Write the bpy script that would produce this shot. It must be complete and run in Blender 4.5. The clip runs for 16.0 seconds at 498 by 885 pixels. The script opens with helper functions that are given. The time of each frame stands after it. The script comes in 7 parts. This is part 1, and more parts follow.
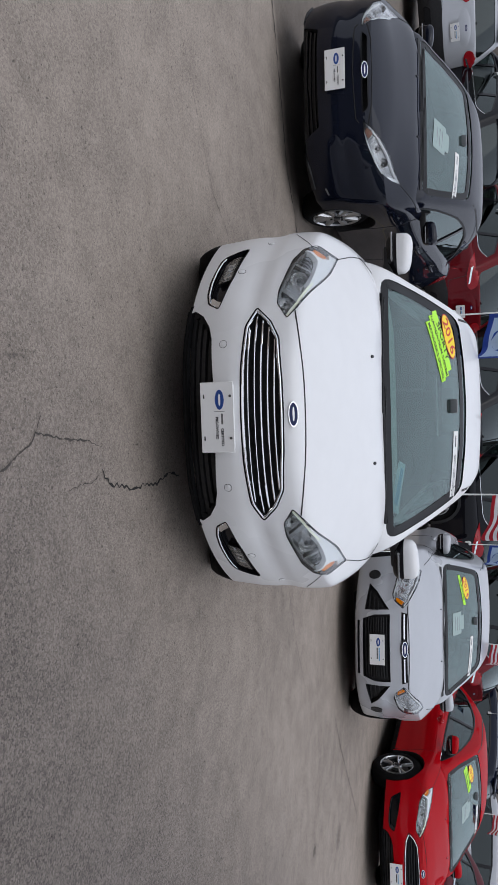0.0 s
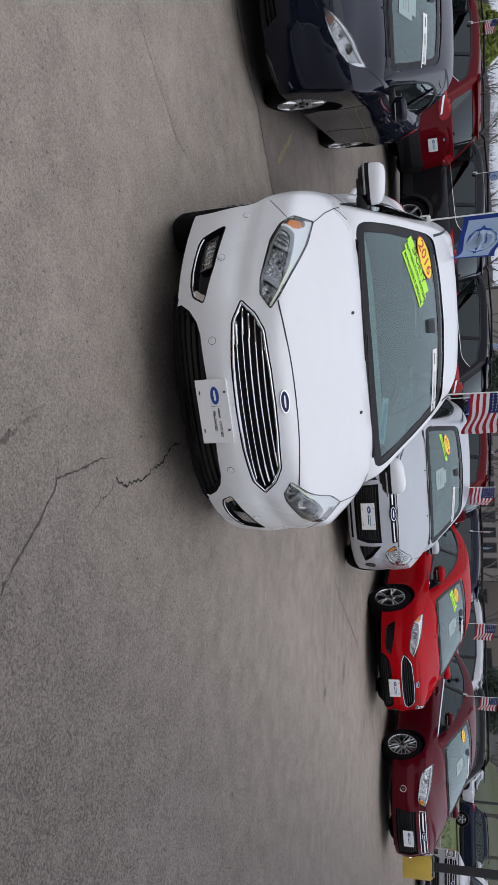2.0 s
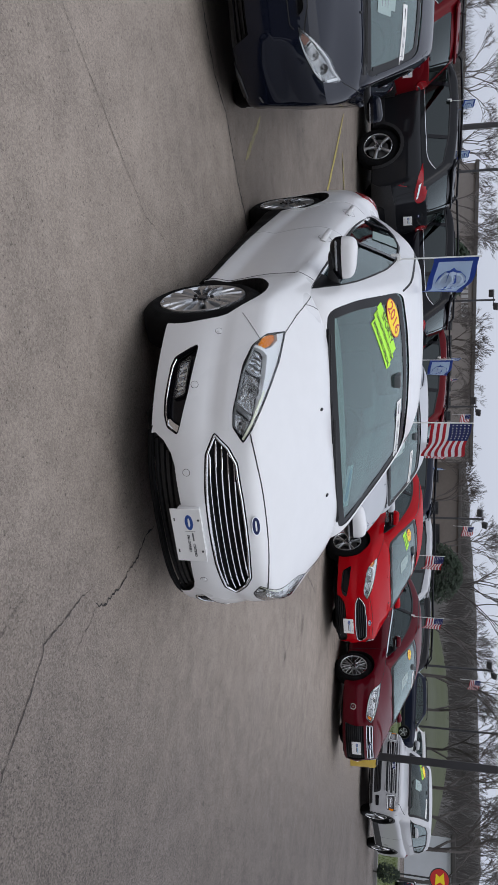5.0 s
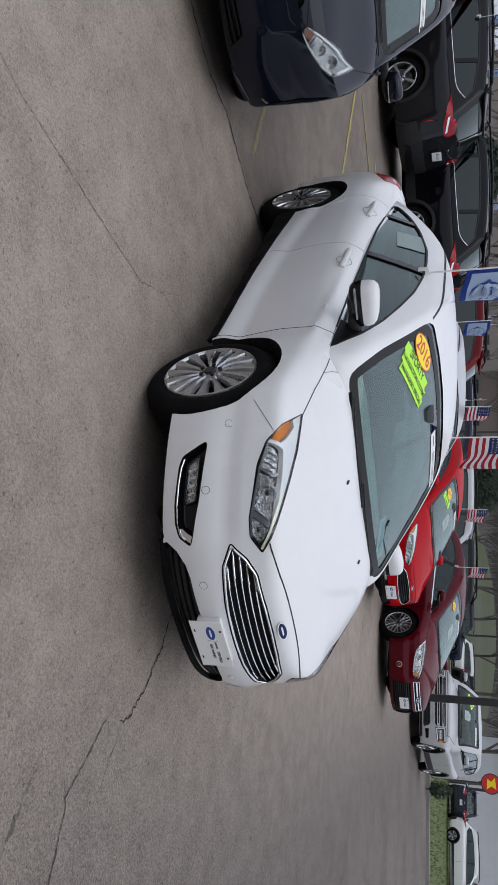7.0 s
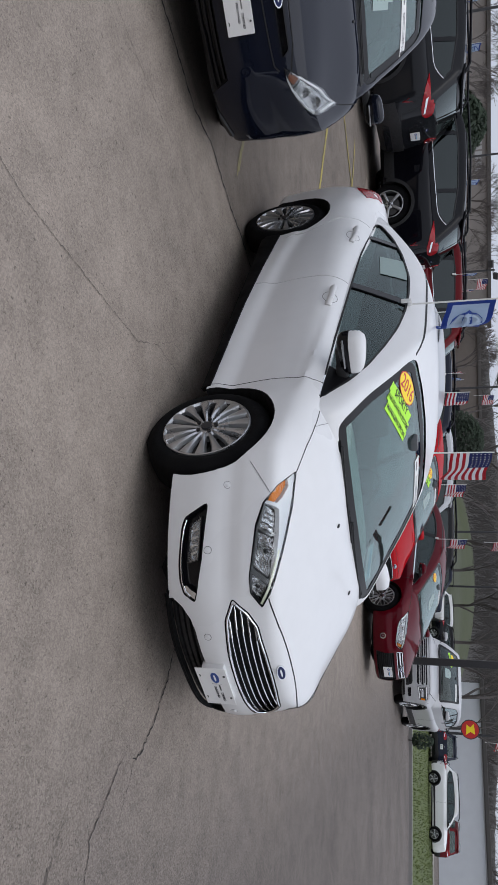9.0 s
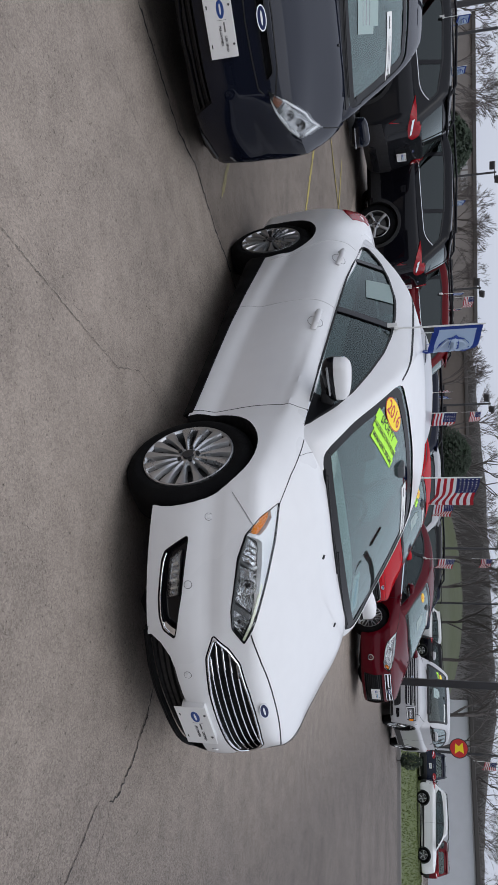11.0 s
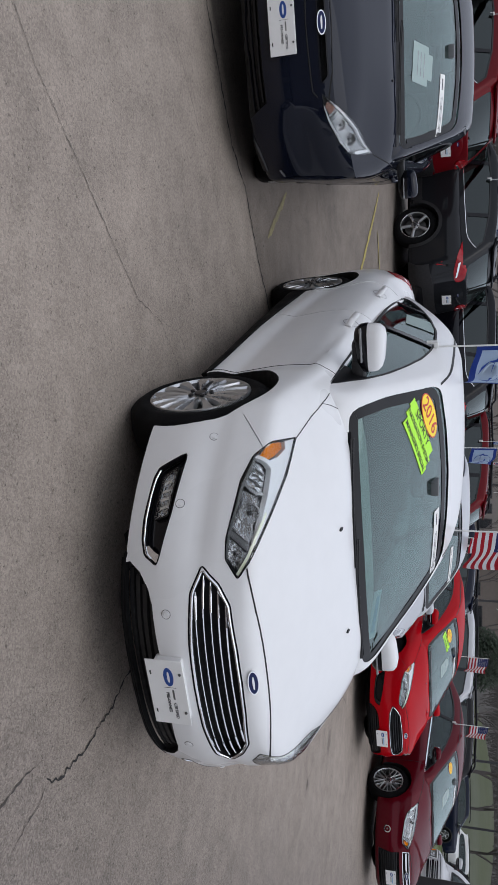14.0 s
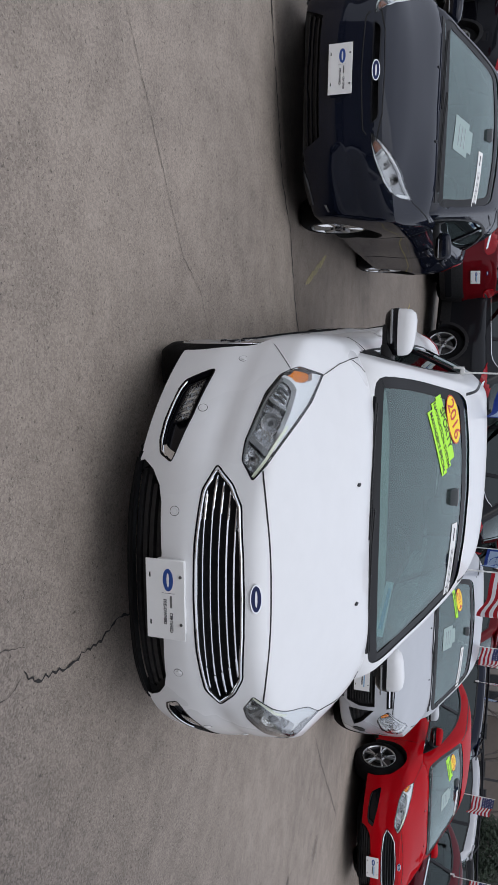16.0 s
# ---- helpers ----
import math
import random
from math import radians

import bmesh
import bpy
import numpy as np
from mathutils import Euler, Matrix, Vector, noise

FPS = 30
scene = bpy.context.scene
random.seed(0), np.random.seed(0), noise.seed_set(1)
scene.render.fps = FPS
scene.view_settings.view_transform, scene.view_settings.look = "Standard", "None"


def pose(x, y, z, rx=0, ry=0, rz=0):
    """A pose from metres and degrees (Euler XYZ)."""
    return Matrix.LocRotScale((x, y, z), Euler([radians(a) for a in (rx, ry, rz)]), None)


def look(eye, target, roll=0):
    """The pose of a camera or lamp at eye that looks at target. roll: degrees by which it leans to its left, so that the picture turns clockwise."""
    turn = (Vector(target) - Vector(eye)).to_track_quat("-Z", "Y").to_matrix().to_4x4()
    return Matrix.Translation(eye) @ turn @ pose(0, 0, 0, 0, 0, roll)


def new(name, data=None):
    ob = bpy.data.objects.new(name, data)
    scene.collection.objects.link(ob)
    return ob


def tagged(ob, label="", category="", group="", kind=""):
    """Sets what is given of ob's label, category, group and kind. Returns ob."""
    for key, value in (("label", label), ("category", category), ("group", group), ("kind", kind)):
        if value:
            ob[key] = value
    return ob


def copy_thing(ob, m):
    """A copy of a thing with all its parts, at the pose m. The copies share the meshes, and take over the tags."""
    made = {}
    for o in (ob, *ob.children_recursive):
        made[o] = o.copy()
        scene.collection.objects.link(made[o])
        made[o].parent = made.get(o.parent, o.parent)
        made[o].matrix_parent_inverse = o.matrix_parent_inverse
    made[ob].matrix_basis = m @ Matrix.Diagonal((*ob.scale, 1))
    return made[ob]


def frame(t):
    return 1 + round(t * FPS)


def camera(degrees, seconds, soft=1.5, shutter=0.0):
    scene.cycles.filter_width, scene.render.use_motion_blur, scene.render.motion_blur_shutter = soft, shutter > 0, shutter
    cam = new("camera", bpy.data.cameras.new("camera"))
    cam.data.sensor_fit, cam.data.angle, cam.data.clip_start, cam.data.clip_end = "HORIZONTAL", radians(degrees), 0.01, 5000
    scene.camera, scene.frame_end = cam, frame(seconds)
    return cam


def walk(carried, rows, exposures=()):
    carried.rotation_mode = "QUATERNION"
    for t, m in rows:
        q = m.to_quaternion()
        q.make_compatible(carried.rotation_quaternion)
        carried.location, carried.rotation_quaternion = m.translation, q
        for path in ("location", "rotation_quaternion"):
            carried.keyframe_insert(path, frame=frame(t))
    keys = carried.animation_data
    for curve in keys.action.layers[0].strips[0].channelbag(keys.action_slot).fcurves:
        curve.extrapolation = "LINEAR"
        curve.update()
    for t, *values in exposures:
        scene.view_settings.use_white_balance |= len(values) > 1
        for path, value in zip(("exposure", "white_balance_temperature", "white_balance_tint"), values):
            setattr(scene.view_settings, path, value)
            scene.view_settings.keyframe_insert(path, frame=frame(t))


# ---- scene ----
from mathutils.bvhtree import BVHTree
from mathutils.geometry import delaunay_2d_cdt

cam = camera(38.0, 16.0)
PATH = [
    (0, (-0.037, -2.906, 1.476), (0.061, -1.006, 0.861), 89.0),
    (0.5, (-0.214, -2.933, 1.484), (-0.031, -1.033, 0.889), 90.5),
    (1, (-0.479, -2.898, 1.483), (-0.171, -1.004, 0.922), 88.7),
    (1.5, (-0.653, -2.94, 1.493), (-0.19, -1.065, 0.974), 89.9),
    (2, (-0.815, -3.017, 1.496), (-0.227, -1.194, 0.919), 87.7),
    (2.5, (-0.954, -3.024, 1.501), (-0.361, -1.188, 0.974), 89.4),
    (3, (-1.162, -2.898, 1.49), (-0.426, -1.117, 0.956), 88.1),
    (3.5, (-1.358, -2.853, 1.493), (-0.507, -1.12, 0.97), 90.0),
    (4, (-1.573, -2.855, 1.5), (-0.683, -1.142, 0.979), 88.3),
    (4.5, (-1.765, -2.819, 1.504), (-0.855, -1.099, 1.042), 90.9),
    (4.7, (-1.851, -2.772, 1.493), (-0.936, -1.056, 1.024), 90.8),
    (6.8, (-2.421, -2.033, 1.507), (-1.336, -0.437, 0.981), 89.9),
    (7, (-2.503, -1.98, 1.51), (-1.397, -0.415, 0.935), 88.9),
    (7.5, (-2.651, -1.961, 1.502), (-1.546, -0.389, 0.946), 91.1),
    (8, (-2.815, -1.98, 1.49), (-1.66, -0.464, 0.886), 88.4),
    (8.5, (-2.932, -1.927, 1.508), (-1.755, -0.402, 0.969), 90.1),
    (8.7, (-2.987, -1.895, 1.501), (-1.78, -0.39, 0.974), 88.8),
    (10.8, (-3.064, -1.714, 1.498), (-1.814, -0.24, 0.982), 89.1),
    (11, (-3.006, -1.731, 1.504), (-1.818, -0.199, 1.012), 88.4),
    (11.5, (-2.805, -1.814, 1.498), (-1.721, -0.207, 1.005), 90.7),
    (12, (-2.634, -1.83, 1.498), (-1.579, -0.209, 0.99), 89.9),
    (12.5, (-2.434, -1.807, 1.491), (-1.415, -0.157, 1.001), 91.7),
    (13, (-2.275, -1.803, 1.49), (-1.383, -0.091, 0.965), 89.0),
    (13.5, (-2.028, -1.926, 1.478), (-1.264, -0.162, 0.928), 90.5),
    (14, (-1.856, -1.985, 1.479), (-1.119, -0.217, 0.902), 90.3),
    (14.5, (-1.638, -1.942, 1.465), (-0.981, -0.142, 0.891), 91.1),
    (15, (-1.426, -1.948, 1.484), (-0.872, -0.121, 0.889), 90.3),
    (15.5, (-1.162, -2.097, 1.479), (-0.768, -0.237, 0.857), 93.3),
    (16, (-1.005, -2.238, 1.465), (-0.656, -0.371, 0.84), 93.1),
]
walk(cam, [(t, look(eye, target, roll)) for t, eye, target, roll in PATH])

# ---- light ----
world = bpy.data.worlds.new("overcast_sky")
scene.world = world
world.use_nodes = True
_n, _l = world.node_tree.nodes, world.node_tree.links
_sky = _n.new("ShaderNodeTexSky")
_sky.sky_type, _sky.sun_disc = "NISHITA", False
_sky.sun_elevation, _sky.sun_rotation = radians(62), radians(200)
_sky.air_density, _sky.dust_density, _sky.ozone_density = 1.0, 6.0, 1.0
_grey = _n.new("ShaderNodeHueSaturation")
_grey.inputs["Saturation"].default_value, _grey.inputs["Value"].default_value = 0.15, 0.04
_l.new(_sky.outputs[0], _grey.inputs["Color"])
# an even cloud deck, brighter overhead than at the horizon
_co, _sep, _up = _n.new("ShaderNodeTexCoord"), _n.new("ShaderNodeSeparateXYZ"), _n.new("ShaderNodeMapRange")
_up.inputs["From Min"].default_value, _up.inputs["From Max"].default_value = 0.0, 1.0
_up.inputs["To Min"].default_value, _up.inputs["To Max"].default_value = 0.80, 1.22
_cloud, _soft = _n.new("ShaderNodeTexNoise"), _n.new("ShaderNodeMapRange")
_cloud.inputs["Scale"].default_value, _cloud.inputs["Detail"].default_value = 2.2, 4
_soft.inputs["To Min"].default_value, _soft.inputs["To Max"].default_value = 0.88, 1.12
_deck, _tint, _sum = _n.new("ShaderNodeMath"), _n.new("ShaderNodeVectorMath"), _n.new("ShaderNodeVectorMath")
_deck.operation, _tint.operation, _sum.operation = "MULTIPLY", "SCALE", "ADD"
_tint.inputs[0].default_value = (0.895, 0.965, 1.145)
_l.new(_co.outputs["Generated"], _sep.inputs[0])
_l.new(_co.outputs["Generated"], _cloud.inputs["Vector"])
_l.new(_sep.outputs["Z"], _up.inputs["Value"])
_l.new(_cloud.outputs["Fac"], _soft.inputs["Value"])
_l.new(_up.outputs[0], _deck.inputs[0])
_l.new(_soft.outputs[0], _deck.inputs[1])
_l.new(_deck.outputs[0], _tint.inputs["Scale"])
_l.new(_tint.outputs[0], _sum.inputs[0])
_l.new(_grey.outputs[0], _sum.inputs[1])
_l.new(_sum.outputs[0], _n["Background"].inputs["Color"])
_n["Background"].inputs["Strength"].default_value = 0.72

sun = new("sun", bpy.data.lights.new("sun", "SUN"))
sun.data.energy, sun.data.angle, sun.data.color = 0.5, radians(70), (1.0, 0.98, 0.95)
sun.matrix_world = look((4, -6, 30), (0, 0, 0))
scene.view_settings.exposure = 0.0

# ---- materials ----
MATS = {}


def material(name, color, rough=0.5, metal=0.0, coat=0.0, grain=None, bump=0.0, spread=0.12, emit=0.0, spec=0.5):
    """A surface with variation at two scales: grain is the size of the fine one in metres."""
    if name in MATS:
        return MATS[name]
    m = bpy.data.materials.new(name)
    m.use_nodes = True
    n, l = m.node_tree.nodes, m.node_tree.links
    b = n["Principled BSDF"]
    b.inputs["Base Color"].default_value = (*color, 1)
    b.inputs["Roughness"].default_value, b.inputs["Metallic"].default_value = rough, metal
    b.inputs["Coat Weight"].default_value, b.inputs["Coat Roughness"].default_value = coat, 0.04
    b.inputs["Specular IOR Level"].default_value = spec
    if emit:
        b.inputs["Emission Color"].default_value, b.inputs["Emission Strength"].default_value = (*color, 1), emit
    if grain:
        co = n.new("ShaderNodeTexCoord")
        fine, wide = n.new("ShaderNodeTexNoise"), n.new("ShaderNodeTexNoise")
        fine.inputs["Scale"].default_value, fine.inputs["Detail"].default_value = 1 / grain, 6
        wide.inputs["Scale"].default_value, wide.inputs["Detail"].default_value = 1 / (grain * 14), 4
        mix = n.new("ShaderNodeMath")
        mix.operation = "ADD"
        ramp = n.new("ShaderNodeMapRange")
        ramp.inputs["From Min"].default_value, ramp.inputs["From Max"].default_value = 0.45, 1.55
        ramp.inputs["To Min"].default_value, ramp.inputs["To Max"].default_value = 1 - spread, 1 + spread
        tint = n.new("ShaderNodeVectorMath")
        tint.operation = "SCALE"
        tint.inputs[0].default_value = color
        for tex in (fine, wide):
            l.new(co.outputs["Object"], tex.inputs["Vector"])
        l.new(fine.outputs["Fac"], mix.inputs[0])
        l.new(wide.outputs["Fac"], mix.inputs[1])
        l.new(mix.outputs[0], ramp.inputs["Value"])
        l.new(ramp.outputs[0], tint.inputs["Scale"])
        l.new(tint.outputs[0], b.inputs["Base Color"])
        dirt = n.new("ShaderNodeMapRange")
        dirt.inputs["From Min"].default_value, dirt.inputs["From Max"].default_value = 0.3, 0.7
        dirt.inputs["To Min"].default_value, dirt.inputs["To Max"].default_value = rough * 0.8, min(1, rough * 1.25)
        l.new(wide.outputs["Fac"], dirt.inputs["Value"])
        l.new(dirt.outputs[0], b.inputs["Roughness"])
        if bump:
            bp = n.new("ShaderNodeBump")
            bp.inputs["Strength"].default_value, bp.inputs["Distance"].default_value = bump, grain
            l.new(fine.outputs["Fac"], bp.inputs["Height"])
            l.new(bp.outputs[0], b.inputs["Normal"])
    MATS[name] = m
    return m


def glass(name, tint, clear=0.9, face=0.06, shine=(0.86, 0.96, 0.95)):
    """A thin pane: it lets light through, tinted, and mirrors more at a slant."""
    if name in MATS:
        return MATS[name]
    m = bpy.data.materials.new(name)
    m.use_nodes = True
    n, l = m.node_tree.nodes, m.node_tree.links
    n.remove(n["Principled BSDF"])
    see, gloss, mix = n.new("ShaderNodeBsdfTransparent"), n.new("ShaderNodeBsdfGlossy"), n.new("ShaderNodeMixShader")
    see.inputs["Color"].default_value = (*[c * clear for c in tint], 1)
    gloss.inputs["Color"].default_value, gloss.inputs["Roughness"].default_value = (*shine, 1), 0.015
    slant, fifth, rise = n.new("ShaderNodeLayerWeight"), n.new("ShaderNodeMath"), n.new("ShaderNodeMapRange")
    slant.inputs["Blend"].default_value = 0.5
    fifth.operation, fifth.inputs[1].default_value = "POWER", 4.5
    rise.inputs["To Min"].default_value = face
    l.new(slant.outputs["Facing"], fifth.inputs[0])
    l.new(fifth.outputs[0], rise.inputs["Value"])
    l.new(rise.outputs[0], mix.inputs["Fac"])
    l.new(see.outputs[0], mix.inputs[1])
    l.new(gloss.outputs[0], mix.inputs[2])
    l.new(mix.outputs[0], n["Material Output"].inputs["Surface"])
    MATS[name] = m
    return m


def paint(name, color, rough=0.28, metal=0.0, coat=0.5, spec=0.2):
    return material(name, color, rough, metal, coat=coat, grain=0.09, spread=0.035, spec=spec)


WHITE = paint("white_paint", (0.70, 0.70, 0.70), 0.3)
PEARL = paint("pearl_white_paint", (0.42, 0.42, 0.43), 0.3)
SILVERWHITE = paint("off_white_paint", (0.42, 0.43, 0.45), 0.3, 0.25)
RED = paint("bright_red_paint", (0.36, 0.002, 0.006), 0.4, 0.0, 0.25, 0.0)
WINE = paint("wine_red_paint", (0.085, 0.003, 0.008), 0.35, 0.2, 0.35, 0.0)
GREY = paint("dark_grey_paint", (0.0052, 0.0068, 0.0140), 0.4, 0.0, 0.66, 0.0)
MIDGREY = paint("mid_grey_paint", (0.011, 0.0115, 0.0135), 0.34, 0.1, 0.45, 0.0)
BLACKPAINT = paint("black_paint", (0.003, 0.003, 0.005), 0.4, 0.0, 0.45, 0.0)
MAROON = paint("dark_red_paint", (0.105, 0.003, 0.006), 0.4, 0.1, 0.3, 0.0)
NAVY = paint("navy_paint", (0.006, 0.009, 0.022), 0.4, 0.0, 0.45, 0.0)
TRIM = material("black_trim", (0.007, 0.007, 0.008), 0.6, grain=0.002, spread=0.2, bump=0.15)
MATTBLACK = material("matt_black", (0.004, 0.004, 0.0045), 0.75, grain=0.01, spread=0.2, spec=0.1)
GLOSSBLACK = material("gloss_black", (0.006, 0.006, 0.008), 0.2, coat=0.15, spec=0.2)
GAP = material("panel_gap", (0.01, 0.01, 0.01), 0.9)
SOFTGAP = material("narrow_gap", (0.52, 0.52, 0.52), 0.7)
RUBBER = material("tyre_rubber", (0.0045, 0.0045, 0.005), 0.8, grain=0.01, spread=0.25, bump=0.2, spec=0.12)
CHROME = material("chrome", (0.78, 0.79, 0.8), 0.08, 1.0)
ALLOY = material("silver_alloy", (0.52, 0.53, 0.54), 0.28, 0.9, coat=0.4, grain=0.02, spread=0.05)
STEEL = material("brake_steel", (0.12, 0.12, 0.12), 0.45, 0.9, grain=0.01, spread=0.3)
REFLECTOR = material("lamp_reflector", (0.86, 0.87, 0.88), 0.1, 1.0)
LAMPGREY = material("lamp_housing", (0.36, 0.365, 0.37), 0.22, 0.7)
# near-white base: the sky a silver bezel mirrors is put into the colour
BEZEL = material("sky_white_bezel", (0.78, 0.79, 0.80), 0.2, 0.1, coat=0.5)
AMBER = material("amber_plastic", (0.80, 0.22, 0.0), 0.5, grain=0.008, spread=0.3, bump=0.3, spec=0.05)
REDLENS = material("red_lens", (0.27, 0.003, 0.008), 0.2, coat=0.25, spec=0.2, grain=0.01, spread=0.2)
CLEARBAR = material("light_guide", (0.85, 0.87, 0.68), 0.15, coat=1.0)
SEAT = material("dark_cloth", (0.035, 0.034, 0.034), 0.9, grain=0.004, spread=0.3, bump=0.3)
DASH = material("dash_plastic", (0.022, 0.022, 0.023), 0.6, grain=0.003, spread=0.2, bump=0.2)
PLATE = material("plate_white", (0.78, 0.78, 0.77), 0.35, coat=0.3, grain=0.03, spread=0.03)
PAPER = material("paper", (0.72, 0.72, 0.7), 0.7, grain=0.02, spread=0.04)
BLUE = material("badge_blue", (0.005, 0.012, 0.07), 0.3, coat=0.15, spec=0.2)
LIGHTBLUE = material("print_blue", (0.1, 0.35, 0.6), 0.4)
PRINT = material("print_grey", (0.03, 0.03, 0.035), 0.5)
LIME = material("lime_sticker", (0.42, 0.86, 0.02), 0.4, grain=0.03, spread=0.03)
YELLOW = material("yellow_sticker", (0.9, 0.68, 0.01), 0.4, grain=0.03, spread=0.03)
PRINTRED = material("print_red", (0.55, 0.02, 0.02), 0.4)
PRINTBLACK = material("print_black", (0.01, 0.02, 0.01), 0.5)
WINDOW = glass("tinted_glass", (0.66, 0.78, 0.75), 0.9, 0.10)
SIDEGLASS = glass("side_glass", (0.42, 0.50, 0.50), 0.9, 0.045)
SUVGLASS = glass("smoked_green_glass", (0.22, 0.27, 0.265), 0.9, 0.05)
DARKGLASS = glass("privacy_glass", (0.06, 0.065, 0.065))
LENS = glass("clear_lens", (0.97, 0.98, 0.98), 0.97, 0.025, (1, 1, 1))


# ---- building ----
def mesh_of(bm, name="mesh", smooth=40):
    me = bpy.data.meshes.new(name)
    bm.to_mesh(me)
    bm.free()
    me.shade_smooth()
    me.set_sharp_from_angle(angle=radians(smooth))
    return me


def part(name, bm, mat, parent=None, label="", smooth=40, at=None):
    """One mesh object, under a thing or a part where a parent is given."""
    me = bm if isinstance(bm, bpy.types.Mesh) else mesh_of(bm, name, smooth)
    for m in mat if isinstance(mat, (list, tuple)) else [mat]:
        me.materials.append(m)
    if me.name in CUT_INDEX:
        me.polygons.foreach_set("material_index", CUT_INDEX.pop(me.name))
    ob = new(name, me)
    ob.parent = parent
    if at is not None:
        ob.matrix_local = at
    return tagged(ob, label) if label else ob


def thing(name, label, category, m=None, group="", kind=""):
    ob = new(name)
    ob.empty_display_size = 0.2
    if m is not None:
        ob.matrix_world = m
    return tagged(ob, label, category, group, kind)


def interp(x, pts):
    """A smooth curve through (x, value) pairs (monotone cubic), for numbers or arrays."""
    xs, ys = np.array([p[0] for p in pts], float), np.array([p[1] for p in pts], float)
    x = np.clip(np.asarray(x, float), xs[0], xs[-1])
    d = np.diff(ys) / np.diff(xs)
    m = np.r_[d[0], (d[:-1] + d[1:]) / 2, d[-1]]
    m[1:-1] = np.where(d[:-1] * d[1:] <= 0, 0, m[1:-1])
    i = np.clip(np.searchsorted(xs, x, side="right") - 1, 0, len(xs) - 2)
    h = xs[i + 1] - xs[i]
    t = (x - xs[i]) / h
    return ((2 * t**3 - 3 * t**2 + 1) * ys[i] + (t**3 - 2 * t**2 + t) * h * m[i] + (3 * t**2 - 2 * t**3) * ys[i + 1] + (t**3 - t**2) * h * m[i + 1])


def smax(parts, r):
    """The greater of several distances, with rounded meetings of about radius r."""
    a = np.stack(parts)
    top = a.max(0)
    return top + r * np.log(np.exp((a - top) / r).sum(0))


def box_bm(x0, x1, y0, y1, z0, z1, bevel=0.0, seg=2):
    bm = bmesh.new()
    bmesh.ops.create_cube(bm, size=1)
    for v in bm.verts:
        v.co = ((x0 + x1) / 2 + v.co.x * (x1 - x0), (y0 + y1) / 2 + v.co.y * (y1 - y0), (z0 + z1) / 2 + v.co.z * (z1 - z0))
    if bevel:
        bmesh.ops.bevel(bm, geom=bm.edges[:], offset=bevel, segments=seg, affect="EDGES", profile=0.6)
    return bm


def lathe(profile, seg=32, axis="x"):
    """A turned piece from (along, radius) pairs about the x, y or z axis. Ends at radius 0 close."""
    bm = bmesh.new()
    rings = []
    for a, r in profile:
        ring = []
        for k in range(seg if r > 1e-6 else 1):
            p = 2 * math.pi * k / seg
            c = {"x": (a, r * math.cos(p), r * math.sin(p)), "y": (r * math.cos(p), a, r * math.sin(p)), "z": (r * math.cos(p), r * math.sin(p), a)}[axis]
            ring.append(bm.verts.new(c))
        rings.append(ring)
    for a, b in zip(rings, rings[1:]):
        for k in range(seg):
            f = [a[k % len(a)], a[(k + 1) % len(a)], b[(k + 1) % len(b)], b[k % len(b)]]
            f = list(dict.fromkeys(f))
            if len(f) > 2:
                bm.faces.new(f)
    bmesh.ops.recalc_face_normals(bm, faces=bm.faces)
    return bm


def tube(points, radius, seg=8, taper=1.0):
    """A round bar along points."""
    bm = bmesh.new()
    pts = [Vector(p) for p in points]
    rings = []
    for i, p in enumerate(pts):
        d = (pts[min(i + 1, len(pts) - 1)] - pts[max(i - 1, 0)]).normalized()
        side = d.cross(Vector((0.013, 0.021, 1)) if abs(d.z) < 0.9 else Vector((1, 0.02, 0))).normalized()
        up = side.cross(d)
        r = radius * (1 + (taper - 1) * i / max(1, len(pts) - 1))
        rings.append([bm.verts.new(p + r * (math.cos(2 * math.pi * k / seg) * side + math.sin(2 * math.pi * k / seg) * up)) for k in range(seg)])
    for a, b in zip(rings, rings[1:]):
        for k in range(seg):
            bm.faces.new((a[k], a[(k + 1) % seg], b[(k + 1) % seg], b[k]))
    bm.faces.new(rings[0]), bm.faces.new(rings[-1])
    bmesh.ops.recalc_face_normals(bm, faces=bm.faces)
    return bm


def prism(poly, lift, depth0, depth1):
    """A solid from a flat outline: lift(u, v, d) gives the place at depth d."""
    bm = bmesh.new()
    a = [bm.verts.new(lift(u, v, depth0)) for u, v in poly]
    b = [bm.verts.new(lift(u, v, depth1)) for u, v in poly]
    bm.faces.new(a), bm.faces.new(b)
    for i in range(len(poly)):
        j = (i + 1) % len(poly)
        bm.faces.new((a[i], a[j], b[j], b[i]))
    bmesh.ops.recalc_face_normals(bm, faces=bm.faces)
    return bm


def joined(*bms):
    out = bmesh.new()
    for bm in bms:
        me = bpy.data.meshes.new("tmp")
        bm.to_mesh(me)
        bm.free()
        out.from_mesh(me)
        bpy.data.meshes.remove(me)
    return out


def moved(bm, m):
    bm.transform(m)
    return bm


CUT_INDEX = {}


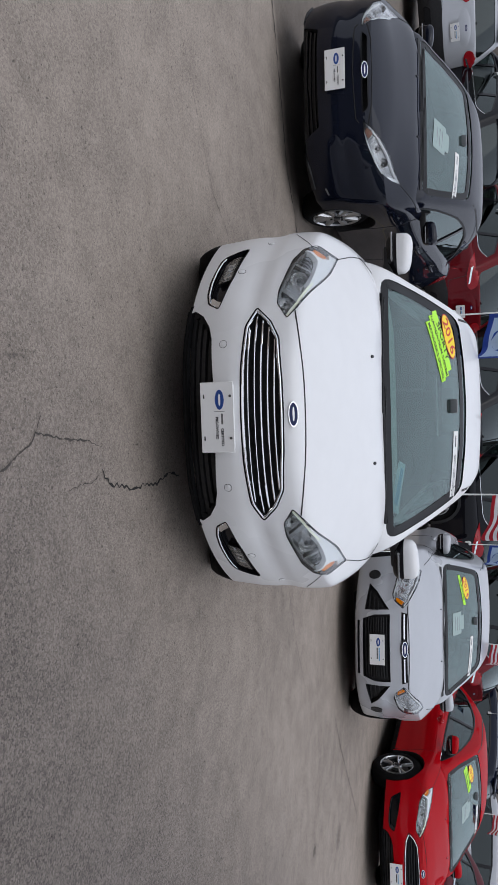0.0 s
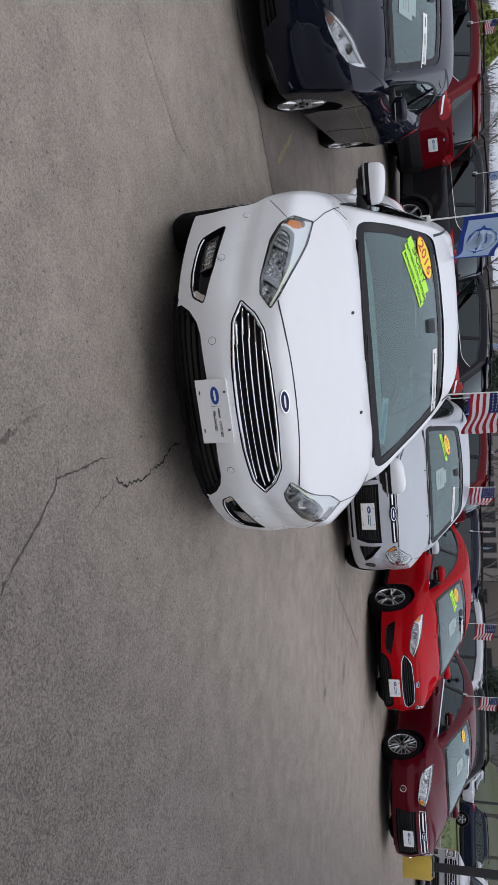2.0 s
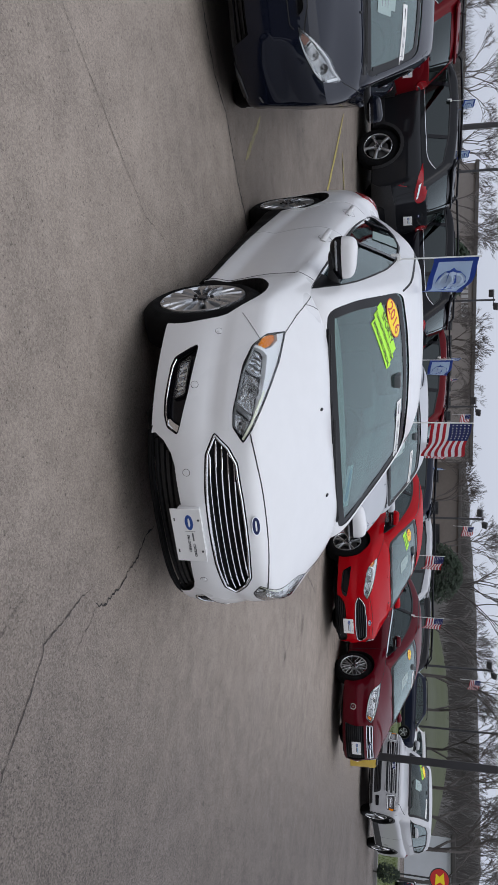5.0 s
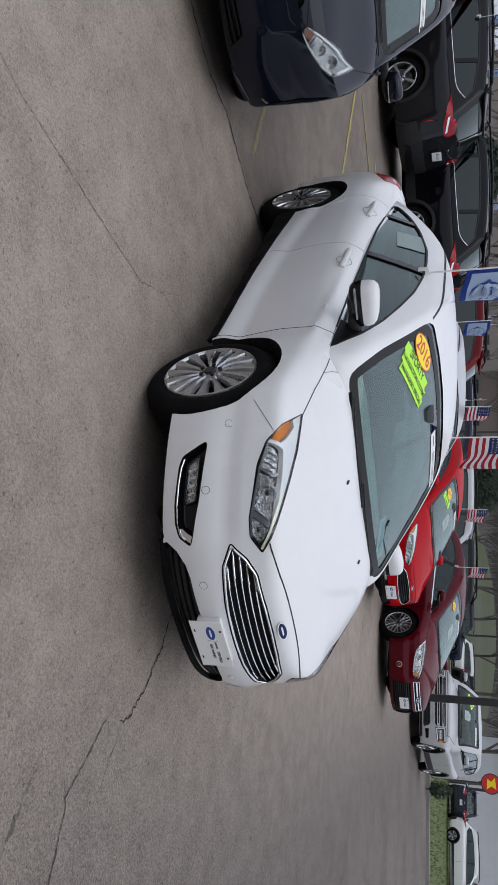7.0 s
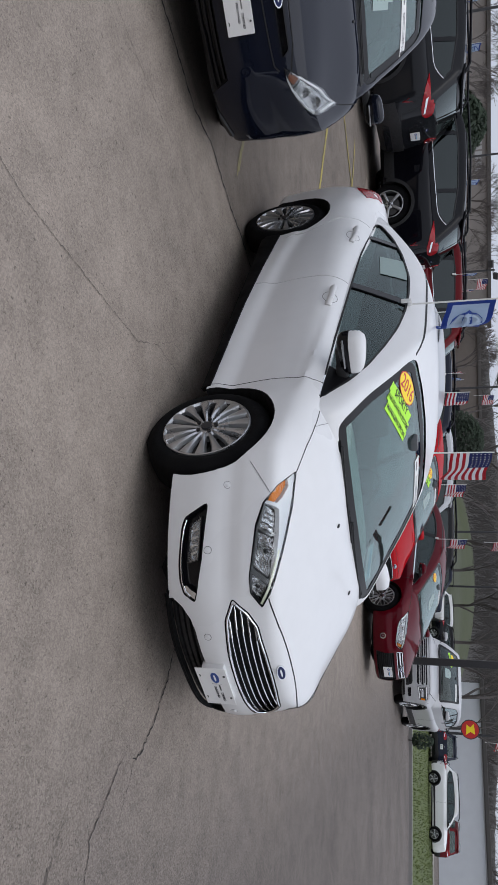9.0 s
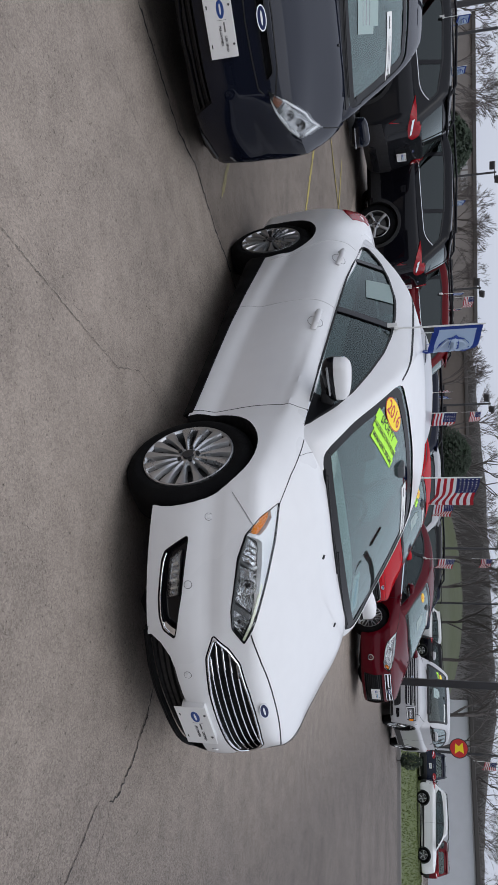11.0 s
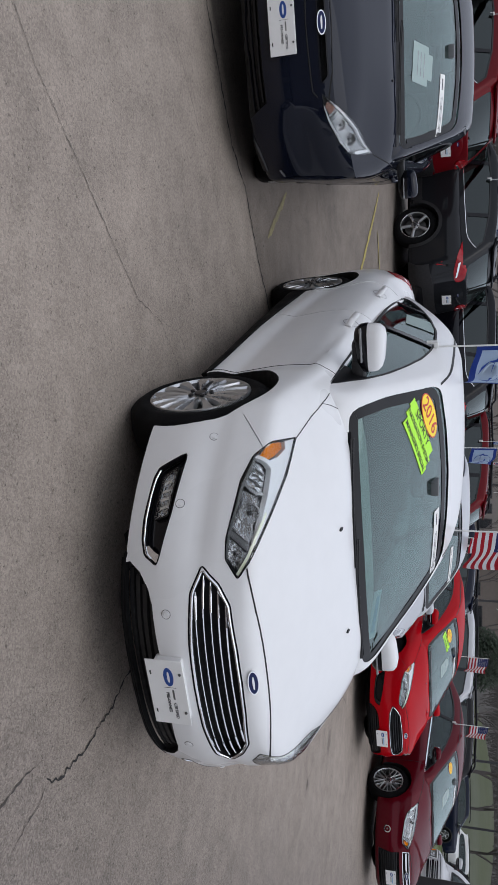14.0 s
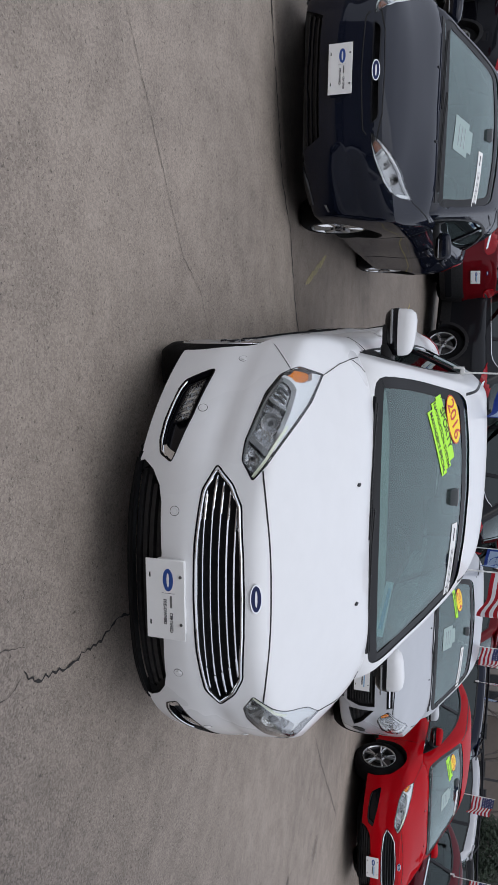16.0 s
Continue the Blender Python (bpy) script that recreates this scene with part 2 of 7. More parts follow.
def cut(me, cutters):
    """me less the cutters (closed bmeshes), one after another; cut faces take the second material."""
    for c in cutters:
        cm = bpy.data.meshes.new("cutter")
        for f in c.faces:
            f.material_index = 1
        c.to_mesh(cm)
        c.free()
        a, b = bpy.data.objects.new("a", me), bpy.data.objects.new("b", cm)
        scene.collection.objects.link(a), scene.collection.objects.link(b)
        for _ in range(2 - len(me.materials)):
            me.materials.append(None)
        for _ in range(2):
            cm.materials.append(None)
        mod = a.modifiers.new("cut", "BOOLEAN")
        mod.operation, mod.object, mod.solver = "DIFFERENCE", b, "MANIFOLD"
        dg = bpy.context.evaluated_depsgraph_get()
        out = bpy.data.meshes.new_from_object(a.evaluated_get(dg))
        bpy.data.objects.remove(a), bpy.data.objects.remove(b)
        me = out
    keep = np.zeros(len(me.polygons), dtype=np.int32)
    me.polygons.foreach_get("material_index", keep)
    me.materials.clear()
    CUT_INDEX[me.name] = keep
    return me


def wrapped(g, lo, hi, inner_lo, inner_hi, step, level=0.0):
    """A closed skin where g(x, y, z) = level, found along rays from an inner box to the faces of an outer box."""
    n = [max(4, int(round((hi[k] - lo[k]) / step))) for k in range(3)]
    index, pts, quads = {}, [], []

    def vert(i, j, k):
        key = (i, j, k)
        if key not in index:
            index[key] = len(pts)
            pts.append([lo[0] + (hi[0] - lo[0]) * i / n[0], lo[1] + (hi[1] - lo[1]) * j / n[1], lo[2] + (hi[2] - lo[2]) * k / n[2]])
        return index[key]

    for axis in range(3):
        u, v = [a for a in range(3) if a != axis]
        for end in (0, n[axis]):
            for i in range(n[u]):
                for j in range(n[v]):
                    c = []
                    for di, dj in ((0, 0), (1, 0), (1, 1), (0, 1)):
                        k = [0, 0, 0]
                        k[axis], k[u], k[v] = end, i + di, j + dj
                        c.append(vert(*k))
                    quads.append(c)
    far = np.array(pts)
    near = np.clip(far, inner_lo, inner_hi)
    a, b = np.zeros(len(far)), np.full(len(far), 1.25)
    for _ in range(34):
        m = (a + b) / 2
        p = near + (far - near) * m[:, None]
        inside = g(p[:, 0], p[:, 1], p[:, 2]) < level
        a, b = np.where(inside, m, a), np.where(inside, b, m)
    p = near + (far - near) * ((a + b) / 2)[:, None]
    bm = bmesh.new()
    vs = [bm.verts.new(c) for c in p]
    for q in quads:
        bm.faces.new([vs[i] for i in q])
    bmesh.ops.recalc_face_normals(bm, faces=bm.faces)
    return bm


def inside(poly, x, y):
    """Whether (x, y) lies in a flat outline."""
    hit = False
    for i in range(len(poly)):
        (x0, y0), (x1, y1) = poly[i - 1], poly[i]
        if (y0 > y) != (y1 > y) and x < (x1 - x0) * (y - y0) / (y1 - y0) + x0:
            hit = not hit
    return hit


def dense(poly, step, closed=True):
    out = []
    for i in range(len(poly) if closed else len(poly) - 1):
        a, b = Vector(poly[i]), Vector(poly[(i + 1) % len(poly)])
        n = max(1, int((b - a).length / step))
        out += [a.lerp(b, k / n) for k in range(n)]
    return out if closed else out + [Vector(poly[-1])]


def rounded(poly, r, seg=4):
    """An outline with its corners rounded."""
    out = []
    for i in range(len(poly)):
        p, a, b = Vector(poly[i]), Vector(poly[i - 1]), Vector(poly[(i + 1) % len(poly)])
        da, db = min(r, (a - p).length * 0.45), min(r, (b - p).length * 0.45)
        s, e = p + (a - p).normalized() * da, p + (b - p).normalized() * db
        for k in range(seg + 1):
            t = k / seg
            out.append(tuple((1 - t) ** 2 * s + 2 * t * (1 - t) * p + t * t * e))
    return out


def trued(bm, g, off, thick):
    """Draws the points of a pane exactly onto two levels of a field."""
    p = np.array([v.co[:] for v in bm.verts])

    def slope(q):
        e = 1e-4
        d = [g(*(q + e * np.eye(3)[k]).T) - g(*(q - e * np.eye(3)[k]).T) for k in range(3)]
        return np.stack(d, 1) / (2 * e)

    n = slope(p)
    k = np.linalg.norm(n, axis=1)
    depth = g(*p.T) / k
    goal = np.where(np.abs(depth - off) < np.abs(depth - off + thick), off, off - thick)
    for _ in range(4):
        n = slope(p)
        k = np.linalg.norm(n, axis=1)
        p = p - ((g(*p.T) / k - goal) / k)[:, None] * n
    for v, c in zip(bm.verts, p):
        v.co = c
    return bm


class Skin:
    """A surface on which pieces are laid from one side: front, right, left, top or a slanted screen."""

    def __init__(self, bm):
        self.tree = BVHTree.FromBMesh(bm)

    def on(self, side, u, v):
        if side == "front":
            o, d = Vector((u, -1, v)), Vector((0, 1, 0))
        elif side == "rear":
            o, d = Vector((u, 8, v)), Vector((0, -1, 0))
        elif side == "right":
            o, d = Vector((-3, u, v)), Vector((1, 0, 0))
        elif side == "left":
            o, d = Vector((3, u, v)), Vector((-1, 0, 0))
        elif side in ("corner_r", "corner_l"):
            # seen from 40 degrees off the front; u runs outwards and back
            sd = -1 if side == "corner_r" else 1
            d = Vector((-sd * math.sin(radians(40)), math.cos(radians(40)), 0))
            o = Vector((sd * math.cos(radians(40)), math.sin(radians(40)), 0)) * u + Vector((0, 0, v)) - d * 3
        elif side in ("brow_r", "brow_l"):
            # as the corner, but from 30 degrees above
            sd = -1 if side == "brow_r" else 1
            a, e = radians(40), radians(30)
            flat = Vector((-sd * math.sin(a), math.cos(a), 0))
            d = flat * math.cos(e) - Vector((0, 0, math.sin(e)))
            o = Vector((sd * math.cos(a), math.sin(a), 0)) * u + (flat * math.sin(e) + Vector((0, 0, math.cos(e)))) * v - d * 3
        elif side in ("tail_r", "tail_l"):
            # seen from 40 degrees off the rear; u runs outwards and forwards from y = 0
            sd = -1 if side == "tail_r" else 1
            d = Vector((-sd * math.sin(radians(40)), -math.cos(radians(40)), 0))
            o = Vector((sd * math.cos(radians(40)), -math.sin(radians(40)), 0)) * u + Vector((0, 0, v)) - d * 9
        else:
            o, d = Vector((u, v, 4)), Vector((0, 0, -1))
        hit, normal, _, _ = self.tree.ray_cast(o, d)
        if hit is None:
            hit, normal, _, _ = self.tree.find_nearest(o + d * 2.5)
        return hit, (normal if normal.dot(d) < 0 else -normal)

    def patch(self, side, poly, off=0.002, thick=0.004, step=0.04):
        """A plate that follows the skin within an outline."""
        edge = dense(poly, step)
        us, vs = [p[0] for p in poly], [p[1] for p in poly]
        pts = list(edge)
        for i in range(int((max(us) - min(us)) / step) + 1):
            for j in range(int((max(vs) - min(vs)) / step) + 1):
                q = Vector((min(us) + (i + 0.5) * step, min(vs) + (j + 0.5) * step))
                if inside(poly, *q) and min((q - e).length for e in edge) > step * 0.4:
                    pts.append(q)
        n = len(edge)
        co, _, faces, *_ = delaunay_2d_cdt(pts, [(i, (i + 1) % n) for i in range(n)], [], 1, 1e-6)
        bm = bmesh.new()
        top, low = [], []
        for c in co:
            hit, normal = self.on(side, *c)
            top.append(bm.verts.new(hit + normal * off))
            low.append(bm.verts.new(hit + normal * (off - thick)))
        rim = {}
        for f in faces:
            f = [i for i in f]
            try:
                bm.faces.new([top[i] for i in f])
                bm.faces.new([low[i] for i in reversed(f)])
            except ValueError:
                continue
            for a, b in zip(f, f[1:] + f[:1]):
                rim[(a, b)] = 1
        for a, b in rim:
            if (b, a) not in rim:
                bm.faces.new((top[b], top[a], low[a], low[b]))
        for v in [v for v in bm.verts if not v.link_faces]:
            bm.verts.remove(v)
        bmesh.ops.recalc_face_normals(bm, faces=bm.faces)
        return bm

    def strip(self, side, line, width, off=0.0015, thick=0.004, step=0.04, closed=False):
        """A narrow band along a line on the skin."""
        pts = [self.on(side, *p) for p in dense(line, step, closed)]
        bm = bmesh.new()
        rows = []
        for i, (p, nrm) in enumerate(pts):
            a = pts[i - 1][0] if i or closed else p
            b = pts[(i + 1) % len(pts)][0] if i < len(pts) - 1 or closed else p
            w = nrm.cross(b - a)
            if w.length < 1e-9:
                continue
            w = w.normalized() * width / 2
            rows.append([bm.verts.new(c) for c in (p + w + nrm * (off - thick), p + w + nrm * off, p - w + nrm * off, p - w + nrm * (off - thick))])
        for a, b in zip(rows, rows[1:] + (rows[:1] if closed else [])):
            for k in range(3):
                bm.faces.new((a[k], a[k + 1], b[k + 1], b[k]))
        if not closed:
            bm.faces.new(rows[0]), bm.faces.new(rows[-1])
        bmesh.ops.recalc_face_normals(bm, faces=bm.faces)
        return bm


def flipped(poly):
    return [(-u, v) for u, v in poly]


# ---- car shapes: centre-line profiles in metres, y back from the nose ----
def compact_shape():
    """A four-door compact saloon, 4.5 m long."""
    return dict(
        crease=0.020, low=0.195, length=4.53, axles=(0.924, 3.572), tyre=0.328, rim=0.225, face=0.880, width=0.912, height=1.466,
        nose=[(0.1, 0.12), (0.17, 0.078), (0.24, 0.054), (0.32, 0.036), (0.40, 0.026), (0.46, 0.028), (0.5, 0.040), (0.6, 0.066), (0.68, 0.086), (0.75, 0.10), (0.85, 0.11)],
        plan=(0.80, 2.77), tail=[(0.1, 4.35), (0.25, 4.47), (0.45, 4.53), (0.6, 4.53), (0.75, 4.49), (0.95, 4.46), (1.1, 4.44)], tailplan=(0.52, 3.2),
        side=[(0.1, 0.845), (0.19, 0.865), (0.26, 0.887), (0.3, 0.886), (0.45, 0.898), (0.6, 0.912), (0.72, 0.913), (0.79, 0.903), (0.86, 0.878), (0.95, 0.838), (1.1, 0.77)],
        taper=[(0, -0.03), (0.6, -0.012), (0.9, 0.0), (1.4, -0.012), (2.2, -0.004), (3.2, -0.004), (3.6, 0.0), (4.1, -0.04), (4.53, -0.10)],
        top=[(0.0, 0.63), (0.06, 0.69), (0.12, 0.73), (0.2, 0.765), (0.35, 0.822), (0.5, 0.865), (0.65, 0.905), (0.82, 0.948), (1.0, 0.974), (1.2, 0.988), (2.0, 1.01), (3.0, 1.06), (3.7, 1.10), (4.1, 1.09), (4.53, 1.06)],
        drop=[(0, 0.17), (0.4, 0.225), (0.7, 0.25), (1.0, 0.30), (1.2, 0.31), (2.0, 0.33), (3.0, 0.38), (3.7, 0.38), (4.1, 0.25), (4.53, 0.12)],
        bend=[(0, 2.3), (0.45, 2.3), (0.75, 3.0), (1.05, 5.0), (3.0, 5.0), (3.7, 4.0), (4.5, 3.0)],
        screen=[(0.8, 0.90), (0.98, 1.0), (1.1, 1.29), (1.2, 1.53), (1.3, 1.80), (1.38, 2.06), (1.44, 2.34), (1.5, 2.7)], screenplan=0.30,
        back=[(0.8, 4.35), (1.08, 3.98), (1.2, 3.72), (1.3, 3.48), (1.38, 3.22), (1.44, 2.9), (1.5, 2.6)], backplan=0.28,
        cside=[(0.7, 0.86), (0.86, 0.826), (0.95, 0.793), (1.1, 0.724), (1.25, 0.650), (1.35, 0.59), (1.5, 0.45)], ctaper=[(1.0, -0.0), (2.2, 0.0), (3.0, -0.01), (3.6, -0.055), (4.2, -0.12)],
        roof=[(0.9, 1.30), (1.6, 1.36), (2.06, 1.415), (2.4, 1.452), (2.75, 1.466), (3.1, 1.455), (3.6, 1.40), (4.2, 1.27)], rdrop=0.09,
        dlo=[(1.20, 0.858), (1.38, 0.965), (1.62, 1.10), (1.9, 1.235), (2.15, 1.31), (2.45, 1.35), (2.85, 1.352), (3.2, 1.31), (3.5, 1.215), (3.74, 1.075), (3.8, 1.01), (3.72, 0.985), (3.2, 0.962), (2.3, 0.925), (1.6, 0.882)],
        posts=(2.52, 3.38),
    )


def scaled_shape(s, sx=1.0, sy=1.0, sz=1.0):
    """A shape of other proportions; z counts from the sill."""
    z = lambda v: 0.17 + (v - 0.17) * sz  # noqa: E731
    out = dict(s)
    out["low"] = s["low"]
    out["length"], out["axles"], out["width"], out["face"], out["height"] = s["length"] * sy, tuple(a * sy for a in s["axles"]), s["width"] * sx, s["face"] * sx, z(s["height"])
    for k in ("nose", "tail", "screen", "back"):
        out[k] = [(z(a), b * sy) for a, b in s[k]]
    for k in ("side", "cside"):
        out[k] = [(z(a), b * sx) for a, b in s[k]]
    for k in ("taper", "ctaper", "bend"):
        out[k] = [(a * sy, b) for a, b in s[k]]
    for k in ("top", "roof"):
        out[k] = [(a * sy, z(b)) for a, b in s[k]]
    out["drop"] = [(a * sy, b * sz) for a, b in s["drop"]]
    out["dlo"] = [(a * sy, z(b)) for a, b in s["dlo"]]
    out["posts"] = tuple(a * sy for a in s["posts"])
    return out


def body_field(s):
    def g(x, y, z):
        ax = np.abs(x)
        front = interp(z, s["nose"]) + s["plan"][0] * ax ** s["plan"][1] - y
        if s.get("crease"):
            # a pressed edge across the bumper corners, below the lamps
            edge = 0.575 + 0.03 * np.clip(ax - 0.5, 0, 1)
            front = front + s["crease"] * np.clip((edge - z) / 0.045, 0, 1) * np.clip((z - 0.40) / 0.13, 0, 1) * np.clip((ax - 0.40) / 0.14, 0, 1)
        rear = y - interp(z, s["tail"]) + s["tailplan"][0] * ax ** s["tailplan"][1]
        flare = sum(0.012 * np.exp(-(((y - a) / 0.36) ** 2)) for a in s["axles"]) * np.exp(-(((z - 0.5) / 0.22) ** 2))
        # the doors: an edge below the handles, hollow beneath it, then a ridge above the sill
        line = 0.757 + 0.096 * (y - 1.17)
        ridge = interp(y, [(1.2, 0.315), (2.0, 0.335), (2.5, 0.365), (2.9, 0.405), (3.3, 0.47)])
        door = np.clip((y - 1.15) / 0.14, 0, 1) * np.clip((3.75 - y) / 0.55, 0, 1)
        down = np.clip((line - z) / np.maximum(line - ridge - 0.05, 0.05), 0, 1)
        hollow = np.clip((line + 0.008 - z) / 0.024, 0, 1) * 0.013 + 0.013 * down**1.3
        press = -s.get("press", 0.3) * door * hollow * np.clip((z - ridge + 0.01) / 0.075, 0, 1)
        side = ax - interp(z, s["side"]) - interp(y, s["taper"]) - flare - press
        top = z - interp(y, s["top"]) + interp(y, s["drop"]) * ax ** interp(y, s["bend"])
        return smax([front, rear, side, top, s["low"] - z], 0.014)

    return g


def cabin_field(s):
    def g(x, y, z):
        ax = np.abs(x)
        front = (interp(z, s["screen"]) + s["screenplan"] * ax**2.2 - y) * 0.42
        rear = (y - interp(z, s["back"]) + s["backplan"] * ax**2.2) * 0.42
        side = (ax - interp(z, s["cside"]) - interp(y, s["ctaper"])) * 0.9
        roof = z - interp(y, s["roof"]) + s["rdrop"] * ax**2
        return smax([front, rear, side, roof, s["low"] + 0.45 - z], 0.012)

    return g


# ---- cars ----
def text_bm(body, size, bold=0.0):
    """Flat letters as a mesh in the xy plane, centred, of that height of line."""
    c = bpy.data.curves.new("letters", "FONT")
    c.body, c.size, c.align_x, c.align_y, c.extrude, c.offset, c.resolution_u = body, size, "CENTER", "CENTER", 0.0004, bold, 3
    ob = bpy.data.objects.new("letters", c)
    scene.collection.objects.link(ob)
    me = bpy.data.meshes.new_from_object(ob.evaluated_get(bpy.context.evaluated_depsgraph_get()))
    bpy.data.objects.remove(ob)
    bm = bmesh.new()
    bm.from_mesh(me)
    bpy.data.meshes.remove(me)
    return bm


def frame_on(hit, normal, up=Vector((0, 0, 1)), turn=0.0, off=0.0):
    """A pose with z along the normal and y towards up."""
    z = normal.normalized()
    x = up.cross(z).normalized()
    y = z.cross(x)
    r = Matrix((x, y, z)).transposed().to_4x4()
    return Matrix.Translation(hit + z * off) @ r @ pose(0, 0, 0, 0, 0, turn)


def oval_bm(w, h, d0, d1, seg=28):
    bm = prism([(w / 2 * math.cos(2 * math.pi * k / seg), h / 2 * math.sin(2 * math.pi * k / seg)) for k in range(seg)], lambda u, v, d: (u, v, d), d0, d1)
    return bm


def badge(parent, m, w=0.11, h=0.045):
    b = part("badge", oval_bm(w, h, -0.01, 0.004), CHROME, parent, "oval badge with a chrome rim", at=m)
    part("badge_face", oval_bm(w * 0.9, h * 0.82, 0.001, 0.005), BLUE, b, "dark blue field")
    part("badge_mark", oval_bm(w * 0.56, h * 0.20, 0.003, 0.0058), material("badge_script", (0.75, 0.76, 0.78), 0.3, 0.3), b, "plain pale shape")


def plate(parent, m, w=0.302, h=0.15, words=True):
    """A white dealer plate in the xy plane, with screws."""
    b = part("licence_plate", moved(box_bm(-w / 2, w / 2, -h / 2, h / 2, -0.002, 0.002, 0.0015, 1), Matrix()), PLATE, parent, "white dealer plate", at=m)
    part("plate_badge", oval_bm(0.085, 0.04, 0.002, 0.0028), material("print_mid_blue", (0.015, 0.06, 0.26), 0.4), b, at=pose(-0.075, 0.012, 0))
    part("plate_badge_core", oval_bm(0.052, 0.010, 0.0028, 0.0034), PLATE, b, at=pose(-0.075, 0.012, 0))
    if words:
        part("plate_line", box_bm(-0.026, -0.0245, -0.012, 0.036, 0.002, 0.0026), PRINT, b)
        part("plate_text", moved(text_bm("CERTIFIED", 0.0165, 0.0004), pose(0.085, 0.022, 0.0024)), PRINT, b)
        part("plate_bar", box_bm(-0.016, 0.03, 0.018, 0.026, 0.002, 0.0026), LAMPGREY, b)
        part("plate_text", moved(text_bm("PRE-OWNED", 0.0165, 0.0005), pose(0.046, -0.002, 0.0024)), PRINT, b)
    else:
        part("plate_bar", box_bm(-0.02, 0.11, 0.016, 0.026, 0.002, 0.0026), LIGHTBLUE, b)
        part("plate_bar", box_bm(-0.02, 0.09, -0.004, 0.007, 0.002, 0.0026), PRINT, b)
    for sx, sy, r in ((-0.09, 0.06, 0.006), (0.09, 0.06, 0.006)):
        part("screw", lathe([(0.002, 0), (0.002, r), (0.006, r * 0.8), (0.007, 0)], 10, "z"), STEEL, b, at=pose(sx, sy, 0))
    for sx in (-0.09, 0.09):
        part("slot", box_bm(sx - 0.009, sx + 0.009, -0.062, -0.056, 0.002, 0.0025), PRINTBLACK, b)


def wheel_bm_spokes(n, r, style):
    """The spokes of one rim, about the x axis, facing -x."""
    bms = []
    for k in range(n):
        a = 2 * math.pi * k / n
        if style == "multi":
            widths, offs = (0.018, 0.028, 0.044, 0.074), (0.0,)
        elif style == "mesh":
            widths, offs = (0.0124, 0.0129, 0.0134, 0.0139), (-0.10, 0.10)
        elif style == "pair":
            widths, offs = (0.0216, 0.0236, 0.0258, 0.0278), (-0.17, 0.17)
        else:
            widths, offs = (0.046, 0.050, 0.056, 0.066), (0.0,)
        for o in offs:
            bm = bmesh.new()
            rows = []
            for i, t in enumerate((0.2, 0.45, 0.72, 0.97)):
                ang = a + o * (t if style != "mesh" else (t - 0.2) * 2.4)
                w = widths[i]
                rr, x = t * r, 0.012 - 0.022 * math.sin(min(1, t * 1.15) * math.pi * 0.55) + 0.01 * t
                c, s = math.cos(ang), math.sin(ang)
                row = []
                for dw, dx in ((-w / 2, 0.022), (-w / 2 * 0.7, 0.0), (0, -0.006), (w / 2 * 0.7, 0.0), (w / 2, 0.022)):
                    row.append(bm.verts.new((x + dx, rr * c - dw * s, rr * s + dw * c)))
                rows.append(row)
            for p, q in zip(rows, rows[1:]):
                for j in range(4):
                    bm.faces.new((p[j], p[j + 1], q[j + 1], q[j]))
                bm.faces.new((p[4], p[0], q[0], q[4]))
            bm.faces.new(rows[0]), bm.faces.new(rows[-1])
            bmesh.ops.recalc_face_normals(bm, faces=bm.faces)
            bms.append(bm)
    return joined(*bms)


WHEELS = {}
CAPDARK = material("hub_cap_dark", (0.05, 0.05, 0.055), 0.3, 0.6)
# barrel coloured darker than the alloy, so the spoke gaps come out dark
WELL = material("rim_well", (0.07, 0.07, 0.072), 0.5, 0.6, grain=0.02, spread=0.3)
NUT = material("wheel_nut_dark", (0.03, 0.03, 0.032), 0.4, 0.6)


def wheel_meshes(R, r, w, spokes, style, mat):
    key = (R, r, spokes, style, mat.name)
    if key in WHEELS:
        return WHEELS[key]
    tyre = lathe([(w, r * 0.98), (w - 0.004, r + 0.01), (w, r + 0.03), (w - 0.004, (R + r) / 2), (w - 0.02, R - 0.022), (w - 0.035, R - 0.006), (w * 0.5, R), (0.035 - 0.0, R - 0.006), (0.018, R - 0.022), (0.001, (R + r) / 2), (-0.002, (R + r) / 2 - 0.01), (0.0, r + 0.03), (0.002, r + 0.012), (0.012, r * 0.985), (w * 0.6, r * 0.95)], 56)
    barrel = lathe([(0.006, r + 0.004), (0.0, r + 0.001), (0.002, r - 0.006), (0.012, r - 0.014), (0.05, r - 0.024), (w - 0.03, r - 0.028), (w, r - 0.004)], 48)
    disc = lathe([(0.075, 0.03), (0.075, r * 0.72), (0.09, r * 0.72), (0.09, 0.03)], 36)
    hub = lathe([(0.05, 0.07), (0.014, 0.068), (0.006, 0.060), (0.002, 0.034), (0.002, 0.0)], 24)
    lug = mesh_of(lathe([(0.0, 0.011), (-0.010, 0.010), (-0.012, 0)], 8))
    lug.materials.append(NUT)
    cap = lathe([(-0.003, 0.029), (-0.010, 0.027), (-0.012, 0.0)], 20)
    edge = lathe([(0.010, r + 0.005), (-0.002, r + 0.003), (-0.004, r - 0.004), (0.004, r - 0.011), (0.016, r - 0.013)], 48)
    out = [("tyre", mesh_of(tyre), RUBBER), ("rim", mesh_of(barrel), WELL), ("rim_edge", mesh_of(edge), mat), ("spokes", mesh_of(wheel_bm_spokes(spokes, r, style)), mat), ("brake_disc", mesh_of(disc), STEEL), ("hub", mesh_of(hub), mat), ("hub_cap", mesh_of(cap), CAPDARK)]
    for _, me, m in out:
        me.materials.append(m)
    out.append(("wheel_nut", lug, STEEL))
    WHEELS[key] = out
    return out


